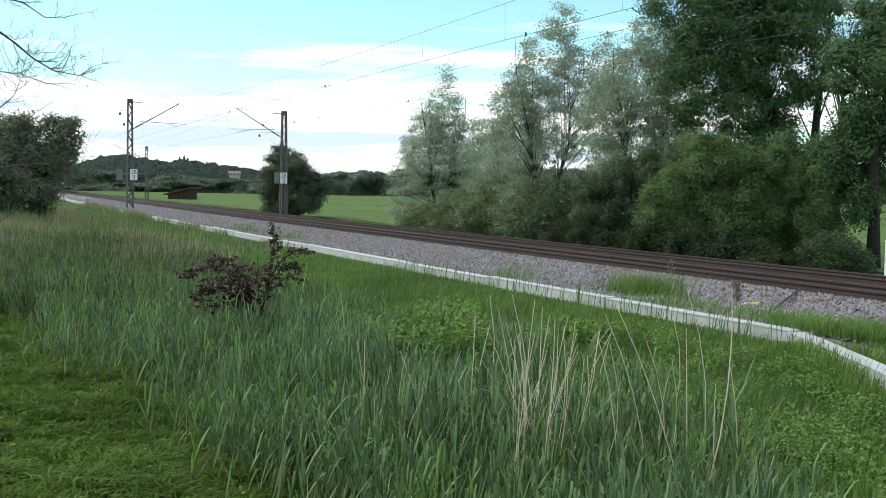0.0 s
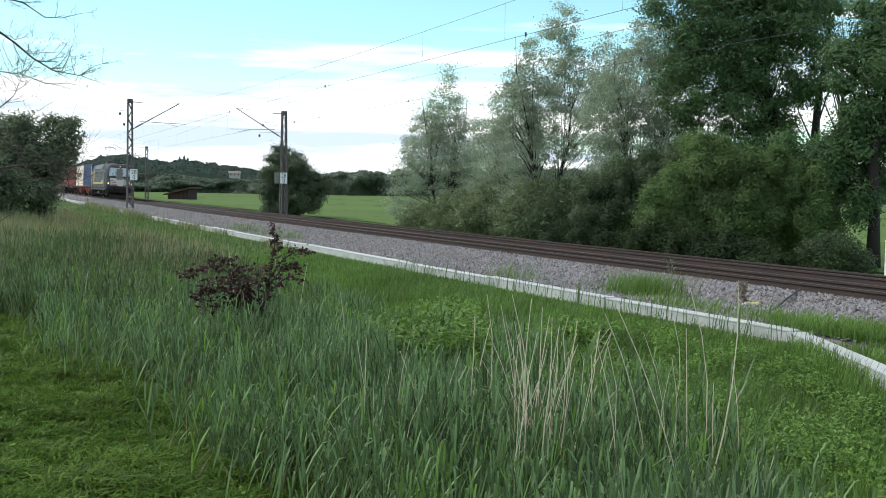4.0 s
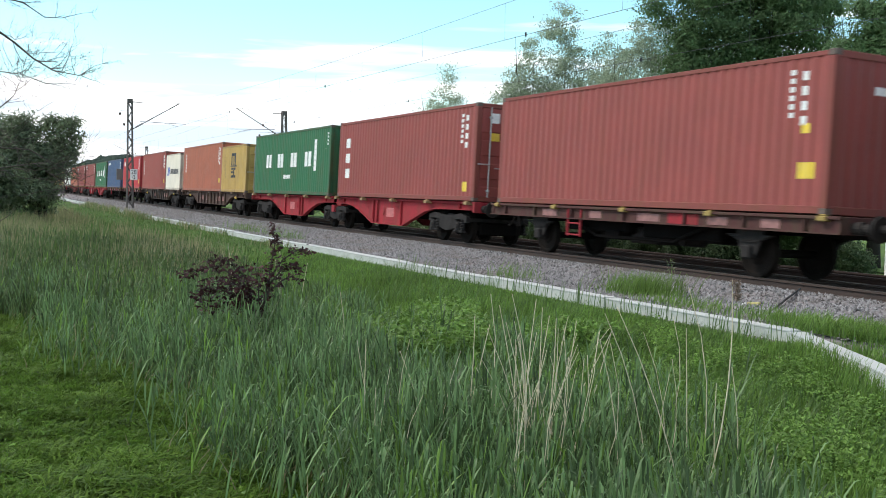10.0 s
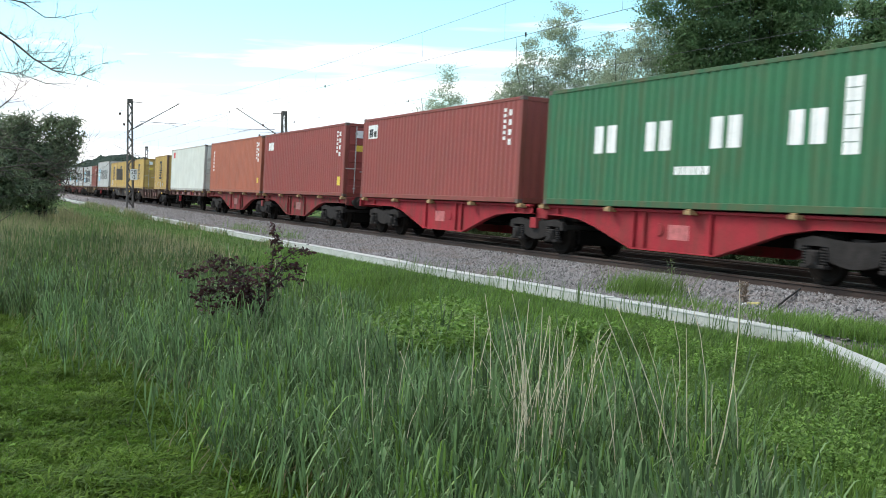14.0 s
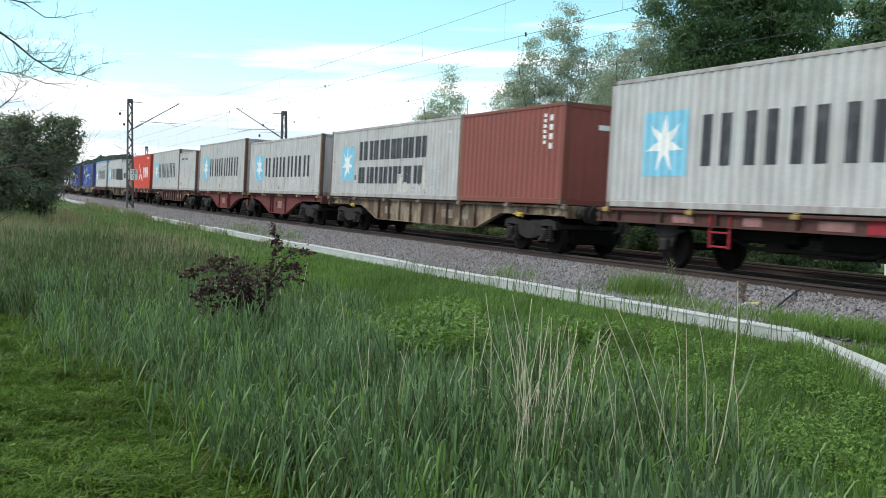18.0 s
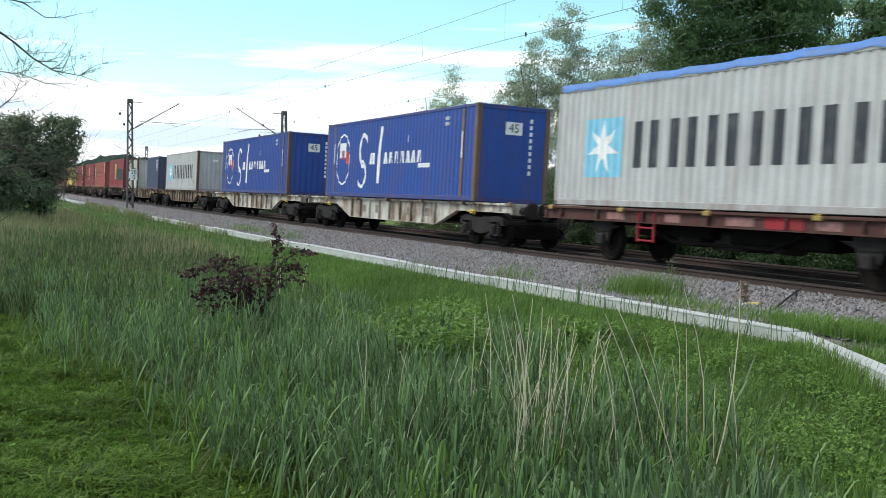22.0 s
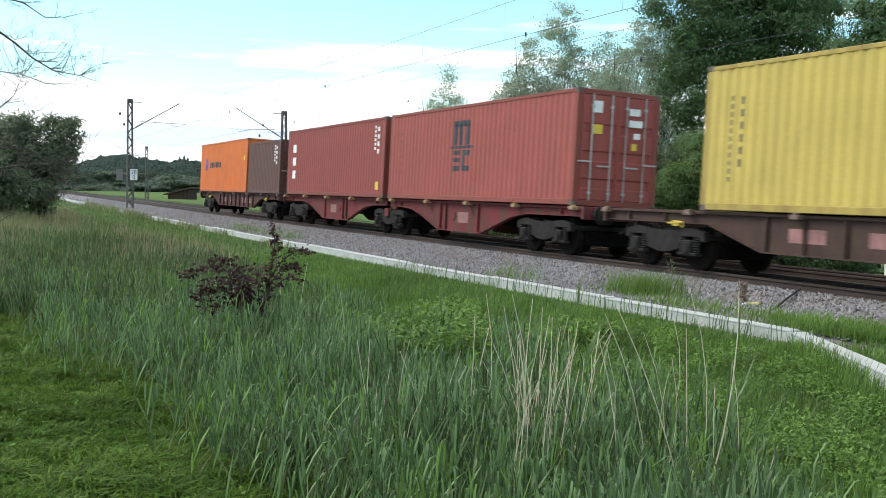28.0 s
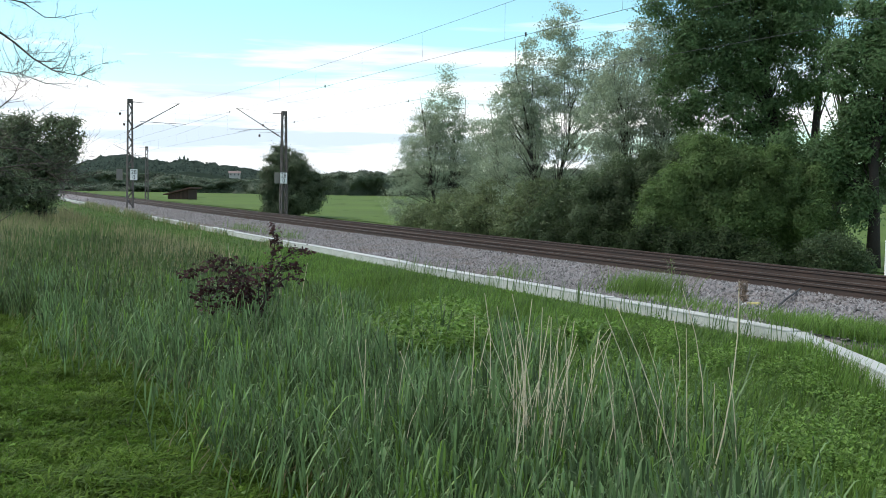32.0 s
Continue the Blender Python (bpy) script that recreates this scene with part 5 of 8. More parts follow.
# ---- locomotive ----
m_loco = mat("loco_grey", (0.029, 0.0305, 0.0335), 0.55, gloss=0.35, var=0.18, scale=0.6, bump=0.04, bscale=20.0, dirt=(0.062, 0.050, 0.040), dirt_amt=0.55, dirt_scale=(1.1, 1.1, 0.45))
m_lbogie = mat("loco_bogie", (0.026, 0.022, 0.019), 0.9, gloss=0.08, var=0.4, scale=3, bump=0.2, dirt=(0.055, 0.042, 0.032), dirt_amt=0.5, dirt_scale=(2, 2, 2))
m_lroof = mat("loco_roof", (0.112, 0.114, 0.114), 0.6, var=0.18, scale=1.2, dirt=(0.07, 0.055, 0.045), dirt_amt=0.5, dirt_scale=(1.0, 1.0, 0.8))
m_dark = mat("loco_under", (0.010, 0.0095, 0.0095), 0.75, var=0.3, scale=3, bump=0.2)
m_screen = mat("loco_glass", (0.40, 0.45, 0.43), 0.30, metal=0.6, var=0.05, gloss=0.8)
m_lamp = mat("loco_headlamp", (1.0, 0.72, 0.44), 0.3, var=0.02, emit=1.3)
m_front = mat("front_white", (0.56, 0.53, 0.47), 0.5, var=0.12, scale=3, dirt=(0.30, 0.27, 0.22), dirt_amt=0.6, dirt_scale=(2, 2, 2))
m_pod = mat("lamp_pod", (0.10, 0.10, 0.09), 0.2, metal=0.2, var=0.1)
m_gold = mat("loco_yellow", (0.60, 0.43, 0.05), 0.5, var=0.08)


def locomotive():
    ob = thing("electric_locomotive", "dark grey electric locomotive with a yellow stripe and raised pantograph", "locomotive")
    side = [(-1.40, 1.02), (-1.485, 1.20), (-1.485, 2.0), (-1.485, 2.75), (-1.47, 3.30), (-1.22, 3.80), (-0.9, 3.92), (0.9, 3.92), (1.22, 3.80), (1.47, 3.30), (1.485, 2.75), (1.485, 2.0), (1.485, 1.20), (1.40, 1.02)]
    st = [(9.02, 0.74, 2.28), (8.86, 0.91, 2.42), (8.72, 0.945, 3.00), (8.45, 0.965, 3.56), (8.15, 0.985, 3.80), (7.6, 1.0, 3.92)]

    def ring(x, w, top):
        out = []
        for y, z in side:
            k = (z - 1.02) / (3.92 - 1.02)
            out.append((x, y * w, 1.02 + k * (top - 1.02)))
        return out
    rings = [ring(*s) for s in st] + [ring(-s[0], s[1], s[2]) for s in st[::-1]]
    n = len(side)
    sh = Shape()
    for r in rings:
        sh.v += r
    for i in range(len(rings) - 1):
        for k in range(n):
            sh.f.append((i * n + k, i * n + (k + 1) % n, (i + 1) * n + (k + 1) % n, (i + 1) * n + k))
    sh.f += [tuple(range(n - 1, -1, -1)), tuple(range(len(sh.v) - n, len(sh.v)))]
    body = part("body", sh, m_loco, ob, smooth=True)
    for sg in (1, -1):
        # windscreens follow the slope of the cab front
        def fp(y, z, off=0.012):
            x = np.interp(z, [1.0, 2.28, 2.42, 3.00, 3.56, 3.78], [9.02, 9.02, 8.86, 8.72, 8.45, 8.15])
            return (sg * (float(x) + off), y, z)
        for y0, y1 in ((-1.18, -0.05), (0.05, 1.18)):
            ws = Shape().add([fp(y0, 2.50), fp(y1, 2.50), fp(y1 * 0.97, 3.02), fp(y0 * 0.97, 3.02), fp(y1 * 0.93, 3.42), fp(y0 * 0.93, 3.42)], [(0, 1, 2, 3), (3, 2, 4, 5)])
            w = part("windscreen", ws, m_screen, body, "reflecting windscreen")
            part("wiper", Shape().tube([fp((y0 + y1) / 2, 2.48, 0.03), fp((y0 + y1) / 2 + 0.2, 2.98, 0.03)], 0.012, 5), m_black, w)
        part("mask", Shape().add([fp(-1.24, 2.43, 0.006), fp(1.24, 2.43, 0.006), fp(1.2, 3.52, 0.006), fp(-1.2, 3.52, 0.006)], [(0, 1, 2, 3)]), m_black, body, "black surround of the windscreens")
        part("front_panel", Shape().add([fp(-1.06, 1.42), fp(1.06, 1.42), fp(1.09, 2.27), fp(-1.09, 2.27)], [(0, 1, 2, 3)]), m_front, body, "white front panel")
        for q in (-1, 1):
            def wing(z0, z1, z2, z3, y0, off):
                p = [fp(q * y0, z0, off), fp(q * 1.06, z1, off), fp(q * 1.06, z2, off), fp(q * (y0 + 0.02), z3, off)]
                return Shape().add(p, [(0, 1, 2, 3) if q > 0 else (3, 2, 1, 0)])
            part("red_wing", wing(1.43, 1.43, 1.70, 1.62, 0.30, 0.016), INK["dull_red"], body, "dull red lower panel")
            for k in range(2):
                part("red_stripe", wing(1.52 + 0.09 * k, 1.55 + 0.09 * k, 1.57 + 0.09 * k, 1.54 + 0.09 * k, 0.36, 0.020), INK["white"], body)
            for k in range(2):
                part("black_stripe", wing(1.76 + 0.16 * k, 1.82 + 0.17 * k, 1.87 + 0.17 * k, 1.81 + 0.16 * k, 0.40, 0.018), m_black, body)
        tagged(part("front_code", Shape().add([fp(0.35, 2.14, 0.018), fp(0.62, 2.14, 0.018), fp(0.62, 2.22, 0.018), fp(0.35, 2.22, 0.018), fp(0.72, 2.14, 0.018), fp(1.05, 2.14, 0.018), fp(1.05, 2.22, 0.018), fp(0.72, 2.22, 0.018)], [(0, 1, 2, 3), (4, 5, 6, 7)]), m_black, body), kind="stuff")
        for q in (-1, 1):
            # lamps sit in tall glazed pods on the slanting corners
            def cp(u, z, off):
                return (sg * (9.02 - 0.16 * u + off * 0.8), q * (1.10 + 0.25 * u + off * 0.6), z)
            hz = part("headlamp", Shape().add([cp(0.02, 1.52, .012), cp(0.90, 1.56, .012), cp(0.94, 2.06, .012), cp(0.10, 2.18, .012)], [(0, 1, 2, 3) if sg * q > 0 else (3, 2, 1, 0)]), m_pod, body, "tall glazed headlamp pod")
            part("lens", Shape().lathe([(0.085, 0.0), (0.075, 0.03)], 14, Matrix.Translation(cp(0.45, 1.68, .012)) @ Matrix.Rotation(radians(-90 * sg + sg * q * 35), 4, "Z")), m_lamp if sg > 0 else INK["grey"], hz, "lit headlamp")
        part("top_lamp", Shape().lathe([(0.06, 0.0), (0.055, 0.05)], 12, Matrix.Translation(fp(0, 3.60, -0.05)) @ Matrix.Rotation(radians(-90 * sg), 4, "Z")), m_lamp if sg > 0 else INK["grey"], body, "small upper headlamp")
        part("snow_plough", Shape().prism([(sg * 8.6, 0.17), (sg * 9.1, 0.17), (sg * 9.0, 0.46), (sg * 8.6, 0.6)], -1.05, 1.05), m_lbogie, ob, "dusty black rail guard")
        part("buffer_beam", Shape().box(min(sg * 8.6, sg * 9.05), max(sg * 8.6, sg * 9.05), -1.22, 1.22, 0.66, 1.16, 0.06), m_lbogie, ob)
        for y in (-1.3, 1.3):
            part("corner_step", Shape().box(sg * 8.45 - 0.2, sg * 8.45 + 0.2, y - 0.12, y + 0.12, 0.40, 0.45).box(sg * 8.45 - 0.2, sg * 8.45 + 0.2, y - 0.12, y + 0.12, 0.74, 0.79).box(sg * 8.45 - 0.22, sg * 8.45 - 0.18, y - 0.1, y + 0.1, 0.40, 1.10).box(sg * 8.45 + 0.18, sg * 8.45 + 0.22, y - 0.1, y + 0.1, 0.40, 1.10), m_loco, ob, "dusty grey corner step")
        buffers(ob, sg * 9.0, sg)
        for y in (-1.492, 1.492):
            dz = Shape().box(sg * 7.05 - 0.33, sg * 7.05 + 0.33, y - 0.006, y + 0.006, 1.22, 3.12, 0.004)
            dd = part("cab_door", dz, m_loco, ob, "narrow cab door")
            part("door_window", Shape().box(sg * 7.05 - 0.17, sg * 7.05 + 0.17, y - 0.012, y + 0.012, 2.52, 3.02), m_screen, dd)
            for q in (-0.42, 0.42):
                part("handrail", Shape().tube([(sg * 7.05 + q, y + math.copysign(0.05, y), 1.3), (sg * 7.05 + q, y + math.copysign(0.05, y), 2.9)], 0.022, 6), INK["grey"], dd)
            part("step", Shape().box(sg * 7.05 - 0.3, sg * 7.05 + 0.3, y - 0.05, y + 0.05, 0.35, 0.40).box(sg * 7.05 - 0.3, sg * 7.05 + 0.3, y - 0.05, y + 0.05, 0.68, 0.73), m_dark, ob)
    # livery on the sides
    for y in (-1.491, 1.491):
        part("side_stripe", Shape().box(-5.9, 5.6, y - 0.004, y + 0.004, 1.62, 1.76), m_gold, ob, "long yellow stripe")
        for r0, r1 in ((0.37, 0.47), (0.52, 0.62), (0.68, 0.80)):
            ringm = Shape()
            for q in disc(-5.15, 2.52, r0, r1, 36):
                k = len(ringm.v)
                ringm.v += [(x, y + math.copysign(0.003, y), z) for x, z in q]
                ringm.f.append((k, k + 1, k + 2, k + 3))
            part("ring", ringm, m_gold, ob, "yellow ring of the emblem")
        for xa, xb in ((4.12, 4.45), (4.50, 4.80), (4.85, 5.4)):
            part("side_mark", Shape().box(xa, xb, y - 0.004, y + 0.004, 1.85, 2.03), INK["grey"], ob)
        sm = Shape()
        for i in range(14):
            sm.box(-5.6 + i * 0.82 + 0.23 * ((i * 7) % 3), -5.42 + i * 0.82 + 0.21 * ((i * 5) % 4), y - 0.005, y + 0.005, 1.30, 1.345 + 0.02 * (i % 2))
        part("small_marks", sm, INK["grey"], ob)
        part("sill", Shape().box(-8.4, 8.4, y * 0.99 - 0.02, y * 0.99 + 0.02, 0.93, 1.10, 0.01), m_loco, ob, "dusty lower side sill")
    for xa, xb, light in ((-6.75, -6.15, True), (-6.12, -5.12, False), (-5.08, -1.95, True), (-1.91, 1.20, True), (1.24, 4.10, True), (4.14, 5.45, False)):
        part("roof_hatch", Shape().prism([(xa, 3.90), (xb, 3.90), (xb - 0.04, 3.95), (xa + 0.04, 3.95)], -1.0, 1.0), m_lroof if light else m_dark, ob, "grey roof hatch" if light else "dark louvred roof hatch")
        for y, s in ((-1, 1), (1, -1)):
            pn = part("roof_panel", Shape().add([(xa, y * 1.483, 3.315), (xb, y * 1.483, 3.315), (xb, y * 1.240, 3.805), (xa, y * 1.240, 3.805)], [(0, 1, 2, 3)]), m_lroof if light else m_dark, ob, "plain grey roof side" if light else "dark louvred roof side")
            if not light:
                for k in range(5):
                    u = (k + 0.5) / 5
                    part("slat", Shape().box(xa + 0.05, xb - 0.05, y * (1.490 - 0.243 * u) - 0.012, y * (1.490 - 0.243 * u) + 0.012, 3.330 + 0.465 * u, 3.350 + 0.465 * u), m_loco, pn)
    for y in (-1, 1):
        part("gutter", Shape().box(-7.4, 7.2, y * 1.478 - 0.012, y * 1.478 + 0.012, 3.270, 3.305, 0.004), m_dark, ob, "dark rain gutter below the roof")
    for x, h in ((-3.6, 0.16), (-3.1, 0.20), (1.1, 0.22), (2.0, 0.30), (2.4, 0.18)):
        part("roof_fitting", Shape().box(x - 0.12, x + 0.12, -0.5, -0.25, 3.94, 3.95 + h, 0.02), m_dark, ob)
    for x in (-2.2, -0.4):
        part("roof_insulator", Shape().lathe([(0.06, 0), (0.09, 0.07), (0.06, 0.13), (0.09, 0.19), (0.05, 0.26)], 10, Matrix.Translation((x, -0.35, 3.97)) @ Matrix.Rotation(radians(90), 4, "X")), m_insul, ob)
    part("roof_bar", Shape().tube([(-2.2, -0.35, 4.24), (-0.4, -0.35, 4.24)], 0.014, 6), INK["grey"], ob, "roof busbar")
    # pantographs: the rear one raised, the front one folded
    pan = part("pantograph", Shape().box(-6.3, -4.9, -0.45, 0.45, 4.0, 4.08, 0.02).box(-5.2, -4.9, -0.3, 0.3, 4.08, 4.2, 0.02), m_dark, ob, "raised pantograph")
    part("lower_arm", Shape().tube([(-5.1, 0, 4.15), (-6.35, 0, 5.05)], [0.05, 0.04], 7), m_dark, pan)
    part("upper_arm", Shape().tube([(-6.35, 0, 5.05), (-5.0, -0.30, 6.07)], 0.024, 6).tube([(-6.35, 0, 5.05), (-5.0, 0.30, 6.07)], 0.024, 6).tube([(-6.2, 0, 5.0), (-5.35, 0, 4.2)], 0.016, 5), m_dark, pan)
    part("contact_head", Shape().tube([(-5.3, -0.95, 5.90), (-5.3, -0.62, 6.13), (-5.3, 0.62, 6.13), (-5.3, 0.95, 5.90)], 0.022, 6).tube([(-4.7, -0.95, 5.90), (-4.7, -0.62, 6.13), (-4.7, 0.62, 6.13), (-4.7, 0.95, 5.90)], 0.022, 6).tube([(-5.3, -0.45, 6.12), (-4.7, -0.45, 6.12)], 0.018, 5).tube([(-5.3, 0.45, 6.12), (-4.7, 0.45, 6.12)], 0.018, 5), m_dark, pan)
    for x0 in (5.35,):
        fp_ = part("folded_pantograph", Shape().box(x0, x0 + 1.7, -0.5, 0.5, 3.97, 4.05, 0.02).tube([(x0, 0, 4.10), (x0 + 1.9, 0, 4.20)], 0.045, 6).tube([(x0 + 0.1, -0.3, 4.12), (x0 + 1.8, -0.12, 4.22)], 0.022, 5).tube([(x0 + 0.1, 0.3, 4.12), (x0 + 1.8, 0.12, 4.22)], 0.022, 5), m_dark, ob, "folded pantograph")
        for dx in (1.55, 1.95):
            part("contact_head", Shape().tube([(x0 + dx, -0.85, 4.10), (x0 + dx, -0.55, 4.26), (x0 + dx, 0.55, 4.26), (x0 + dx, 0.85, 4.10)], 0.026, 6), m_dark, fp_)
        for xx in (x0 + 0.25, x0 + 1.45):
            for yy in (-0.45, 0.45):
                part("pantograph_foot", Shape().lathe([(0.05, 0), (0.08, 0.04), (0.05, 0.08)], 8, Matrix.Translation((xx, yy, 3.91)) @ Matrix.Rotation(radians(90), 4, "X")), m_insul, fp_)
    for xb in (-4.75, 4.75):
        fr = Shape()
        for y in (-1.08, 1.08):
            fr.prism([(xb - 2.1, 0.72), (xb - 1.0, 0.66), (xb - 0.5, 0.52), (xb + 0.5, 0.52), (xb + 1.0, 0.66), (xb + 2.1, 0.72), (xb + 2.1, 0.92), (xb - 2.1, 0.92)], y - 0.07, y + 0.07)
        fr.box(xb - 0.4, xb + 0.4, -1.0, 1.0, 0.5, 0.95, 0.03)
        bg = part("bogie", fr, m_lbogie, ob, "dusty brown-black motor bogie")
        # dark box added between the wheels to imitate the shade there
        part("traction_motor", Shape().box(xb - 2.2, xb + 2.2, -0.55, 0.55, 0.32, 1.0, 0.05), m_under_shade, bg)
        for dx in (-2.25, -0.75, 0.75, 2.25):
            part("sand_pipe", Shape().tube([(xb + dx, -1.15, 0.98), (xb + dx, -1.12, 0.55), (xb + dx * 0.96, -0.9, 0.16)], 0.028, 6).box(xb + dx - 0.11, xb + dx + 0.11, -1.30, -1.08, 0.72, 0.98, 0.02), m_lbogie, bg)
        for dx in (-1.5, 1.5):
            wheelset(bg, xb + dx, 0.61)
            for y in (-1.12, 1.12):
                part("axle_box", Shape().box(xb + dx - 0.2, xb + dx + 0.2, y - 0.1, y + 0.1, 0.46, 0.80, 0.04).box(xb + dx - 0.42, xb + dx + 0.42, y - 0.08, y + 0.08, 0.44, 0.50, 0.02).tube([(xb + dx - 0.32, y, 0.5), (xb + dx - 0.32, y, 0.74)], 0.09, 8).tube([(xb + dx + 0.32, y, 0.5), (xb + dx + 0.32, y, 0.74)], 0.09, 8), m_lbogie, bg)
        for dx in (-0.35, 0.0, 0.35):
            part("spring", Shape().tube([(xb + dx, -1.2, 0.62), (xb + dx, -1.2, 1.02)], 0.12, 10), m_lbogie, bg)
        part("damper", Shape().tube([(xb - 1.9, -1.25, 0.95), (xb - 0.9, -1.25, 0.95)], 0.05, 8), INK["grey"], bg)
    part("transformer", Shape().box(-2.2, 2.2, -1.15, 1.15, 0.35, 1.02, 0.06), m_lbogie, ob, "dusty black equipment box under the floor")
    part("equipment_box", Shape().box(-1.6, -0.9, -1.3, -1.12, 0.5, 0.95, 0.03), m_lbogie, ob)
    part("white_tag", Shape().box(-1.5, -1.3, -1.306, -1.30, 0.52, 0.72).box(-1.2, -1.02, -1.306, -1.30, 0.52, 0.72), INK["grey"], ob)
    part("equipment_box", Shape().box(0.3, 1.1, -1.28, -1.12, 0.5, 0.95, 0.03), m_lbogie, ob)
    for x, w_, z_ in ((-2.0, 0.28, 0.55), (-0.35, 0.42, 0.48), (1.45, 0.30, 0.60), (1.95, 0.22, 0.50)):
        part("equipment_box", Shape().box(x - w_ / 2, x + w_ / 2, -1.34, -1.13, z_, 0.92, 0.03), m_lbogie, ob)
    part("floor_pipe", Shape().tube([(-2.4, -1.36, 0.46), (2.4, -1.36, 0.46)], 0.03, 6), m_lbogie, ob, "long pipe below the equipment boxes")
    return ob


# ---- the train: things and their place along it at the clip's eighteenth second ----
MOVING = []


def rows_for(S, z=0.0):
    out = []
    for t in np.linspace(0, 32, 65):
        tc = t - 18.0
        s = S - 0.945 - SPEED * tc - 0.5 * ACCEL * tc * tc
        out.append((float(t), track_pose(s) @ Matrix.Translation((0, 0, z))))
    return out


def ride(ob, S, z=0.0):
    ob.matrix_basis = rows_for(S, z)[0][1]
    MOVING.append((ob, S, z))


ride(locomotive(), -273.55)
D = dict
HC, ST = 2.896, 2.591
F20, F40, F45 = 6.058, 12.192, 13.716
HEAD = [
    ("art", "red", -250.0, [(-256.4, F40, HC, "blue_grey", "code_yellow", "weathered blue-grey forty foot container", D(door=True)), (-243.5, F40, HC, "cream", "schenker", "cream forty foot container with red and black marks", D(rusty=0.2))]),
    ("f40", "", -229.4, [(-229.4, F40, HC, "maroon", "column_left", "dull maroon forty foot container", D())]),
    ("f40", "", -215.4, [(-215.4, F40, HC, "brown_red", "code_yellow", "faded red-brown forty foot container", D())]),
    ("art", "bright_red", -194.9, [(-201.7, F40, HC, "brown_red", "three_left", "red-brown forty foot container with white marks", D(door=True)), (-188.4, F40, HC, "green", "uasc", "dark green forty foot container with large white marks", D())]),
    ("f60", "brown", -171.3, [(-177.4, F20, ST, "yellow", "msc", "yellow twenty foot container with black emblem", D(door=True)), (-168.4, F40, HC, "salmon", "column_left", "orange-brown forty foot container", D())]),
    ("f60", "dark", -151.6, [(-157.95, F20, ST, "reefer", "hapag", "white twenty foot refrigerated container with blue emblem", D(flat=True, door=True, rusty=0.1)), (-148.55, F40, HC, "brick", "column_left", "reddish brown forty foot container", D())]),
    ("f40", "", -134.45, [(-134.45, F40, HC, "red", "logo_left", "bright red forty foot container", D(rusty=0.15))]),
    ("f40", "", -120.2, [(-120.2, F40, HC, "sea_blue", "seaco", "faded blue forty foot container", D())]),
    ("art", "bright_red", -99.6, [(-106.3, F40, HC, "green", "uasc", "dark green forty foot container with large white marks", D(door=True)), (-92.75, F40, HC, "brown_red", "square_left", "red-brown forty foot container with a white square", D())]),
    ("art", "red", -72.1, [(-78.55, F40, HC, "brown_red", "logo_left", "red-brown forty foot container", D(door=True)), (-65.8, F40, HC, "salmon", "column_left", "orange-brown forty foot container", D())]),
]
MIDDLE_PART = [
    ("f40", "", -51.7, [(-51.7, F40, HC, "pale", "red_square", "pale grey-green refrigerated forty foot container", D(flat=True, door=True, rusty=0.15))]),
    ("f60", "brown", -34.5, [(-40.65, F20, ST, "yellow", "msc", "dirty yellow twenty foot container with black emblem", D(rusty=0.55)), (-28.25, F20, ST, "yellow", "msc", "dirty yellow twenty foot container with doors facing ahead", D(door=True))]),
    ("f60", "grey", -14.8, [(-20.9, F20, ST, "yellow", "msc", "dirty yellow twenty foot container with black emblem", D(door=True)), (-14.75, F20, ST, "yellow", "msc", "yellow twenty foot container with black emblem", D(rusty=0.45)), (-8.65, F20, ST, "yellow", "msc", "rust-stained yellow twenty foot container", D(rusty=0.7))]),
    ("f40", "", 2.5, [(2.5, F40, HC, "light_grey", "maersk", "light grey forty foot container with star emblem", D(door=True))]),
    ("f60", "cream", 19.5, [(13.65, F20, ST, "oldrust", "none", "rusty brown twenty foot container", D()), (22.55, F40, ST, "light_grey", "sealand", "light grey forty foot container with two rows of marks", D(rusty=0.6))]),
    ("art", "dark_red", 42.65, [(36.1, F40, ST, "light_grey", "maersk", "rust-streaked light grey forty foot container", D(rusty=0.6)), (49.3, F40, HC, "light_grey", "maersk", "light grey forty foot container with star emblem", D(rusty=0.6))]),
    ("f60", "old_red", 65.9, [(59.7, F20, ST, "light_grey", "maersk_small", "rust-patched pale grey twenty foot container", D(rusty=0.62)), (68.95, F40, HC, "light_grey", "maersk", "light grey forty foot container with rusty corner posts", D(rusty=0.6))]),
    ("f40", "", 82.75, [(82.75, F40, HC, "signal_red", "sud", "bright red forty foot container with a white bird emblem", D(rusty=0.2))]),
    ("f60", "cream", 99.4, [(93.4, F20, ST, "light_grey", "maersk20", "grey twenty foot container with small star emblem", D()), (102.7, F40, HC, "light_grey", "maersk", "light grey forty foot container with star emblem", D())]),
    ("f40", "", 116.7, [(116.6, F40, HC, "light_grey", "maersk", "grey open-top container under a blue tarpaulin", D(tarp=True))]),
]
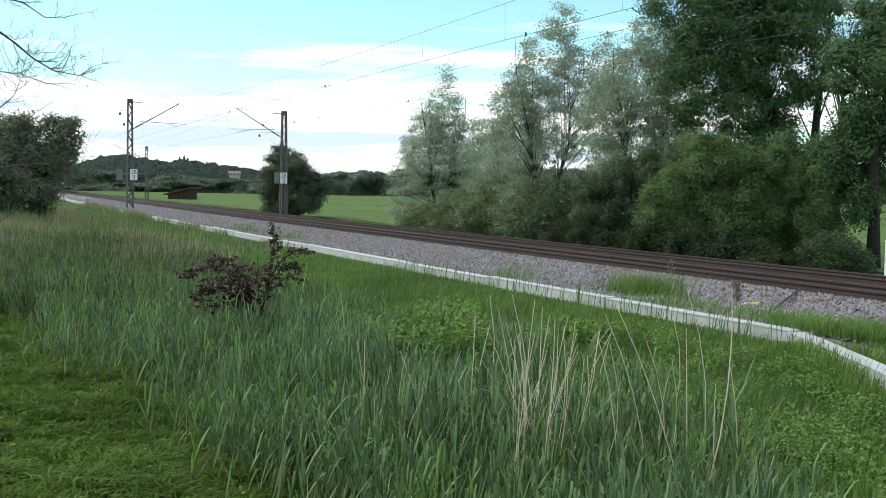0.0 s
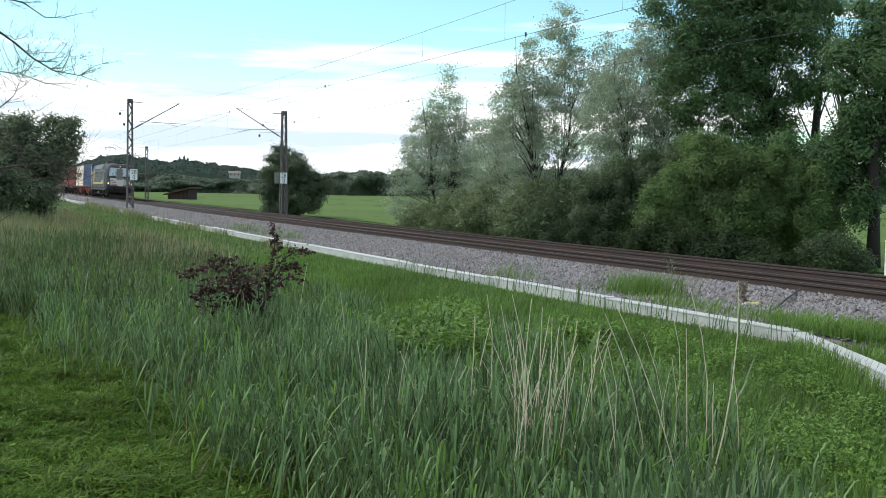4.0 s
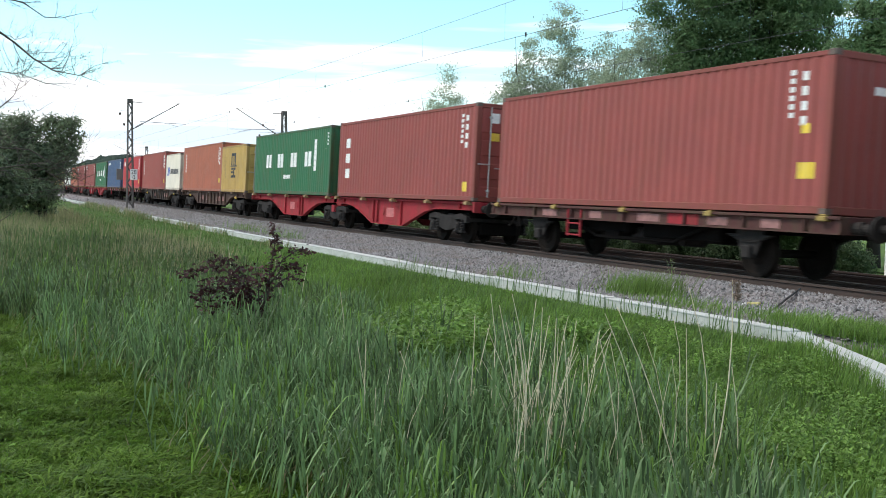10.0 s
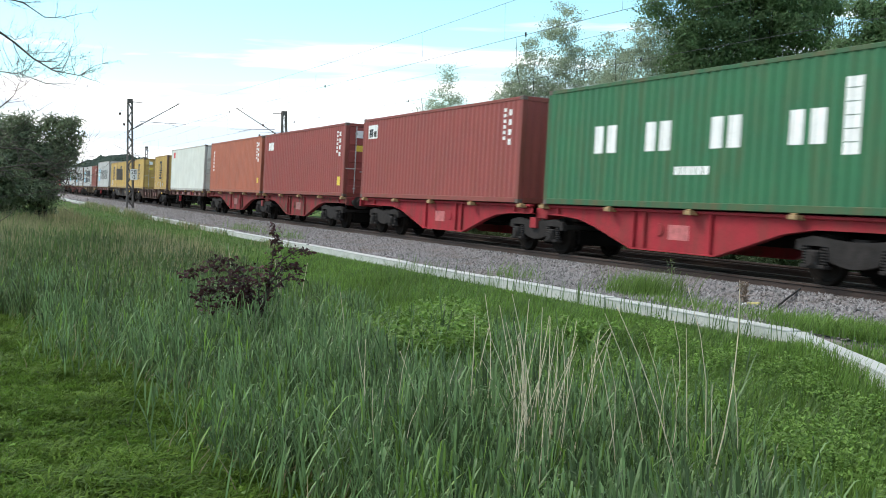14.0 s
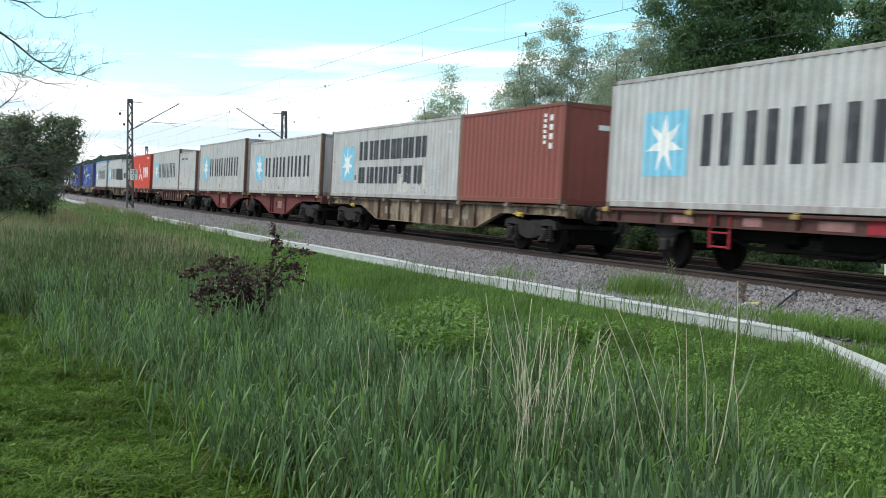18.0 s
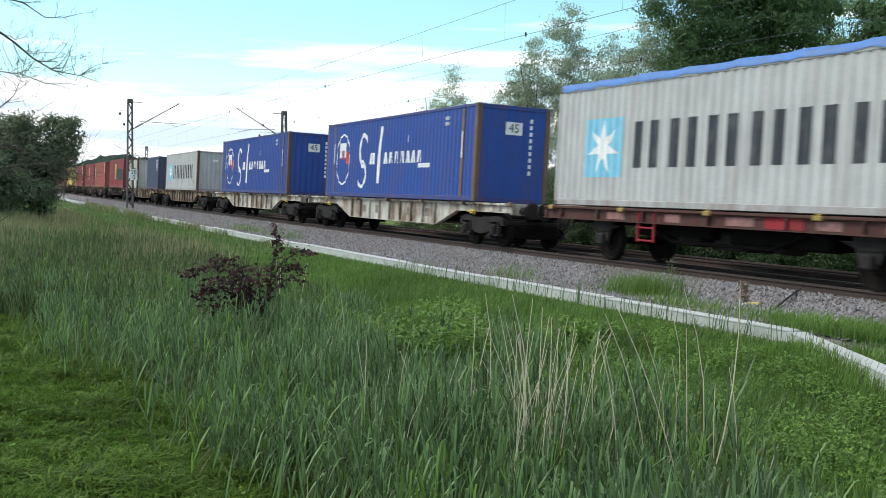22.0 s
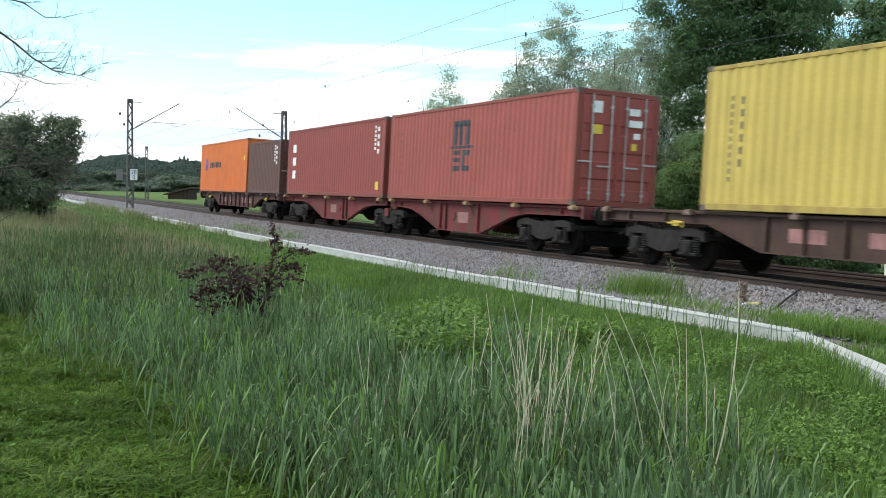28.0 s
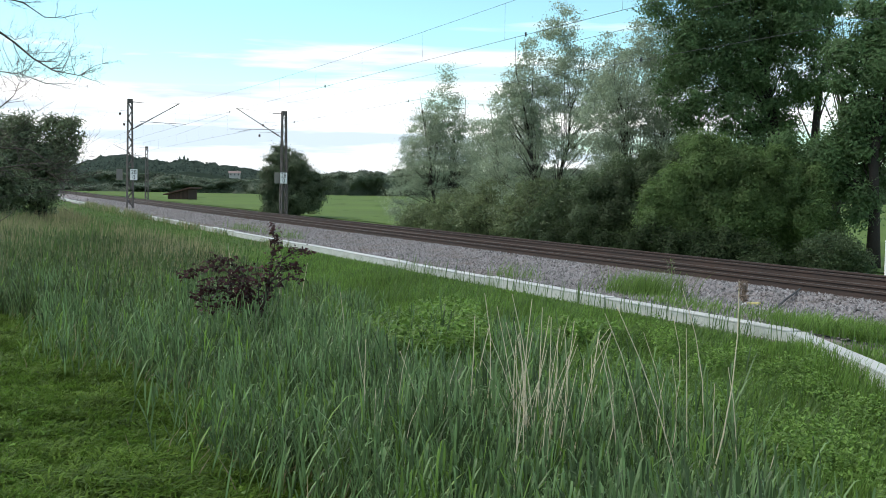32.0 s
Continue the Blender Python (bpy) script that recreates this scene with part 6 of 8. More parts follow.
TAIL = [
    ("f60", "white", 134.1, [(134.1, F45, HC, "deep_blue", "saf", "deep blue forty-five foot container with white flourish", D(wide=True))]),
    ("f60", "white", 153.6, [(153.55, F45, HC, "deep_blue", "saf", "deep blue forty-five foot container with white flourish", D(wide=True))]),
    ("f60", "cream", 173.6, [(174.0, F40, ST, "light_grey", "maersk", "light grey forty foot container with a rusty post", D(rusty=0.6))]),
    ("f60", "cream", 193.3, [(187.0, F20, ST, "navy", "none", "dusty dark blue twenty foot container", D()), (199.45, F20, ST, "dirty_white", "sealand20", "rust-streaked white twenty foot container", D(rusty=0.8))]),
    ("f60", "dark", 213.0, [(212.85, F40, HC, "maroon", "msc_gold", "maroon forty foot container with gold emblem", D())]),
    ("art", "brown", 236.4, [(230.0, F40, HC, "brick", "column_left", "brick-brown forty foot container", D()), (243.1, F40, HC, "maroon", "msc_gold", "maroon forty foot container with gold emblem", D())]),
    ("f60", "dark", 259.6, [(259.6, F40, HC, "brown_red", "logo_left", "red-brown forty foot container", D())]),
    ("f60", "brown", 278.95, [(278.6, F40, HC, "bright_yellow", "msc40", "yellow forty foot container with black emblem", D(rusty=0.15))]),
    ("art", "dark_red", 302.0, [(295.65, F40, HC, "brick", "msc40", "red-brown forty foot container with doors facing ahead", D(door=True)), (308.35, F40, HC, "brown_red", "three_left", "red-brown forty foot container with white marks", D())]),
    ("f60", "old_red", 325.0, [(318.8, F20, ST, "umber", "none", "dark brown twenty foot container", D(door=True)), (328.3, F40, HC, "orange", "hapag40", "orange forty foot container with blue emblem", D(rusty=0.3))]),]
WLABEL = {"art": "red articulated container wagon on three bogies", "f40": "rusty two-axle flat wagon with yellow lashing lugs"}
CNAME = {"brown": "dark brown", "dark": "grimy black-brown", "grey": "dark grey", "cream": "dirty cream", "white": "stained white", "old_red": "faded red-brown", "red": "red", "bright_red": "bright red", "dark_red": "dull red"}
MASTER = {}
for kind, color, S, loads in HEAD + MIDDLE_PART + TAIL:
    k = (kind, color)
    if k not in MASTER:
        MASTER[k] = flat40(WLABEL["f40"]) if kind == "f40" else articulated(color, CNAME[color] + " articulated container wagon on three bogies") if kind == "art" else flat60(color, label=CNAME[color] + " four-axle container wagon with deep ribbed side webs")
        wag = MASTER[k]
    else:
        wag = copy_thing(MASTER[k], Matrix.Identity(4))
    ride(wag, S)
    for S2, L, H, col, style, lab, kw in loads:
        ride(container(L, H, col, style, lab, **kw), S2, FLOOR_Z)


# ---- plants ----
def leafmat(name, c, island=0.35, trans=0.35, rough=0.6, var=0.3, scale=0.5, gloss=0.3):
    return mat(name, c, rough, var=var, scale=scale, fine=0.1, bscale=12.0, island=island, trans=trans, gloss=gloss)


m_willow = leafmat("willow_leaf", (0.335, 0.400, 0.28), 0.28, 0.45)
m_oak = leafmat("oak_leaf", (0.112, 0.194, 0.078), 0.35, 0.5)
m_elder = leafmat("elder_leaf", (0.116, 0.188, 0.060), 0.28, 0.45)
m_sallow = leafmat("sallow_leaf", (0.076, 0.114, 0.050), 0.3, 0.3)
# leaf colour darkened to carry the shade low in the thicket
m_foot_shade = leafmat("foot_shade_leaf", (0.040, 0.064, 0.025), 0.5, 0.3, gloss=0.12)
m_osier = leafmat("osier_leaf", (0.190, 0.24, 0.12), 0.35)
m_hedge = leafmat("hedge_leaf", (0.130, 0.168, 0.092), 0.4, 0.35)
m_round = leafmat("round_bush_leaf", (0.092, 0.124, 0.064), 0.15, 0.3)
m_purple = leafmat("purple_leaf", (0.046, 0.017, 0.017), 0.5, 0.2, gloss=0.15)
m_woods = leafmat("woods_leaf", (0.090, 0.118, 0.076), 0.18, 0.25, scale=0.15)
m_hillw = mat("hill_leaf", (0.040, 0.056, 0.046), 0.9, var=0.40, scale=0.16, fine=0.25, bscale=0.5, bump=1.0, gloss=0.0)
m_bark = mat("bark", (0.028, 0.023, 0.019), 0.9, var=0.3, scale=2.0, bump=0.8, bscale=14.0)
m_twig = mat("bare_twig", (0.060, 0.045, 0.038), 0.9, var=0.3, scale=4.0)
m_reed = leafmat("reed_blade", (0.124, 0.200, 0.080), 0.6, 0.35, 0.55, scale=0.6)
m_fresh = leafmat("fresh_grass", (0.130, 0.225, 0.045), 0.45, 0.4, 0.45, scale=0.5)
m_verge = leafmat("verge_grass", (0.102, 0.176, 0.050), 0.35, 0.35, scale=0.5)
m_backreed = leafmat("back_reed", (0.084, 0.128, 0.046), 0.4, 0.35, scale=0.6)
m_weed = leafmat("weed_leaf", (0.145, 0.250, 0.050), 0.35, 0.35, scale=0.8)
m_herb = leafmat("path_herb", (0.098, 0.174, 0.028), 0.4, 0.35, scale=0.8, gloss=0.08)
m_creep = leafmat("creeping_herb", (0.100, 0.168, 0.026), 0.5, 0.35, scale=0.9, gloss=0.08)
m_dry = leafmat("dry_stalk", (0.62, 0.54, 0.385), 0.25, 0.1, 0.8, 0.2, 2.0)
m_oldstraw = leafmat("old_straw", (0.25, 0.225, 0.12), 0.3, 0.3)
m_plume = leafmat("plume", (0.25, 0.18, 0.14), 0.3, 0.2)
m_straw = leafmat("straw_grass", (0.28, 0.26, 0.14), 0.3, 0.3)


def unit(v):
    return v / np.maximum(np.linalg.norm(v, axis=-1, keepdims=True), 1e-9)


def leaves(name, centers, size, material, aspect=0.5, droop=0.3, r=None, face=None):
    """One mesh of small bent leaves at the given places; face, where given, is the way that each one turns its upper side."""
    r = r or rng
    n = len(centers)
    d = unit(r.normal(size=(n, 3)) + np.array([0, 0, -droop]))
    if face is not None:
        nf = unit(face + r.normal(size=(n, 3)) * 0.42)
        d = unit(d - nf * (d * nf).sum(-1, keepdims=True))
        w = np.cross(d, nf)
    else:
        w = unit(np.cross(d, r.normal(size=(n, 3))))
    nrm = np.cross(d, w)
    ln = (size * r.uniform(0.6, 1.35, n))[:, None]
    c = np.asarray(centers)
    a = c - d * ln * 0.5 + w * ln * aspect * 0.45
    b = c - d * ln * 0.36 - w * ln * aspect * 0.55
    e = c + d * ln * 0.62 - nrm * ln * 0.05
    v = np.stack([a, b, e], 1).reshape(-1, 3)
    return quick_mesh(name, v, np.arange(3 * n), np.full(n, 3), material)


def tree(name, label, category, base, height, blobs, n_clump, per, spread, leaf, material, aspect=0.5, droop=0.3, trunk_r=0.18, stems=1, shell=0.55, seed=1, group="", bark=None, lean=(0, 0), lumps=0.0, lump=(0.32, 0.60), rise=0.55):
    """A tree or bush: tapered stems, limbs to every clump, and a crown of clumps of leaves within uneven lobes (x, y, z, rx, ry, rz)."""
    r = np.random.default_rng(seed)
    z0 = float(ground_z(base[0], base[1]))
    ob = thing(name, label, category, group, at=Matrix.Translation((base[0], base[1], z0)))
    if lumps:
        # smaller lobes stand out of the large ones
        extra = []
        for b in blobs:
            for _ in range(int(lumps * (b[3] * b[5]) ** 0.8) + 2):
                d = unit(r.normal(size=3) + np.array([0, -0.3, 0.35]))
                k = r.uniform(*lump)
                rr = k * min(b[3], b[4], b[5])
                extra.append((b[0] + d[0] * (b[3] - rr * 0.30), b[1] + d[1] * (b[4] - rr * 0.30), max(0.4, b[2] + d[2] * (b[5] - rr * 0.30)), rr * r.uniform(0.9, 1.4) * (1.15 - 0.3 * rise), rr, rr * r.uniform(0.7, 1.0) * (0.5 + 0.9 * rise)))
        core = [(b[0], b[1], b[2], b[3] * 0.80, b[4] * 0.80, b[5] * 0.80) for b in blobs]
        blobs = core + extra
    vol = np.array([b[3] * b[4] * b[5] for b in blobs]) ** (2 / 3)
    pick = r.choice(len(blobs), n_clump, p=vol / vol.sum())
    bl = np.array(blobs)[pick]
    d = unit(r.normal(size=(n_clump, 3)))
    rad = np.where(r.random(n_clump) < shell, r.uniform(0.8, 1.06, n_clump), r.random(n_clump) ** 0.45)
    cl = bl[:, :3] + d * rad[:, None] * bl[:, 3:]
    cl[:, 2] = np.maximum(cl[:, 2], 0.15)
    size = r.uniform(0.55, 1.35, n_clump)
    who = np.repeat(np.arange(n_clump), per)
    off = r.normal(size=(len(who), 3)) * np.array([1, 1, rise]) * spread * size[who][:, None]
    pts = cl[who] + off
    pts[:, 2] = np.maximum(pts[:, 2], 0.03)
    # stems and limbs
    bark = bark or m_bark
    tops = []
    for k in range(stems):
        a = 6.28 * k / stems + 0.4
        sp = 0.0 if stems == 1 else 0.16 * height
        q = [Vector((0.06 * math.cos(a) * stems, 0.06 * math.sin(a) * stems, -0.2))]
        for i in range(1, 7):
            u = i / 6
            q.append(Vector((lean[0] * u + sp * u * math.cos(a) + 0.04 * height * (r.random() - 0.5) * u, lean[1] * u + sp * u * math.sin(a) + 0.04 * height * (r.random() - 0.5) * u, height * 0.80 * u)))
        part("trunk" if k == 0 else "stem", Shape().tube(q, [trunk_r * (1.25 if i == 0 else 1.0) * (1 - 0.93 * i / 6) for i in range(7)], 9), bark, ob, smooth=True)
        tops.append(q)
    limb = Shape()
    for i in range(0, n_clump, max(1, n_clump // (34 if name == "oak_tree" else 130))):
        tgt = Vector(cl[i])
        q = min(tops, key=lambda s: min((p - tgt).length for p in s))
        u = max(0.12, min(0.92, (tgt.z / (height * 0.80)) * r.uniform(0.45, 0.8)))
        j = min(5, int(u * 6))
        st = q[j].lerp(q[j + 1], u * 6 - j)
        mid = st.lerp(tgt, 0.5) + Vector(r.normal(size=3) * 0.06 * (tgt - st).length) + Vector((0, 0, 0.05 * (tgt - st).length))
        rr = trunk_r * (0.22 if name == "oak_tree" else 0.34) * (1 - 0.6 * u)
        limb.tube([st, mid, tgt], [rr, rr * 0.55, rr * 0.15], 5, False)
    part("branchwork", limb, bark, ob, smooth=True)
    face = unit((pts - bl[who][:, :3]) / bl[who][:, 3:]) + np.array([0, 0, 0.5]) if lumps else None
    part("crown", leaves("crown", pts, leaf, material, aspect, droop, r, face), None, ob)
    if shell > 0.6:
        ni = n_clump * 9
        bi = np.array(blobs)[r.choice(len(blobs), ni, p=vol / vol.sum())]
        ci = bi[:, :3] + unit(r.normal(size=(ni, 3))) * (0.86 * r.random(ni) ** 0.4)[:, None] * bi[:, 3:]
        ci[:, 2] = np.maximum(ci[:, 2], 0.12)
        part("inner_foliage", leaves("inner_foliage", ci, leaf * 2.0, material, aspect, droop, r), None, ob)
    if name == "willow_tree":
        SWAY.append((ob, 1.0))
    return ob


SWAY = []


# willows behind the far track
tree("willow_tree", "slender silver-grey willow with an airy pointed crown", "tree", line_point(44.5, -11.0), 10.2,
     [(0, 0, 4.0, 2.5, 2.2, 2.2), (-0.9, 0, 5.3, 1.6, 1.6, 1.9), (0.9, 0.3, 5.2, 1.5, 1.5, 1.7), (0.1, 0, 7.3, 1.05, 1.0, 1.6), (-0.1, 0, 6.2, 1.6, 1.4, 1.4), (0.25, 0, 9.2, 0.42, 0.42, 0.9), (2.2, 0, 3.6, 1.5, 1.4, 1.8), (-2.0, -0.3, 2.4, 1.2, 1.2, 1.9)], 680, 75, 0.24, 0.125, m_willow, 0.32, 0.5, 0.11, 2, 0.5, 11, "willows")
tree("willow_tree", "silver-grey willow with drooping fine leaves", "tree", line_point(37.5, -12.0), 8.6,
     [(-0.6, 0, 3.9, 2.0, 1.8, 2.1), (0.8, 0.2, 5.6, 1.7, 1.6, 1.8), (0, 0, 2.0, 2.2, 1.9, 1.8), (-1.2, 0, 5.4, 1.0, 1.0, 1.2)], 480, 75, 0.24, 0.125, m_willow, 0.32, 0.5, 0.11, 2, 0.5, 12, "willows")
tree("willow_tree", "tall silver-grey willow with open branches against the sky", "tree", line_point(31.0, -10.5), 12.2,
     [(0.5, 0, 10.4, 0.75, 0.8, 1.1), (-1.5, 0, 7.6, 0.9, 0.9, 1.0), (-1.8, 0, 6.3, 1.1, 1.1, 1.2), (-1.1, 0, 8.9, 0.55, 0.6, 0.8), (-0.1, 0, 8.8, 1.4, 1.3, 1.5), (-0.95, 0, 6.6, 1.5, 1.4, 1.7), (1.2, 0, 7.7, 1.6, 1.5, 2.0), (2.6, 0, 8.2, 1.3, 1.3, 1.8), (0.95, 0, 4.7, 2.4, 1.9, 2.2), (-1.5, 0, 4.2, 1.6, 1.5, 2.0), (0, 0, 1.8, 2.4, 2.0, 1.6)], 800, 80, 0.22, 0.122, m_willow, 0.34, 0.5, 0.085, 2, 0.45, 13, "willows")
tree("willow_tree", "broad silver-grey willow beside the dark oak", "tree", line_point(26.0, -12.5), 11.0,
     [(-0.2, 0, 9.2, 0.9, 0.9, 1.1), (0.9, 0, 8.6, 1.2, 1.2, 1.5), (-0.6, 0, 6.9, 1.7, 1.5, 1.9), (1.2, 0, 6.4, 1.5, 1.4, 2.3), (0, 0, 4.2, 2.3, 1.9, 2.0), (-1.7, 0, 6.1, 1.4, 1.4, 1.9)], 660, 80, 0.22, 0.122, m_willow, 0.34, 0.5, 0.085, 2, 0.45, 14, "willows")
# low osiers at their feet
for i, (s, lat, h, w) in enumerate(((38, -9.5, 2.6, 1.6), (34, -9.2, 2.9, 1.6), (29.5, -9.3, 3.1, 1.8), (42.5, -9.4, 1.9, 1.4), (26.5, -9.0, 3.0, 1.6))):
    tree("osier_bush", "green osier bush at the foot of the willows", "bush", line_point(s, lat), h, [(0, 0, h * .5, w, w * .9, h * .55), (w * .6, 0, h * .36, w * .7, w * .7, h * .4), (-w * .6, .2, h * .34, w * .7, w * .7, h * .36)], 240, 50, 0.19, 0.145, (m_osier, m_osier, m_osier, m_osier, m_sallow)[i], 0.34, 0.3, 0.04, 4, 0.65, 30 + i, "osiers")
# the large rounded bush
tree("elder_bush", "wide rounded dark green bush close behind the tracks", "bush", line_point(17.6, -9.6), 5.2,
     [(-0.1, 0.2, 3.70, 1.05, 1.3, 1.30), (-1.3, 0.4, 2.5, 0.9, 1.3, 1.15), (0.2, -0.2, 2.4, 1.7, 1.5, 1.6), (-1.7, 0.2, 1.4, 0.9, 1.2, 1.0), (1.65, -0.6, 3.05, 1.20, 1.4, 1.35), (2.85, -0.6, 2.1, 1.15, 1.4, 1.45), (3.7, -0.6, 1.1, 0.85, 1.2, 1.05), (1.0, 0, 1.4, 2.8, 1.7, 1.4)],
     2500, 95, 0.15, 0.088, m_elder, 0.55, 0.1, 0.06, 5, 0.85, 21, lumps=7.0, lump=(0.20, 0.36), rise=1.0)
tree("elder_bush", "dark green bush between willows and elder", "bush", line_point(23.0, -9.4), 4.2,
     [(0.3, 0, 2.2, 1.4, 1.4, 1.65), (1.9, -.5, 3.2, 1.3, 1.3, 1.35), (0.9, -.3, 2.7, 1.2, 1.2, 1.3), (-1.1, 0.2, 1.6, 1.3, 1.3, 1.4), (2.7, -0.9, 1.9, 1.25, 1.1, 1.5), (2.9, -0.9, 0.9, 1.4, 1.0, 0.9)], 1350, 95, 0.15, 0.082, m_sallow, 0.5, 0.2, 0.06, 4, 0.8, 22, lumps=6.0, lump=(0.22, 0.42), rise=1.0)
tree("elder_bush", "low green bush at the end of the thicket", "bush", line_point(11.6, -9.4), 1.6, [(0, 0, .7, .9, .8, .8), (.5, 0, .5, .7, .6, .5)], 240, 70, 0.13, 0.075, m_sallow, 0.5, 0.2, 0.03, 3, 0.7, 23)
# dark foliage added along the foot of the thicket, standing in for its shade
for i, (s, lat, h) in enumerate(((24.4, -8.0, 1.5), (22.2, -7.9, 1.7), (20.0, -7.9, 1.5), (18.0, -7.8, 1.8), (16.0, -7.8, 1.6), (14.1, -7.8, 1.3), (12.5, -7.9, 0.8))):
    tree("bramble_thicket", "dark green foliage added for the shade at the foot of the bushes", "bush", line_point(s, lat), h, [(0, 0, h * .45, 1.15, .7, h * .5), (.7, .1, h * .35, .8, .6, h * .4), (-.7, 0, h * .38, .8, .6, h * .42)], 260, 60, 0.14, 0.080, m_foot_shade, 0.5, 0.2, 0.02, 5, 0.7, 130 + i, "brambles", lumps=3.0, lump=(0.25, 0.45), rise=0.9)
# oaks
OAK_TALL = [(-5.2, 0, 9.8, 1.4), (-3.4, 0, 9.6, 1.7), (-1.5, 0, 9.9, 1.7), (-5.4, 0, 7.9, 1.1), (-4.1, 0, 7.7, 1.5), (-2.2, 0, 8.0, 1.4), (-0.3, 0, 9.2, 1.4), (-0.7, 0, 7.5, 1.2), (-4.8, 0, 6.1, 1.1), (-3.0, 0, 6.0, 1.3),
            (-1.6, 0, 6.2, 0.7), (0.0, 0, 6.5, 0.45), (-3.0, 0, 4.6, 1.1), (-0.8, 0, 4.1, 0.9), (-4.6, 0, 11.4, 1.6), (-2.3, 0, 12.0, 1.9), (0.1, 0, 11.3, 1.3), (0.7, 0, 10.2, 0.75), (0.6, 0, 7.5, 0.65), (-2.6, 0, 7.2, 1.0), (0.5, 0, 8.5, 0.6), (-1.2, 0, 5.7, 0.9), (-1.9, 0, 5.2, 0.85), (-0.5, 0, 5.5, 0.6)]
tree("oak_tree", "tall dark green oak with heavy limbs", "tree", line_point(21.4, -17.5), 17.0, [(x, y, z, r * 1.12, r * 1.2, r * 1.0) for x, y, z, r in OAK_TALL],
     1060, 112, 0.28, 0.120, m_oak, 0.62, 0.2, 0.27, 2, 0.45, 41, "oaks", lean=(-1.0, 0), lumps=2.2, lump=(0.26, 0.50), rise=0.7)
OAK_OPEN = [(-0.3, 0, 8.3, 0.6), (-1.1, 0, 7.5, 0.7), (-0.1, 0, 6.9, 0.8), (-1.0, 0, 6.5, 0.45), (-0.2, 0, 5.7, 0.85), (-0.8, 0, 5.2, 0.45), (-1.4, 0, 4.1, 0.85), (-0.2, 0, 4.2, 0.9), (-2.2, 0, 3.7, 0.7), (-1.0, 0, 3.1, 0.7),
            (0.1, 0, 3.0, 0.6), (-1.6, 0, 2.7, 0.5), (-1.1, 0, 1.7, 0.28), (-0.1, 0, 1.9, 0.32), (0.1, 0, 9.1, 0.6), (0.9, 0, 7.1, 1.2), (1.0, 0, 4.4, 1.2), (-0.5, 0, 9.2, 0.35), (0.4, 0, 5.0, 0.6), (-2.9, 0, 4.4, 0.4), (-0.5, -1.2, 2.6, 0.45), (-0.8, -1.2, 1.9, 0.32)]
tree("oak_tree", "dark oak with an open crown letting the sky through", "tree", line_point(14.5, -14.2), 13.0, [(x, y + (1.0 if z < 5 else 0.3), z, r * 1.15, r * 1.2, r * 1.0) for x, y, z, r in OAK_OPEN],
     780, 105, 0.25, 0.110, m_oak, 0.62, 0.2, 0.23, 1, 0.5, 42, "oaks", lumps=1.5, lump=(0.26, 0.50), rise=0.7)
tree("oak_tree", "dark oak beyond the thicket", "tree", line_point(28.0, -26), 14, [(1.7, 0, 7.0, 0.8, 1.2, 1.0), (-0.5, 0, 3.4, 2.2, 2, 1.1), (-2.0, 0, 12.6, 2.0, 2.0, 1.4)], 130, 60, 0.36, 0.15, m_oak, 0.6, 0.2, 0.25, 1, 0.5, 43, "oaks")
# lone bush by the far mast
tree("round_bush", "round dark green bush alone beside the far mast", "bush", line_point(76.0, -11.0), 6.3,
     [(-0.35, 0, 2.9, 2.75, 2.2, 2.65), (-0.45, 0, 4.3, 2.0, 1.7, 1.85), (-1.8, 0, 2.2, 1.5, 1.4, 1.9), (1.3, 0, 2.0, 1.6, 1.4, 1.9), (-0.2, -0.6, 0.9, 2.3, 1.6, 0.9)], 1500, 75, 0.24, 0.115, m_round, 0.55, 0.2, 0.1, 5, 0.8, 51, lumps=0.8, lump=(0.34, 0.55))
# thicket on the near side, far left
tree("hedge_tree", "dark leafy thicket beside the line", "tree", (-21.6, 56.5), 6.2,
     [(-0.3, 0, 2.2, 1.6, 1.6, 2.1), (-1.0, 0, 4.4, 1.5, 1.5, 1.3), (0.8, 0, 4.5, 1.1, 1.1, 1.2), (1.85, 0, 4.8, 0.6, 0.7, 0.7), (1.0, 0, 3.3, 0.75, 0.9, 1.0), (-2.6, 0, 3.2, 2.0, 1.8, 2.3)], 480, 75, 0.30, 0.165, m_hedge, 0.5, 0.2, 0.13, 3, 0.62, 61, lumps=4.0)
tree("hedge_tree", "dark leafy thicket in the verge", "tree", (-22.4, 50.0), 4.6,
     [(0, 0, 2.2, 2.2, 2.0, 2.1), (1.4, 0, 1.6, 1.1, 1.2, 1.4), (-2, 0, 2.6, 1.8, 1.6, 1.9)], 380, 75, 0.30, 0.165, m_hedge, 0.5, 0.2, 0.1, 3, 0.62, 62, lumps=4.0)


# bare branches reaching in from the left, near the camera
bare = thing("bare_tree", "bare leafless tree with thin drooping boughs", "tree", at=Matrix.Translation((0, 0, 0)))
trunk_foot = Vector((-5.2, 9.0, float(ground_z(-5.2, 9.0))))
part("trunk", Shape().tube([trunk_foot + Vector(p) for p in ((0, 0, -0.2), (0.05, 0, 0.8), (0.0, 0.05, 1.8), (0.12, 0, 2.8), (0.2, 0, 4.2))], [0.13, 0.11, 0.09, 0.07, 0.03], 10), m_twig, bare, smooth=True)


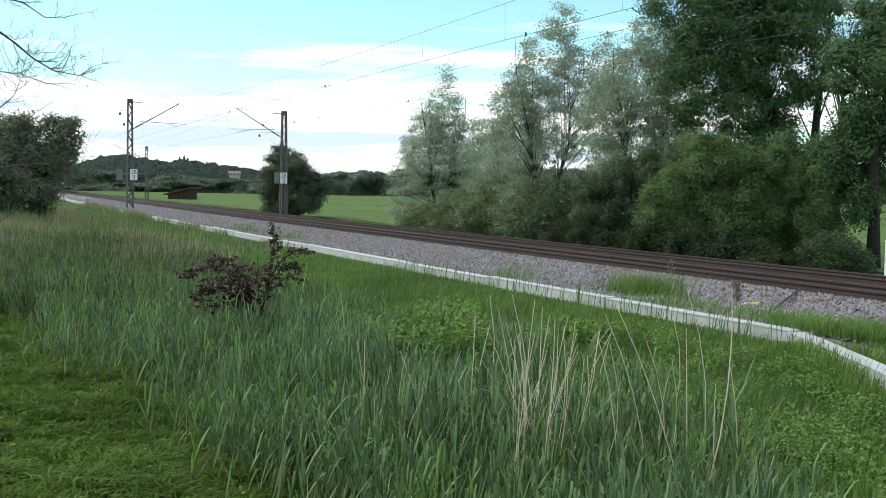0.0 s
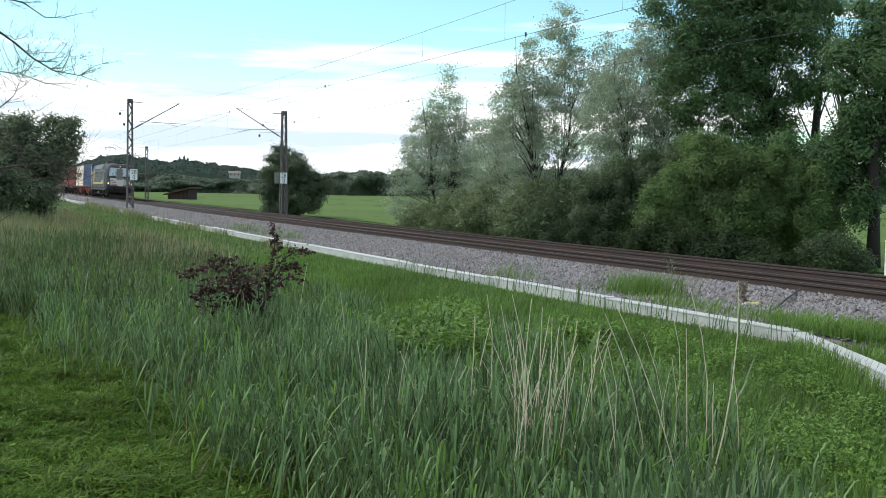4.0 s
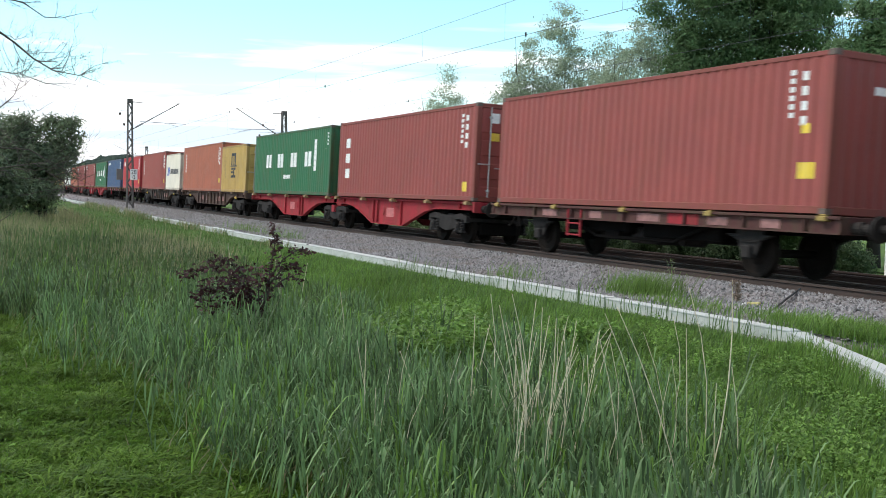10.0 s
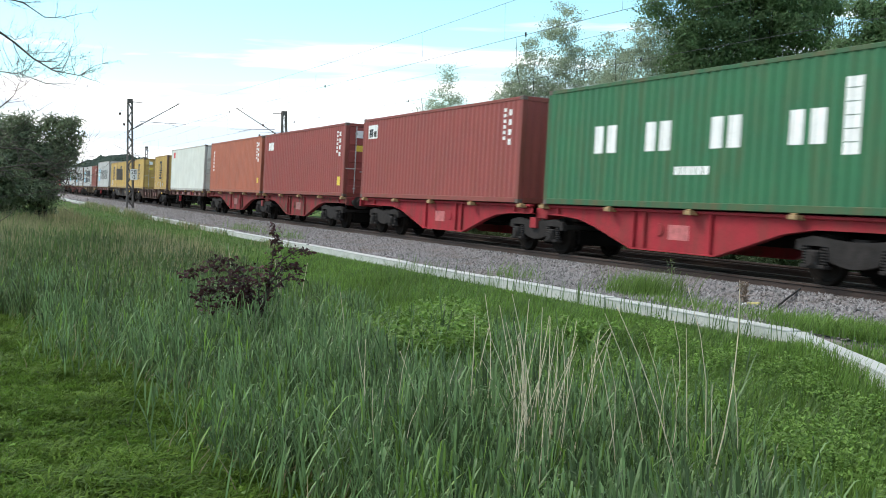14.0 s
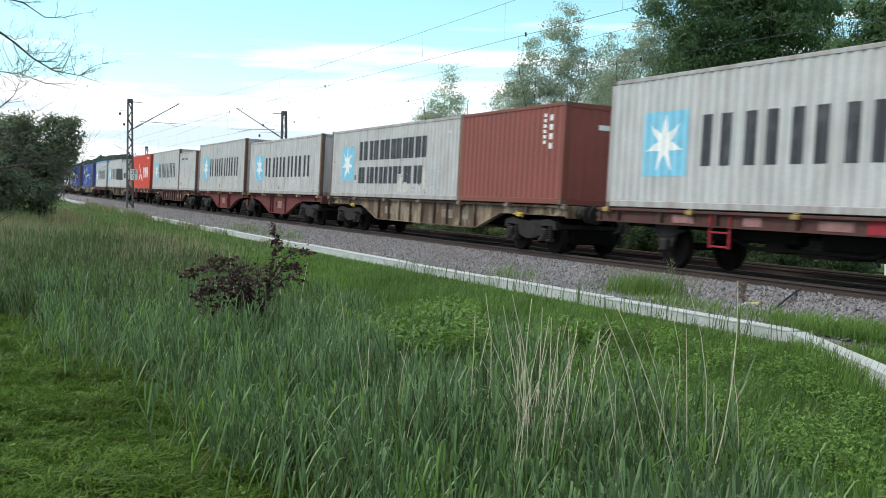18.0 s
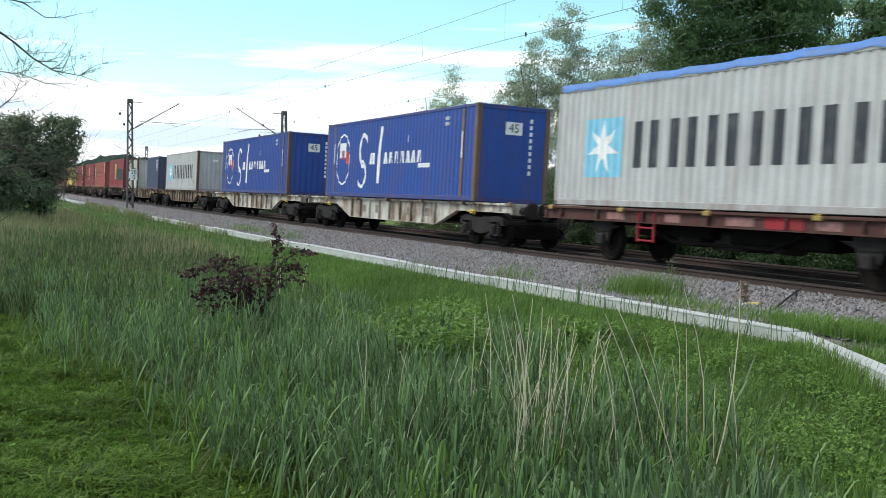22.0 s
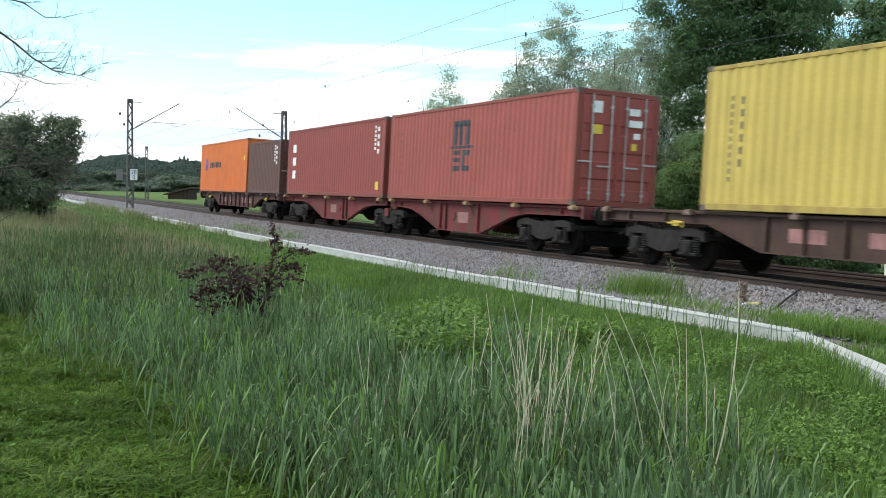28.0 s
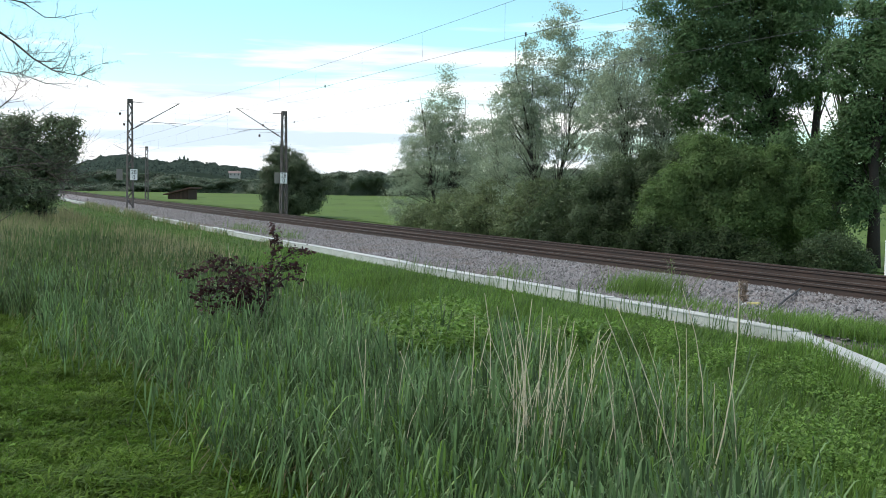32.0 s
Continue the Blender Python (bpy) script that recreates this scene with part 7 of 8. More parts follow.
def bough(pts, r0, n_side, seed, side_len):
    r = np.random.default_rng(seed)
    first = Vector(pts[0])
    main = [Vector((trunk_foot.x + 0.05, trunk_foot.y, first.z - 0.15))] + [Vector(p) for p in pts]
    ob = part("bough", Shape().tube(main, [r0 * (1 - 0.85 * i / (len(main) - 1)) for i in range(len(main))], 7), m_twig, bare, smooth=True)

    def grow(tw, origin, direction, length, rad, depth):
        q, d = [origin], direction.normalized()
        for i in range(4):
            d = (d + Vector(r.normal(size=3) * 0.22) + Vector((0.03, 0, 0.10))).normalized()
            q.append(q[-1] + d * length / 4)
        tw.tube(q, [rad * (1 - 0.2 * i) for i in range(5)], 4, False)
        if depth > 0:
            for _ in range(4):
                i = int(r.integers(1, 5))
                grow(tw, q[i], (d + Vector(r.normal(size=3) * 0.75)).normalized(), length * r.uniform(0.35, 0.6), rad * 0.5, depth - 1)
    for k in range(n_side):
        tw = Shape()
        u = 1 + r.uniform(0.15, 0.98) * (len(main) - 2)
        i = min(len(main) - 2, int(u))
        o = main[i].lerp(main[i + 1], u - i)
        d = (main[i + 1] - main[i]).normalized() + Vector(r.normal(size=3) * 0.7)
        grow(tw, o, d, side_len * r.uniform(0.5, 1.1), r0 * 0.30, 2)
        part("twig", tw, m_twig, ob)


bough([(-4.60, 9.11, 3.35), (-3.97, 9.20, 3.23), (-3.71, 9.30, 3.19), (-3.56, 9.40, 3.08), (-3.44, 9.50, 3.09), (-3.31, 9.60, 3.15)], 0.010, 10, 71, 0.26)
bough([(-4.55, 9.10, 3.11), (-3.91, 9.19, 2.94), (-3.78, 9.28, 2.84), (-3.61, 9.27, 2.70), (-3.47, 9.37, 2.61), (-3.28, 9.47, 2.58), (-3.16, 9.57, 2.66)], 0.014, 18, 72, 0.34)
bough([(-4.70, 9.48, 2.73), (-4.08, 9.57, 2.62), (-3.82, 9.57, 2.59), (-3.63, 9.67, 2.51)], 0.009, 20, 73, 0.46)
bough([(-4.48, 9.23, 1.96), (-3.95, 9.25, 2.22), (-3.82, 9.36, 2.38), (-3.71, 9.37, 2.63)], 0.010, 18, 74, 0.44)
bough([(-4.28, 8.54, 2.12), (-3.73, 8.63, 1.90), (-3.44, 8.73, 1.89), (-3.17, 8.82, 1.73), (-3.12, 8.81, 1.52)], 0.011, 16, 75, 0.50)
bough([(-4.12, 8.21, 1.57), (-3.55, 8.32, 1.72), (-3.32, 8.52, 1.77), (-3.12, 8.61, 1.64)], 0.010, 16, 76, 0.45)
bough([(-3.45, 7.59, 1.21), (-3.25, 7.70, 1.33), (-3.20, 7.70, 1.36), (-3.15, 7.70, 1.40)], 0.006, 2, 77, 0.10)

# the purple-leaved shrub: two arching shoots with broad dark leaves
rp = np.random.default_rng(81)
sx, sy = -2.68, 13.4
shrub = thing("purple_shrub", "small purple-leaved shrub standing in the long grass", "shrub", at=Matrix.Translation((sx, sy, float(ground_z(sx, sy)))))
SHOOTS = [(((0.30, 0, 0.3), (0.42, 0, 0.55), (0.44, 0, 0.90), (0.50, 0, 1.22), (0.47, 0, 1.46)), 190, 0.040), (((0.42, 0, 0.75), (0.60, 0.05, 1.02), (0.78, 0.05, 1.14), (0.97, 0.05, 1.10)), 95, 0.035),
          (((0.40, 0, 0.65), (0.58, 0, 0.88), (0.74, -0.05, 0.95), (0.88, -0.05, 0.90)), 75, 0.035), (((0.38, 0, 0.55), (0.58, 0.1, 0.74), (0.70, 0.1, 0.80), (0.82, 0.1, 0.74)), 60, 0.035),
          (((0.28, 0, 0.3), (0.10, 0, 0.72), (-0.25, 0, 0.92), (-0.56, 0, 0.86), (-0.78, 0, 0.80)), 210, 0.050), (((0.26, 0, 0.3), (0.02, -0.05, 0.55), (-0.28, -0.1, 0.66), (-0.55, -0.1, 0.52)), 210, 0.055),
          (((0.28, 0, 0.3), (0.12, 0.1, 0.75), (-0.10, 0.1, 0.98), (-0.42, 0.1, 1.00)), 150, 0.045), (((0.30, 0, 0.3), (0.30, 0, 0.65), (0.26, -0.05, 0.92)), 120, 0.060), (((0.30, 0, 0.2), (0.20, -0.1, 0.5), (-0.05, -0.15, 0.72)), 150, 0.070)]
cent = []
for q, count, loose in SHOOTS:
    q = [Vector((0.26, 0, 0.0))] + [Vector((p[0] * (0.88 if p[0] < 0 else 1.0) + 0.03, p[1], p[2] + 0.31)) for p in q]
    part("shoot", Shape().tube(q, [0.016 - 0.012 * i / (len(q) - 1) for i in range(len(q))], 6), m_twig, shrub)
    for k in range(count):
        u = 1.0 + (len(q) - 2.001) * rp.random() ** 0.8
        i = int(u)
        cent.append(np.array(q[i].lerp(q[i + 1], u - i)) + rp.normal(size=3) * loose)
for k in range(420):
    cent.append(np.array([rp.uniform(-0.42, 0.22), rp.normal() * 0.12, rp.uniform(0.62, 1.08)]))
SWAY.append((shrub, 0.6))
part("foliage", leaves("foliage", np.array(cent), 0.062, m_purple, 0.70, 0.7, rp, np.tile(np.array([[0.05, -0.25, 1.0]]), (len(cent), 1))), None, shrub, "dark purple broad leaves")


# ---- grasses ----
def blades(name, x, y, h, width, material, label, lean=0.25, bend=0.35, seed=0, category="grass", wind=(0.35, 0.1), land=None):
    """Blades of grass, each tapering and bent, rooted in the ground."""
    r = np.random.default_rng(seed + 100)
    n = len(x)
    z = (land or ground_z)(x, y)
    a = r.uniform(0, 6.283, n)
    dirx, diry = np.cos(a) * lean * r.random(n) + wind[0] * lean, np.sin(a) * lean * r.random(n) + wind[1] * lean
    wa = r.uniform(0, 6.283, n)
    wx, wy = np.cos(wa) * width * 0.5, np.sin(wa) * width * 0.5
    bd = bend * r.uniform(0.2, 1.3, n)
    lv = []
    for u, k in ((0, 0.9), (0.5, 1.0)):
        ox, oy = dirx * h * u + bd * dirx * h * u * u * 2, diry * h * u + bd * diry * h * u * u * 2
        oz = h * u * (1 - 0.15 * bd * u)
        lv += [np.stack([x + ox - wx * k, y + oy - wy * k, z + oz], -1), np.stack([x + ox + wx * k, y + oy + wy * k, z + oz], -1)]
    lv.append(np.stack([x + dirx * h + 2 * bd * dirx * h, y + diry * h + 2 * bd * diry * h, z + h * (1 - 0.35 * bd)], -1))
    v = np.stack(lv, 1).reshape(-1, 3)
    base = np.arange(n)[:, None] * 5
    f = np.concatenate([base + np.array([0, 1, 3, 2]), base + np.array([2, 3, 4])], 1).ravel()
    ob = new(name, quick_mesh(name, v, f, np.tile([4, 3], n), material))
    return tagged(ob, label, category, kind="stuff")


def region(n, x0, x1, y0, y1, test, seed, near=1.0):
    """Random ground positions, denser towards the camera, where test(x, y, lat) holds."""
    r = np.random.default_rng(seed)
    k = max(int(n * 1.2), 30000)
    out = np.zeros((0, 2))
    while len(out) < n:
        y = y0 + (y1 - y0) * r.random(k) ** near
        hw = np.maximum(1.6, y * 0.47)
        x = np.clip(r.uniform(-1, 1, k), -1, 1) * hw
        ok = (x > x0) & (x < x1) & test(x, y, lat_of(x, y)[0])
        if not ok.any():
            break
        out = np.concatenate([out, np.stack([x[ok], y[ok]], -1)])
    return out[:n, 0], out[:n, 1]


def wob(x, y, k=1.0):
    return 0.45 * np.sin(1.7 * x * k + 0.6 * y) + 0.35 * np.sin(1.1 * y * k - 0.9 * x + 1.0)


def path_edge(y):
    return -0.75 - 0.53 * (y - 6.4)


def reed_right(y):
    return np.interp(y, [4, 6.8, 7.6, 9.0, 9.8, 11.9, 13.6, 16.0, 19.0, 24], [2.2, 2.1, 1.65, 1.35, 1.0, 0.95, 0.7, -0.6, -2.1, -5.0])


def clearing(x, y):
    """A gap in the reeds where nettles and short grass grow."""
    k = x / np.maximum(y, 0.1) + 0.012 * wob(x * 2, y * 2)
    return (y > 10.4 + 0.5 * wob(x * 2, y)) & (k > -0.074) & (k < 0.048)


def in_path(x, y, lat):
    return x < path_edge(y) + 0.55 + 0.5 * wob(x, y)


def in_fresh(x, y, lat):
    return (lat > 5.2) & ((x > reed_right(y) - 0.4 + 0.35 * wob(y, x)) | clearing(x, y)) & (x > path_edge(y) - 4)


def soft_reeds(x, y, lat):
    r = np.random.default_rng(int(1000 * abs(float(x[0])) + 7))
    e = r.normal(size=len(x)) * 0.35
    return (x > path_edge(y) + 0.7 * wob(x, y) + e) & (x < reed_right(y) + 0.5 * wob(y, x) + e) & (lat > 5.8) & (~clearing(x, y) | (r.random(len(x)) < 0.06)) & (wob(x * 2.3, y * 1.9) + r.normal(size=len(x)) * 0.35 > -0.62)


def shoots(name, x, y, h, width, material, label, seed, per=6, tilt=(0.10, 0.55)):
    """Reed shoots: an upright stem with long blades leaving it on alternate sides, bowed over towards their tips."""
    r = np.random.default_rng(seed)
    n = len(x)
    z = ground_z(x, y)
    lx, ly = r.normal(size=n) * 0.15 + 0.09, r.normal(size=n) * 0.12
    who = np.repeat(np.arange(n), per)
    k = np.tile(np.arange(per), n)
    u = (k + r.uniform(0.1, 0.9, len(who))) / per
    up = np.where(k == per - 1, 0.82, 0.10 + 0.72 * u)
    hh = h[who]
    ox, oy, oz = x[who] + lx[who] * hh * up, y[who] + ly[who] * hh * up, z[who] + hh * up
    turn = r.uniform(0, 6.283, n)[who] + math.pi * k + r.normal(size=len(who)) * 0.5
    ln = hh * r.uniform(0.34, 0.58, len(who)) * np.where(k == per - 1, 0.6, 1.0)
    ti = np.where(k == per - 1, 0.12, r.uniform(*tilt, len(who)))
    dx, dy = np.cos(turn), np.sin(turn)
    wx, wy = -dy * width * 0.5, dx * width * 0.5
    bow = r.uniform(0.1, 0.9, len(who))
    lv = []
    for q, kw in ((0.0, 0.5), (0.35, 1.0), (0.7, 0.75)):
        out = ln * q * np.sin(ti) * (1 + bow * q * 0.8)
        hi = ln * q * np.cos(ti) * (1 - 0.35 * bow * q * q)
        lv += [np.stack([ox + dx * out - wx * kw, oy + dy * out - wy * kw, oz + hi], -1), np.stack([ox + dx * out + wx * kw, oy + dy * out + wy * kw, oz + hi + 0.12 * width], -1)]
    out, hi = ln * np.sin(ti) * (1 + bow * 0.8), ln * np.cos(ti) * (1 - 0.55 * bow)
    lv.append(np.stack([ox + dx * out, oy + dy * out, oz + hi], -1))
    v = np.stack(lv, 1).reshape(-1, 3)
    base = np.arange(len(who))[:, None] * 7
    f = np.concatenate([base + np.array([0, 1, 3, 2]), base + np.array([2, 3, 5, 4]), base + np.array([4, 5, 6])], 1).ravel()
    # the stems
    w2 = 0.0035
    sv = np.stack([np.stack([x - w2, y, z], -1), np.stack([x + w2, y, z], -1), np.stack([x + lx * h * 0.85 + w2 * 0.5, y + ly * h * 0.85, z + h * 0.85], -1), np.stack([x + lx * h * 0.85 - w2 * 0.5, y + ly * h * 0.85, z + h * 0.85], -1)], 1).reshape(-1, 3)
    sf = (np.arange(n)[:, None] * 4 + np.arange(4)[None] + len(v)).ravel()
    ob = new(name, quick_mesh(name, np.concatenate([v, sv]), np.concatenate([f, sf]), np.concatenate([np.tile([4, 4, 3], len(who)), np.full(n, 4)]), material))
    return tagged(ob, label, "reeds", kind="stuff")


x, y = region(7000, -9, 3.2, 4.4, 20, soft_reeds, 1, 0.95)
rb = np.random.default_rng(2)
lush = np.clip(0.9 + 0.35 * wob(x * 1.4, y * 1.7), 0.55, 1.3)
shoots("reed_grass", x, y, (0.50 + 0.42 * rb.random(len(x))) * lush * np.interp(y, [4, 9, 14, 20], [0.95, 1.0, 0.9, 0.6]), 0.0155, m_reed, "dense blue-green reeds with long narrow blades", 1)
x, y = region(1500, -9, 3.2, 4.4, 20, soft_reeds, 31, 0.95)
shoots("reed_grass", x, y, 0.35 + 0.45 * rb.random(len(x)), 0.015, m_fresh, "brighter green reed shoots", 31, 5, (0.1, 0.6))
x, y = region(16000, -9, 3.2, 4.4, 20, soft_reeds, 32, 0.95)
blades("reed_grass", x, y, (0.25 + 0.45 * rb.random(len(x)) ** 1.3), 0.014, m_reed, "fine blades filling the reed bed", 0.45, 0.45, 1, wind=(0.35, 0.0))
x, y = region(9000, -9, 3.2, 4.4, 20, soft_reeds, 3, 0.95)
blades("reed_undergrowth", x, y, np.random.default_rng(4).uniform(0.12, 0.42, len(x)), 0.011, m_oldstraw, "old straw-coloured blades low among the reeds", 0.6, 0.6, 2)
x, y = region(620, -9, 6, 8, 26, lambda x, y, lat: (lat > 5.14) & (lat < 5.6), 33, 1.0)
blades("duct_grass", x, y, np.random.default_rng(34).uniform(0.22, 0.60, len(x)) * (np.random.default_rng(35).random(len(x)) < 0.5), 0.012, m_verge, "single tall grass stems before the duct", 0.18, 0.3, 33)
x, y = region(80000, -16, 9, 5.5, 34, in_fresh, 5, 0.95)
la = lat_of(x, y)[0]
blades("fresh_grass", x, y, np.random.default_rng(6).uniform(0.08, 0.26, len(x)) * np.interp(la, [5.0, 5.5, 6.6, 8.0], [0.22, 0.5, 0.85, 1.25]), 0.011, m_fresh, "bright green fresh grass along the duct", 0.30, 0.4, 3)
x, y = region(6500, -12, 7, 8, 28, lambda x, y, lat: in_fresh(x, y, lat) & (wob(x * 1.3, y * 1.1) > -0.2), 36, 1.0)
la = lat_of(x, y)[0]
blades("fresh_grass", x, y, np.random.default_rng(37).uniform(0.18, 0.48, len(x)) * np.interp(la, [5.0, 6.0, 8.0], [0.4, 0.8, 1.0]), 0.009, m_verge, "taller loose grass standing in the fresh green", 0.5, 0.5, 38)
x, y = region(30000, -34, 2, 26, 90, lambda x, y, lat: (lat > 5.15), 7, 1.1)
la = lat_of(x, y)[0]
blades("verge_grass", x, y, np.random.default_rng(8).uniform(0.3, 0.8, len(x)) * np.interp(la, [5, 7.5, 9.5, 12], [0.10, 0.28, 0.7, 1.0]), 0.022, m_verge, "long mixed grass of the verge", 0.25, 0.4, 4)
x, y = region(4500, -16, -2, 15, 36, lambda x, y, lat: (lat > 9.3 + 0.6 * wob(x, y)) & (x < reed_right(y) + 0.5), 15, 1.0)
shoots("reed_grass", x, y, np.random.default_rng(16).uniform(0.38, 0.72, len(x)), 0.022, m_backreed, "mixed green reeds further back", 12, 6)
x, y = region(7000, -34, -5, 26, 75, lambda x, y, lat: (lat > 8.6) & (wob(x * .6, y * .5) > -0.15), 9, 1.0)
blades("straw_grass", x, y, np.random.default_rng(10).uniform(0.5, 1.05, len(x)), 0.016, m_straw, "tall straw-coloured grass heads in the verge", 0.16, 0.3, 5)
x, y = region(2200, -16, -3, 17, 30, lambda x, y, lat: (lat > 8.8) & (wob(x * .9, y * .8) > -0.25), 14, 1.0)
blades("straw_grass", x, y, np.random.default_rng(13).uniform(0.4, 0.85, len(x)), 0.010, m_straw, "thin pale grass heads among the reeds", 0.2, 0.35, 8)
x, y = region(56000, -9, 0, 3.6, 19, in_path, 11, 0.8)
mound = np.clip(0.75 + 0.55 * np.sin(7.3 * x + 2.1 * np.sin(3.1 * y)) * np.sin(6.1 * y + 1.7 * np.sin(4.3 * x)) + 0.35 * wob(x * 2, y * 2), 0.2, 1.7)
blades("path_grass", x, y, np.random.default_rng(12).uniform(0.05, 0.17, len(x)) * mound, 0.012, m_herb, "short matted grass on the mown path", 0.65, 0.8, 6, wind=(0.5, -0.3))
# grass that leans over the far run of the duct, in loose drifts
rf2 = np.random.default_rng(17)
fs = 20 + 68 * rf2.random(5200) ** 1.1
fl = 5.16 + np.abs(rf2.normal(size=5200)) * 0.42
ok_ = (np.sin(fs * 0.9) + np.sin(fs * 0.37 + 1.0) + rf2.normal(size=5200) * 0.5 > np.interp(fs, [20, 34, 50, 80], [0.9, 0.2, -0.5, -1.2]))
fx_, fy_ = np.array([line_point(a, b) for a, b in zip(fs[ok_], fl[ok_])]).T
fh = rf2.uniform(0.16, 0.48, len(fx_)) * np.interp(fs[ok_], [20, 40, 60], [0.6, 0.9, 1.25])
half_ = len(fx_) // 2
blades("duct_grass", fx_[:half_], fy_[:half_], fh[:half_], 0.020, m_verge, "loose grass drifting over the far duct", 0.3, 0.4, 18)
blades("straw_grass", fx_[half_:], fy_[half_:], fh[half_:] * 1.15, 0.016, m_straw, "pale grass heads before the far duct", 0.2, 0.3, 19)
# the same grass goes on beside and behind the camera
rw = np.random.default_rng(96)
gx_, gy_ = rw.uniform(-16, 13, 26000), rw.uniform(-9, 24, 26000)
la = lat_of(gx_, gy_)[0]
ok_ = (la > 5.4) & (np.abs(gx_) > np.maximum(1.5, gy_ * 0.46)) & (gx_ ** 2 + gy_ ** 2 > 0.8)
gx_, gy_ = gx_[ok_], gy_[ok_]
blades("verge_grass", gx_, gy_, rw.uniform(0.10, 0.38, len(gx_)), 0.016, m_verge, "long mixed grass round the standpoint", 0.35, 0.5, 97)
gx_, gy_ = rw.uniform(-9, 8, 42000), rw.uniform(-7, 16, 42000)
ok_ = (lat_of(gx_, gy_)[0] > 5.6) & ((gy_ < 3.7) | (np.abs(gx_) > gy_ * 0.465))
blades("path_grass", gx_[ok_], gy_[ok_], rw.uniform(0.04, 0.14, int(ok_.sum())), 0.012, m_herb, "short matted grass round the standpoint", 0.65, 0.8, 99, wind=(0.5, -0.3))
gx_, gy_ = rw.uniform(-14, 5, 2600), rw.uniform(-2, 20, 2600)
ok_ = (lat_of(gx_, gy_)[0] > 6.0) & (np.abs(gx_) > np.maximum(1.8, gy_ * 0.46)) & ((gx_ > 0) | (gy_ > 12))
shoots("reed_grass", gx_[ok_], gy_[ok_], rw.uniform(0.4, 0.8, int(ok_.sum())), 0.016, m_reed, "blue-green reeds at the sides of the bed", 98)
def bed_height(x, y):
    lat, s = lat_of(np.asarray(x), np.asarray(y))
    return canted_np(lat, bed_z(lat))[1]


def over_bed(x, y):
    """The sloping edge of the bed where it rises above the land beside it, else the land."""
    lat = lat_of(x, y)[0]
    edge = canted_np(lat, np.interp(lat - 0.33, [2.35, 4.42, 4.86, 5.2], [-0.31, -0.388, -0.66, -2.0]))[1]
    return np.maximum(edge, ground_z(x, y))


# tall grass along the bent end of the duct, before and behind it
rk = np.random.default_rng(92)
for n_, d0_, d1_, h0_, h1_ in ((1500, 0.16, 0.60, 0.26, 0.46), (5600, -2.1, -0.14, 0.12, 0.36)):
    uu, dd_ = rk.uniform(0.5, 4.6, n_), rk.uniform(d0_, d1_, n_)
    sx_ = -1 if (-DUCT_BEND.x * -DUCT_RUN.y - DUCT_BEND.y * DUCT_RUN.x) < 0 else 1
    gx_, gy_ = DUCT_BEND.x + DUCT_RUN.x * uu - DUCT_RUN.y * dd_ * sx_, DUCT_BEND.y + DUCT_RUN.y * uu + DUCT_RUN.x * dd_ * sx_
    blades("duct_grass", gx_, gy_, rk.uniform(h0_, h1_, n_) * np.interp(uu, [0.5, 1.6], [0.35, 1.0]), 0.011, m_fresh, "green grass growing along the end of the duct", 0.3, 0.4, 93, land=over_bed)
# tufts on the ballast by the duct
tuft_s, tuft_l = [], []
rt = np.random.default_rng(90)
for c_s, c_l, n, w in ((2.9, 3.85, 1300, 0.42), (0.9, 4.5, 420, 0.7), (-1.9, 4.45, 1300, 0.9), (6.5, 4.6, 120, 0.4), (-4.2, 4.35, 3000, 1.1), (-2.3, 4.62, 900, 0.4), (-3.2, 4.7, 900, 0.5), (-2.9, 3.9, 500, 0.5), (30, 4.4, 250, 1.5), (24, 4.5, 200, 1.2)):
    tuft_s.append(c_s + rt.normal(size=n) * w)
    tuft_l.append(c_l + rt.normal(size=n) * 0.28 * (1 if n > 600 else 0.8))
ts, tl = np.concatenate(tuft_s), np.clip(np.concatenate(tuft_l), 2.6, 4.85)
tx, ty = track_point(ts, tl - 0.33)
blades("ballast_grass", tx, ty, rt.uniform(0.10, 0.52, len(tx)) * np.where(ts > 1.8, 1.0, 0.55), 0.010, m_fresh, "grass tufts growing through the ballast", 0.45, 0.5, 7, land=bed_height)


# broad-leaved weeds and the herbs of the path
def herbs(name, x, y, h, leaf, material, label, per, seed, aspect=0.55, spread=0.07):
    r = np.random.default_rng(seed)
    z = ground_z(x, y)
    who = np.repeat(np.arange(len(x)), per)
    p = np.stack([x[who] + r.normal(size=len(who)) * spread, y[who] + r.normal(size=len(who)) * spread, z[who] + h[who] * r.uniform(0.25, 1.0, len(who))], -1)
    return tagged(new(name, leaves(name, p, leaf, material, aspect, 0.15, r)), label, "weeds", kind="stuff")


def weed_plants(name, x, y, h, leaf, material, label, seed, tiers=5, per=4):
    """Upright leafy weeds: whorls of leaves held out level round a stem, larger below."""
    r = np.random.default_rng(seed)
    z = ground_z(x, y)
    m = tiers * per
    who = np.repeat(np.arange(len(x)), m)
    tier = np.tile(np.repeat(np.arange(tiers), per), len(x))
    u = (tier + r.uniform(0.3, 1.0, len(who))) / tiers
    a = r.uniform(0, 6.283, len(who))
    reach = leaf * (0.5 + 1.1 * (1 - u)) * r.uniform(0.5, 1.2, len(who))
    p = np.stack([x[who] + np.cos(a) * reach, y[who] + np.sin(a) * reach, z[who] + h[who] * u], -1)
    face = np.stack([np.cos(a) * 0.45, np.sin(a) * 0.45, np.full(len(who), 1.0)], -1)
    return tagged(new(name, leaves(name, p, leaf, material, 0.58, 0.1, r, face)), label, "weeds", kind="stuff")


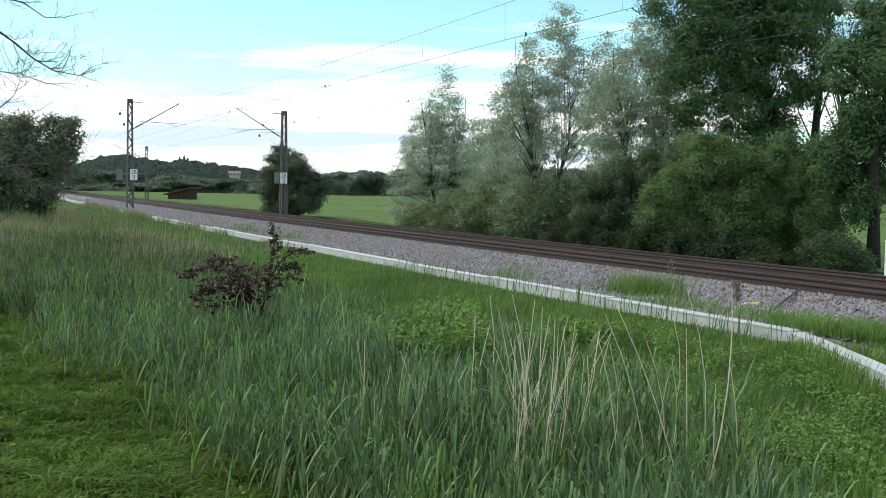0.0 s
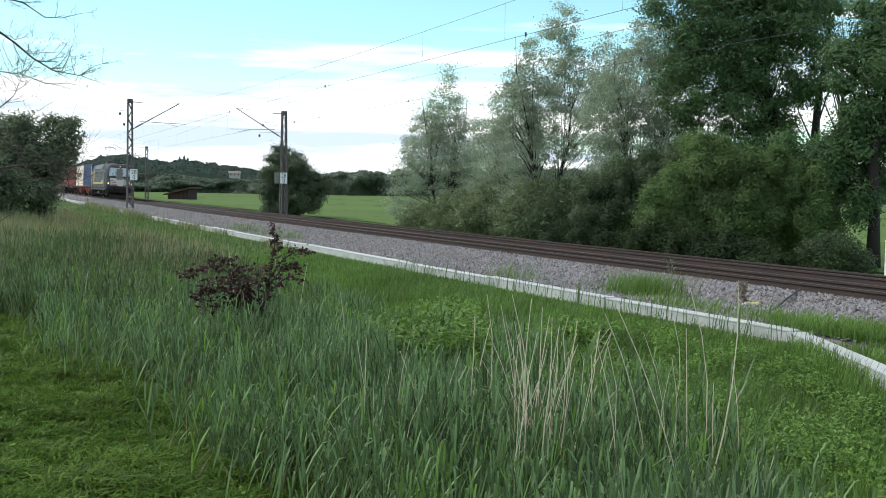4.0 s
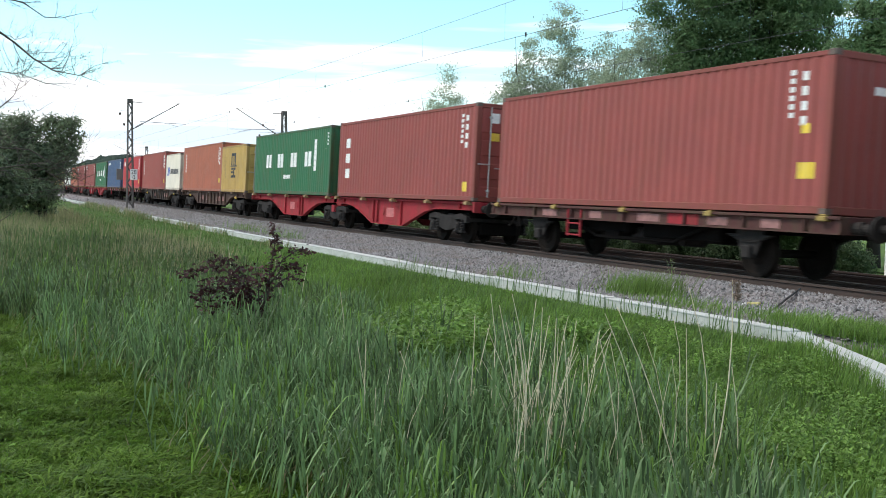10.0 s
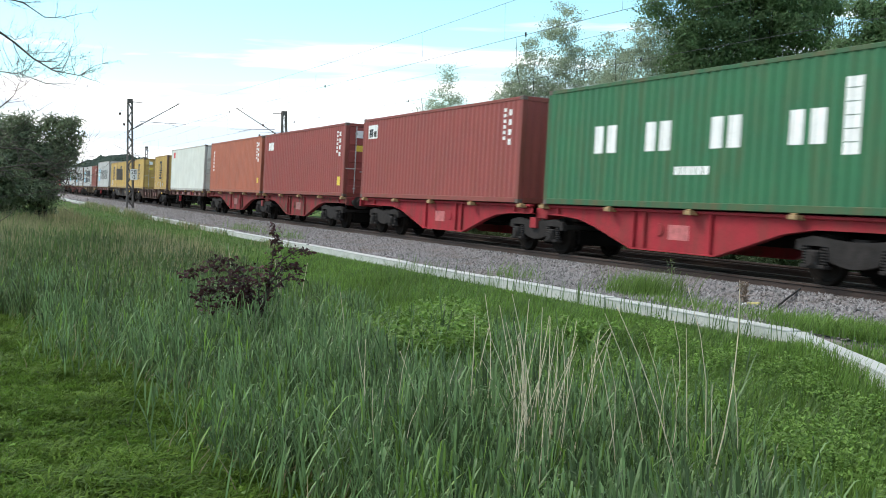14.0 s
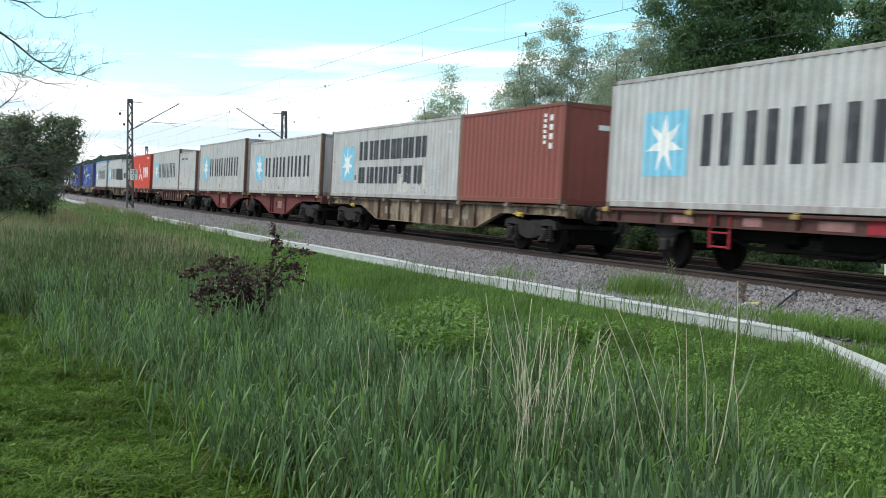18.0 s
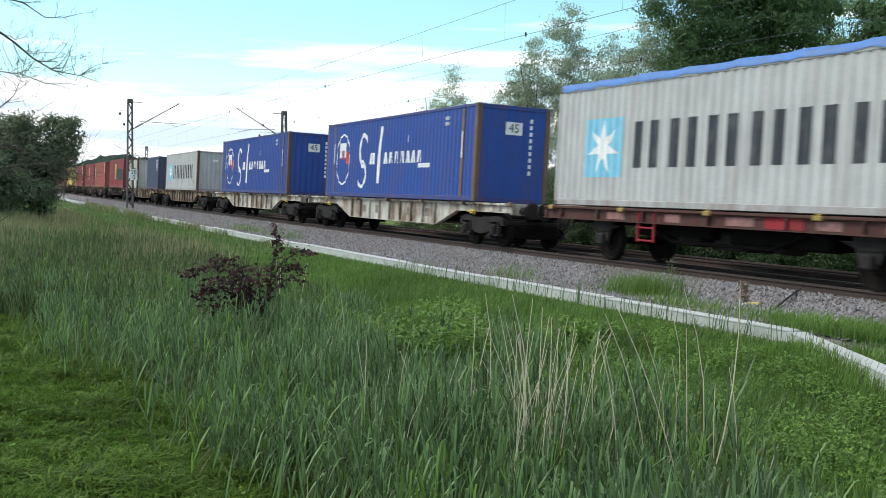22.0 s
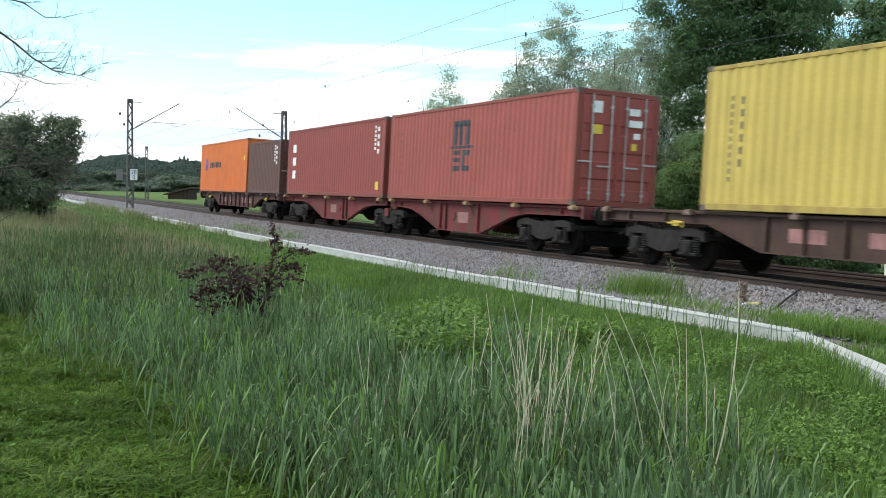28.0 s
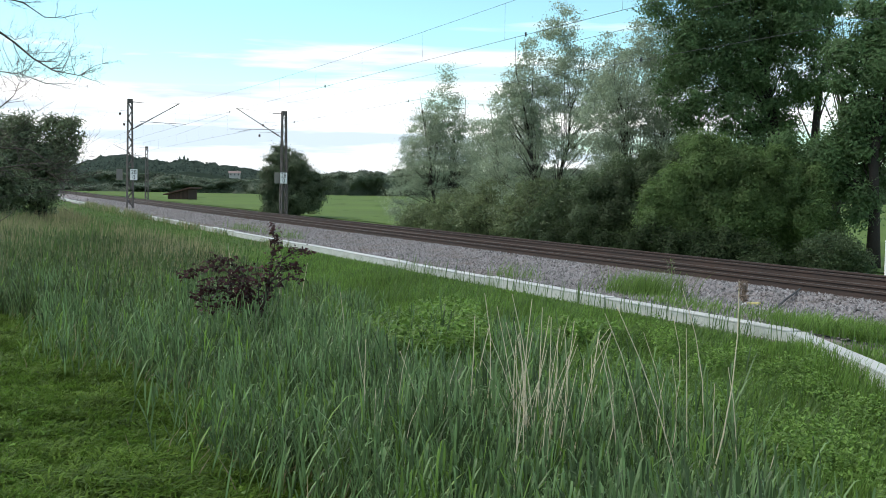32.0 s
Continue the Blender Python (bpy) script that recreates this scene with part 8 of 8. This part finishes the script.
def sprigs(name, x, y, h, width, material, label, seed, per=9):
    """Feathery tufts: short narrow blades that rise together from one root, arch over and nod outwards, most of them one way."""
    r = np.random.default_rng(seed)
    n = len(x)
    who = np.repeat(np.arange(n), per)
    a = r.normal(size=n)[who] * 0.9 + 0.5 + r.normal(size=len(who)) * 1.1
    ln = h[who] * r.uniform(0.7, 1.5, len(who))
    bx, by = x[who] + r.normal(size=len(who)) * 0.035, y[who] + r.normal(size=len(who)) * 0.035
    bz = ground_z(bx, by) + h[who] * r.uniform(0.0, 0.55, len(who))
    dx, dy, wv = np.cos(a), np.sin(a), width * r.uniform(0.6, 1.3, len(who))
    lv = []
    for u, k in ((0.0, 0.6), (0.45, 1.0), (0.8, 0.7)):
        out, up = ln * (0.25 * u + 0.75 * u * u), ln * (0.95 * u - 0.62 * u * u)
        lv += [np.stack([bx + dx * out + dy * wv * k * 0.5, by + dy * out - dx * wv * k * 0.5, bz + up], -1), np.stack([bx + dx * out - dy * wv * k * 0.5, by + dy * out + dx * wv * k * 0.5, bz + up], -1)]
    lv.append(np.stack([bx + dx * ln, by + dy * ln, bz + ln * 0.30], -1))
    v = np.stack(lv, 1).reshape(-1, 3)
    base = np.arange(len(who))[:, None] * 7
    f = np.concatenate([base + np.array([0, 1, 3, 2]), base + np.array([2, 3, 5, 4]), base + np.array([4, 5, 6])], 1).ravel()
    return tagged(new(name, quick_mesh(name, v, f, np.tile([4, 4, 3], len(who)), material)), label, "weeds", kind="stuff")


def off_duct(x, y):
    """On the near side of the bent end of the duct, clear of it."""
    nx_, ny_ = -DUCT_RUN.y, DUCT_RUN.x
    if -DUCT_BEND.x * nx_ - DUCT_BEND.y * ny_ < 0:
        nx_, ny_ = -nx_, -ny_
    return (x - DUCT_BEND.x) * nx_ + (y - DUCT_BEND.y) * ny_ > 0.5


rh = np.random.default_rng(95)
x, y = region(6500, 0.6, 7.5, 5.0, 15.5, lambda x, y, lat: (lat > 6.2) & off_duct(x, y) & (x > reed_right(y) - 0.3) & (wob(x * 1.6, y * 1.3) > -0.45), 21, 0.9)
hump = np.clip(0.8 + 0.6 * np.sin(4.1 * x + 1.3 * np.sin(2.2 * y)) * np.sin(3.3 * y + x), 0.25, 1.5)
weed_plants("nettles", x, y, rh.uniform(0.16, 0.34, len(x)) * hump, 0.040, m_weed, "low bright green nettles and leafy weeds", 22)
x, y = region(520, -1.6, 1.2, 11.8, 16.4, lambda x, y, lat: ((x + 0.12) / 0.95) ** 2 + ((y - 14.0) / 1.7) ** 2 < 1.0 + 0.35 * wob(x * 3, y * 3), 26)
weed_plants("nettles", x, y, rh.uniform(0.30, 0.56, len(x)), 0.078, m_weed, "dense patch of tall leafy nettles in the grass", 25)
x, y = region(1000, -2.0, 2.4, 12.5, 18.0, lambda x, y, lat: (lat > 7.0) & (x > reed_right(y) - 0.5) & (wob(x * 1.9, y * 1.4) > 0.0), 23)
weed_plants("nettles", x, y, rh.uniform(0.22, 0.48, len(x)), 0.070, m_weed, "patch of leafy green nettles among the grass", 24)
x, y = region(4200, -9, -0.3, 3.6, 18, in_path, 29, 0.85)
low_ = np.clip(0.7 + 0.5 * np.sin(7.3 * x + 2.1 * np.sin(3.1 * y)) * np.sin(6.1 * y + 1.7 * np.sin(4.3 * x)) + 0.3 * wob(x * 2, y * 2), 0.25, 1.6)
weed_plants("path_weeds", x, y, rh.uniform(0.07, 0.17, len(x)) * low_, 0.030, m_creep, "low leafy herbs scattered over the mown path", 30, 3, 4)
x, y = region(9500, -9, -0.3, 3.6, 19, in_path, 24, 0.85)
low_ = np.clip(0.75 + 0.55 * np.sin(5.3 * x + 2.1 * np.sin(2.6 * y)) * np.sin(4.7 * y + 1.7 * np.sin(3.3 * x)) + 0.3 * wob(x * 2, y * 2), 0.25, 1.6)
sprigs("path_herbs", x, y, rh.uniform(0.05, 0.13, len(x)) * low_ + 0.022, 0.0110, m_creep, "soft feathery herbs matted over the mown path", 31, 9)
x, y = region(2600, -9, -0.3, 3.6, 20, in_path, 25, 0.85)
herbs("path_weeds", x, y, 0.04 + 0.20 * rh.random(len(x)) * np.clip(0.5 + wob(x * 3.1, y * 2.7), 0.1, 1.2), 0.048, m_herb, "creeping leafy herbs on the mown path", 8, 26, 0.26, 0.09)
x, y = region(70, -7, -1.2, 5.5, 15, in_path, 27)
weed_plants("path_weeds", x, y, rh.uniform(0.10, 0.22, len(x)), 0.040, m_fresh, "single bright young plants on the path", 28, 3, 4)

# dry reed stalks, one by one
STALKS = []


def stalk(x, y, lean, away, top, sag=0.0, r=0.006, plume=False, seed=0):
    """A dry stalk rooted at (x, y), its tip lean metres to the right, away metres further off and at the height top, bowed by sag."""
    a = Vector((x, y, float(ground_z(x, y)) - 0.02))
    ob = thing("dry_reed_stalk", "dry straw-coloured reed stalk" + (" with a feathery plume" if plume else " standing among the green reeds"), "reed", "dry reed stalks", at=Matrix.Translation(a))
    v = Vector((lean, away, top - a.z))
    side = Vector((v.z, 0, -v.x)).normalized()
    q = [v * u + side * sag * 4 * u * (1 - u) for u in (0, 0.2, 0.4, 0.6, 0.8, 1.0)]
    part("stem", Shape().tube(q, [r * (1 - 0.1 * i) for i in range(6)], 5), m_dry, ob)
    rr = np.random.default_rng(seed)
    if plume:
        c = np.array([np.array(q[5]) + np.array([0.014 * rr.normal() + 0.02 + 0.02 * u, 0.014 * rr.normal(), -0.13 * u]) for u in rr.random(260)])
        part("plume", leaves("plume", c, 0.03, m_plume, 0.25, 0.9, rr), None, ob, "soft brownish plume")
    STALKS.append((ob, a, seed))


rs_ = np.random.default_rng(99)
EAST = [(1.73, 7.2, -0.05, 0.97, 0.132), (1.77, 7.4, -0.04, 0.67, 0.005), (1.57, 6.4, -0.50, 0.92, 0.068), (1.13, 6.6, -0.14, 0.69, 0.061),
        (1.45, 7.2, -0.33, 0.79, 0.085), (1.10, 7.5, -0.03, 0.45, 0.008), (2.04, 7.2, -0.04, 0.43, 0.044), (2.16, 7.0, 0.12, -0.05, -0.017),
        (1.71, 8.5, 0.17, 0.62, 0.145), (1.89, 7.0, -0.05, 0.35, -0.018), (1.05, 9.5, 0.50, 0.37, 0.01), (1.30, 9.5, 0.24, 0.34, 0.0),
        (1.10, 9.5, 0.12, 0.45, 0.0), (1.87, 13.91, 0.37, -0.17, 0.0)]
MIDDLE = [(0.61, 6.9, -0.15, 0.94, 0.071), (0.59, 6.8, 0.00, 0.92, -0.045), (0.59, 6.9, 0.12, 0.80, -0.027), (0.61, 7.0, -0.18, 0.74, 0.053),
          (0.62, 7.1, -0.23, 0.84, 0.020), (0.65, 7.2, 0.04, 0.82, 0.005), (0.61, 6.7, -0.11, 0.71, 0.005), (0.64, 6.98, 0.10, 0.78, 0.03),
          (0.69, 7.63, -0.13, 0.57, 0.02), (0.70, 7.06, 0.09, 0.43, 0.0), (0.55, 6.89, -0.05, 0.60, -0.03), (1.54, 13.90, 0.14, -0.03, 0.0)]
WEST = [(0.06, 7.4, 0.28, 0.67, 0.002), (0.13, 7.5, 0.19, 0.88, 0.129), (0.12, 7.3, 0.11, 0.74, 0.03), (-0.04, 7.6, -0.26, 0.44, 0.042),
        (-0.54, 7.4, 0.01, 0.55, -0.003), (-1.02, 11.0, -0.05, 0.53, 0.034), (-1.45, 11.0, 0.43, 0.08, 0.02), (-1.77, 13.90, 0.65, -0.29, -0.04),
        (-2.35, 15.44, -0.05, 0.71, 0.0), (-2.19, 15.44, 0.20, 0.51, 0.0), (-2.31, 15.45, -0.15, 0.55, 0.0), (-2.98, 15.43, -0.18, 0.78, 0.0)]
for k_, (x_, y_, lean_, top_, sag_) in enumerate(EAST + MIDDLE + WEST):
    stalk(x_, y_, lean_, 0.0, top_, sag_, 0.0049 if y_ < 9 else 0.0062, False, k_)
stalk(1.70, 6.9, 0.24, 0.0, 1.05, 0.082, 0.0064, True, 5)
for i in range(22):
    x_ = rs_.choice([0.57, 0.57, 0.57, 0.16, 1.02, -0.07, -0.44, 1.51]) + rs_.normal() * 0.11
    stalk(x_, 7.0 + rs_.uniform(-0.5, 0.9), rs_.normal() * 0.20, 0.0, rs_.uniform(0.18, 0.66), rs_.normal() * 0.06, 0.0036, False, 40 + i)
# a tight clump of stalks at the near side of the reeds
for i in range(8):
    stalk(0.51 + rs_.normal() * 0.05, rs_.uniform(5.9, 6.5), rs_.normal() * 0.22, 0.0, rs_.choice([0.30, 0.50, 0.65, 0.85]) + rs_.normal() * 0.05, rs_.normal() * 0.05, 0.0036, False, 80 + i)
# broken stalks leaning across one another
for i in range(11):
    stalk(0.62 + rs_.normal() * 0.10, rs_.uniform(6.5, 7.4), rs_.choice([-0.40, -0.28, 0.20, 0.32]) + rs_.normal() * 0.05, rs_.normal() * 0.1, rs_.uniform(0.40, 0.85), rs_.normal() * 0.08, 0.0038, False, 100 + i)
# a tall weed on the ballast edge
wx_, wy_ = line_point(4.6, 2.1)
wd = thing("tall_weed", "thin tall weed growing on the ballast", "weed", at=Matrix.Translation((wx_, wy_, -0.3)))
part("stem", Shape().tube([(0, 0, 0), (0.02, 0, 0.3), (-0.02, 0, 0.62)], [0.006, 0.005, 0.002], 5), m_weed, wd)
part("leaf_tuft", leaves("leaf_tuft", np.array([[rs_.normal() * 0.05, rs_.normal() * 0.05, rs_.uniform(0.1, 0.6)] for _ in range(70)]), 0.07, m_osier, 0.3, 0.2, rs_), None, wd)


# ---- distance: wood edge and wooded hill ----
def smooth_noise(r, nv, nu, times):
    q = r.normal(size=(nv, nu))
    for _ in range(times):
        q = (q + np.roll(q, 1, 0) + np.roll(q, -1, 0) + np.roll(q, 1, 1) + np.roll(q, -1, 1)) / 5
    return q / q.std()


def wood(name, label, xs, depth, tops, base, n, leaf, material, seed, back=40, category="woods"):
    """A wood's edge: one closed canopy, crown swelling beside crown, its top following the given heights, with loose leaves over it."""
    r = np.random.default_rng(seed)
    step = 0.0022 * depth
    cols = np.arange(xs[0], xs[-1], step)
    nu, nv = len(cols), 22
    knob, swell, broad = smooth_noise(r, nv, nu, 1), smooth_noise(r, nv, nu, 8), smooth_noise(r, nv, nu, 30)
    crown = smooth_noise(r, 5, nu, 12)[2] + 0.6 * smooth_noise(r, 5, nu, 3)[2]
    high = np.interp(cols, xs, tops)
    top = high + 0.045 * np.maximum(high - base, 4) * crown
    u = np.linspace(0, 1, nv)[:, None]
    front = np.minimum(u / 0.78, 1.0)
    z = base + (top - base)[None] * (np.sin(front * math.pi / 2) ** 0.9) - np.maximum(u - 0.78, 0) * 6.0 + 0.16 * knob * (u > 0.1)
    y = depth + 7.0 * front ** 3 + np.maximum(u - 0.78, 0) / 0.22 * back + 1.3 * swell + 1.6 * broad + 0.5 * knob
    P = np.stack([cols[None] + 0.25 * step * knob, y, z], -1)
    q = (np.arange(nv - 1)[:, None] * nu + np.arange(nu - 1)[None]).ravel()
    f = np.stack([q, q + 1, q + nu + 1, q + nu], -1)
    tagged(new(name, quick_mesh(name, P.reshape(-1, 3), f.ravel(), np.full(len(f), 4), material, True)), label, category, kind="stuff")
    ii, jj = r.integers(1, int(nv * 0.85), n), r.integers(0, nu, n)
    c = P[ii, jj] + r.normal(size=(n, 3)) * np.array([0.6, 0.5, 0.28])
    return tagged(new(name, leaves(name, c, leaf, material, 0.8, 0.0, r)), label, category, kind="stuff")


xs, tops = [-245.3, -131.5, -100.5, -67.5, -46.8, -30.3, -22.0, -17.9, -5.5, 23.5, 85.5, 168.3, 313.0], [1.2, 0.7, 2.9, 4.3, 6.8, 7.5, 8.0, 9.3, 9.1, 9.7, 11.6, 12.2, 14.7]
wood("wood_edge", "dark green edge of the wood beyond the meadow", xs, 380, tops, -1.5, 60000, 0.55, m_woods, 201)
xs, tops = [-326.7, -197.4, -176.4, -158.4, -140.3, -122.2, -98.1, -55.9], [1.0, 3.8, 8.1, 8.1, 6.6, 5.2, 4.4, 2.7]
wood("wood_edge", "green trees at the foot of the hill", xs, 540, tops, -1.5, 22000, 0.8, m_woods, 202)
# the ridge, 900 m off: places along it and their heights
xs, tops = [-621.9, -331.9, -312.6, -295.8, -271.7, -262.0, -235.3, -220.8, -201.4, -177.2, -160.2, -128.7, -70.6], [3.7, 15.5, 18.8, 24.4, 27.2, 24.5, 22.1, 23.3, 20.7, 17.8, 15.2, 8.5, 3.7]


def slope_wood(seed):
    """The closed canopy over the face of the hill, crown beside crown, up to its uneven ridge."""
    r = np.random.default_rng(seed)
    nu, nv = 430, 46
    cols = np.linspace(-418.9, -70.6, nu)
    top_ = np.interp(cols, xs, tops)
    foot = 1.6 + 900 * np.interp(cols, [-418.6, -70.5], [-0.00982, -0.00303])
    knob, broad = smooth_noise(r, nv, nu, 2), smooth_noise(r, nv, nu, 14)
    u = np.linspace(0, 1, nv)[:, None]
    rise = foot[None] + u * np.maximum(top_ - foot, 1.0)[None] + (0.53 * np.abs(knob) + 0.58 * broad) * (u > 0.05)
    deep = 610 + 300 * u + 3.0 * knob + 5.0 * broad
    P = np.stack([cols[None] * deep / 900, deep, 1.6 + (rise - 1.6) * deep / 900], -1)
    q = (np.arange(nv - 1)[:, None] * nu + np.arange(nu - 1)[None]).ravel()
    f = np.stack([q, q + 1, q + nu + 1, q + nu], -1)
    tagged(new("hill_wood", quick_mesh("hill_wood", P.reshape(-1, 3), f.ravel(), np.full(len(f), 4), m_hillw, True)), "wooded hill dark against the bright sky", "woods", kind="stuff")
    ii, jj = r.integers(1, nv, 16000), r.integers(0, nu, 16000)
    c = P[ii, jj] + r.normal(size=(16000, 3)) * np.array([0.8, 1.5, 0.35])
    tagged(new("hill_wood", leaves("hill_wood", c, 1.0, m_hillw, 0.8, 0.0, r)), "loose outer leaves of the hill's trees", "woods", kind="stuff")


slope_wood(210)
m_hill = mat("hill_ground", (0.028, 0.040, 0.030), 0.95, var=0.2, scale=0.02, gloss=0.0)
hill = Shape()
for i, (a, b) in enumerate(zip(xs, tops)):
    hill.v += [(a * 0.7, 600, -3), (a * 0.845, 760, max(-2.0, b * 0.60 - 3)), (a, 960, b - 6), (a * 1.2, 1400, b * 0.8), (a * 1.3, 1700, -8)]
hill.f = [(5 * i + j, 5 * i + 5 + j, 5 * i + 6 + j, 5 * i + 1 + j) for i in range(len(xs) - 1) for j in range(4)]
tagged(new("hill", hill.mesh("hill", m_hill)), "low wooded hill on the horizon", "hill", kind="structure")
# firs on the ridge
m_fir = leafmat("fir_needle", (0.11, 0.14, 0.115), 0.3, 0.05)
for i, (x_, y_, z_, hgt) in enumerate(((-227.9, 907.6, 23.3, 3.9), (-224.0, 907.6, 23.4, 4.9), (-221.1, 907.6, 22.5, 3.9), (-204.5, 907.5, 20.3, 2.9))):
    rf_ = np.random.default_rng(300 + i)
    u = rf_.random(260)
    a_ = rf_.uniform(0, 6.28, 260)
    c = np.stack([(1 - u) * hgt * 0.22 * np.cos(a_), (1 - u) * hgt * 0.22 * np.sin(a_), u * hgt], -1)
    fir = thing("fir_tree", "dark pointed fir standing on the ridge", "tree", "firs on the ridge", at=Matrix.Translation((x_, y_, z_ - 1)))
    part("trunk", Shape().tube([(0, 0, -8), (0, 0, hgt)], [0.5, 0.05], 6), m_bark, fir)
    part("crown", leaves("crown", c, 1.1, m_fir, 0.6, 0.3, rf_), None, fir)


# ---- what moves ----
def motions():
    for ob, S, z in MOVING:
        walk(ob, rows_for(S, z))
    # willows bend in the gusts, their crowns going over and back
    gust_t = [0, 3, 6, 9, 13, 16, 19, 21, 23, 25, 28, 30, 32]
    gust_a = [0.0, 0.3, 0.5, 0.4, 0.3, 0.7, 1.1, 1.6, 2.1, 1.4, 0.4, 0.6, 0.1]
    for k, (ob, gain) in enumerate(SWAY):
        m0 = ob.matrix_basis.copy()
        walk(ob, [(float(t), m0 @ Matrix.Rotation(radians(gain * (float(np.interp(t, gust_t, gust_a)) + 0.15 * math.sin(2.1 * t + k))), 4, "Y")) for t in range(33)])
    # stalks nod a little in the wind
    for ob, a, k in STALKS:
        if k % 3 == 0 or k == 5:
            rows = []
            for i in range(33):
                t = float(i)
                ang = 0.7 * math.sin(1.9 * t + k) + 0.5 * math.sin(0.73 * t + 2.1 * k)
                rows.append((t, Matrix.Translation(a) @ Matrix.Rotation(radians(ang), 4, "Y")))
            walk(ob, rows)


motions()
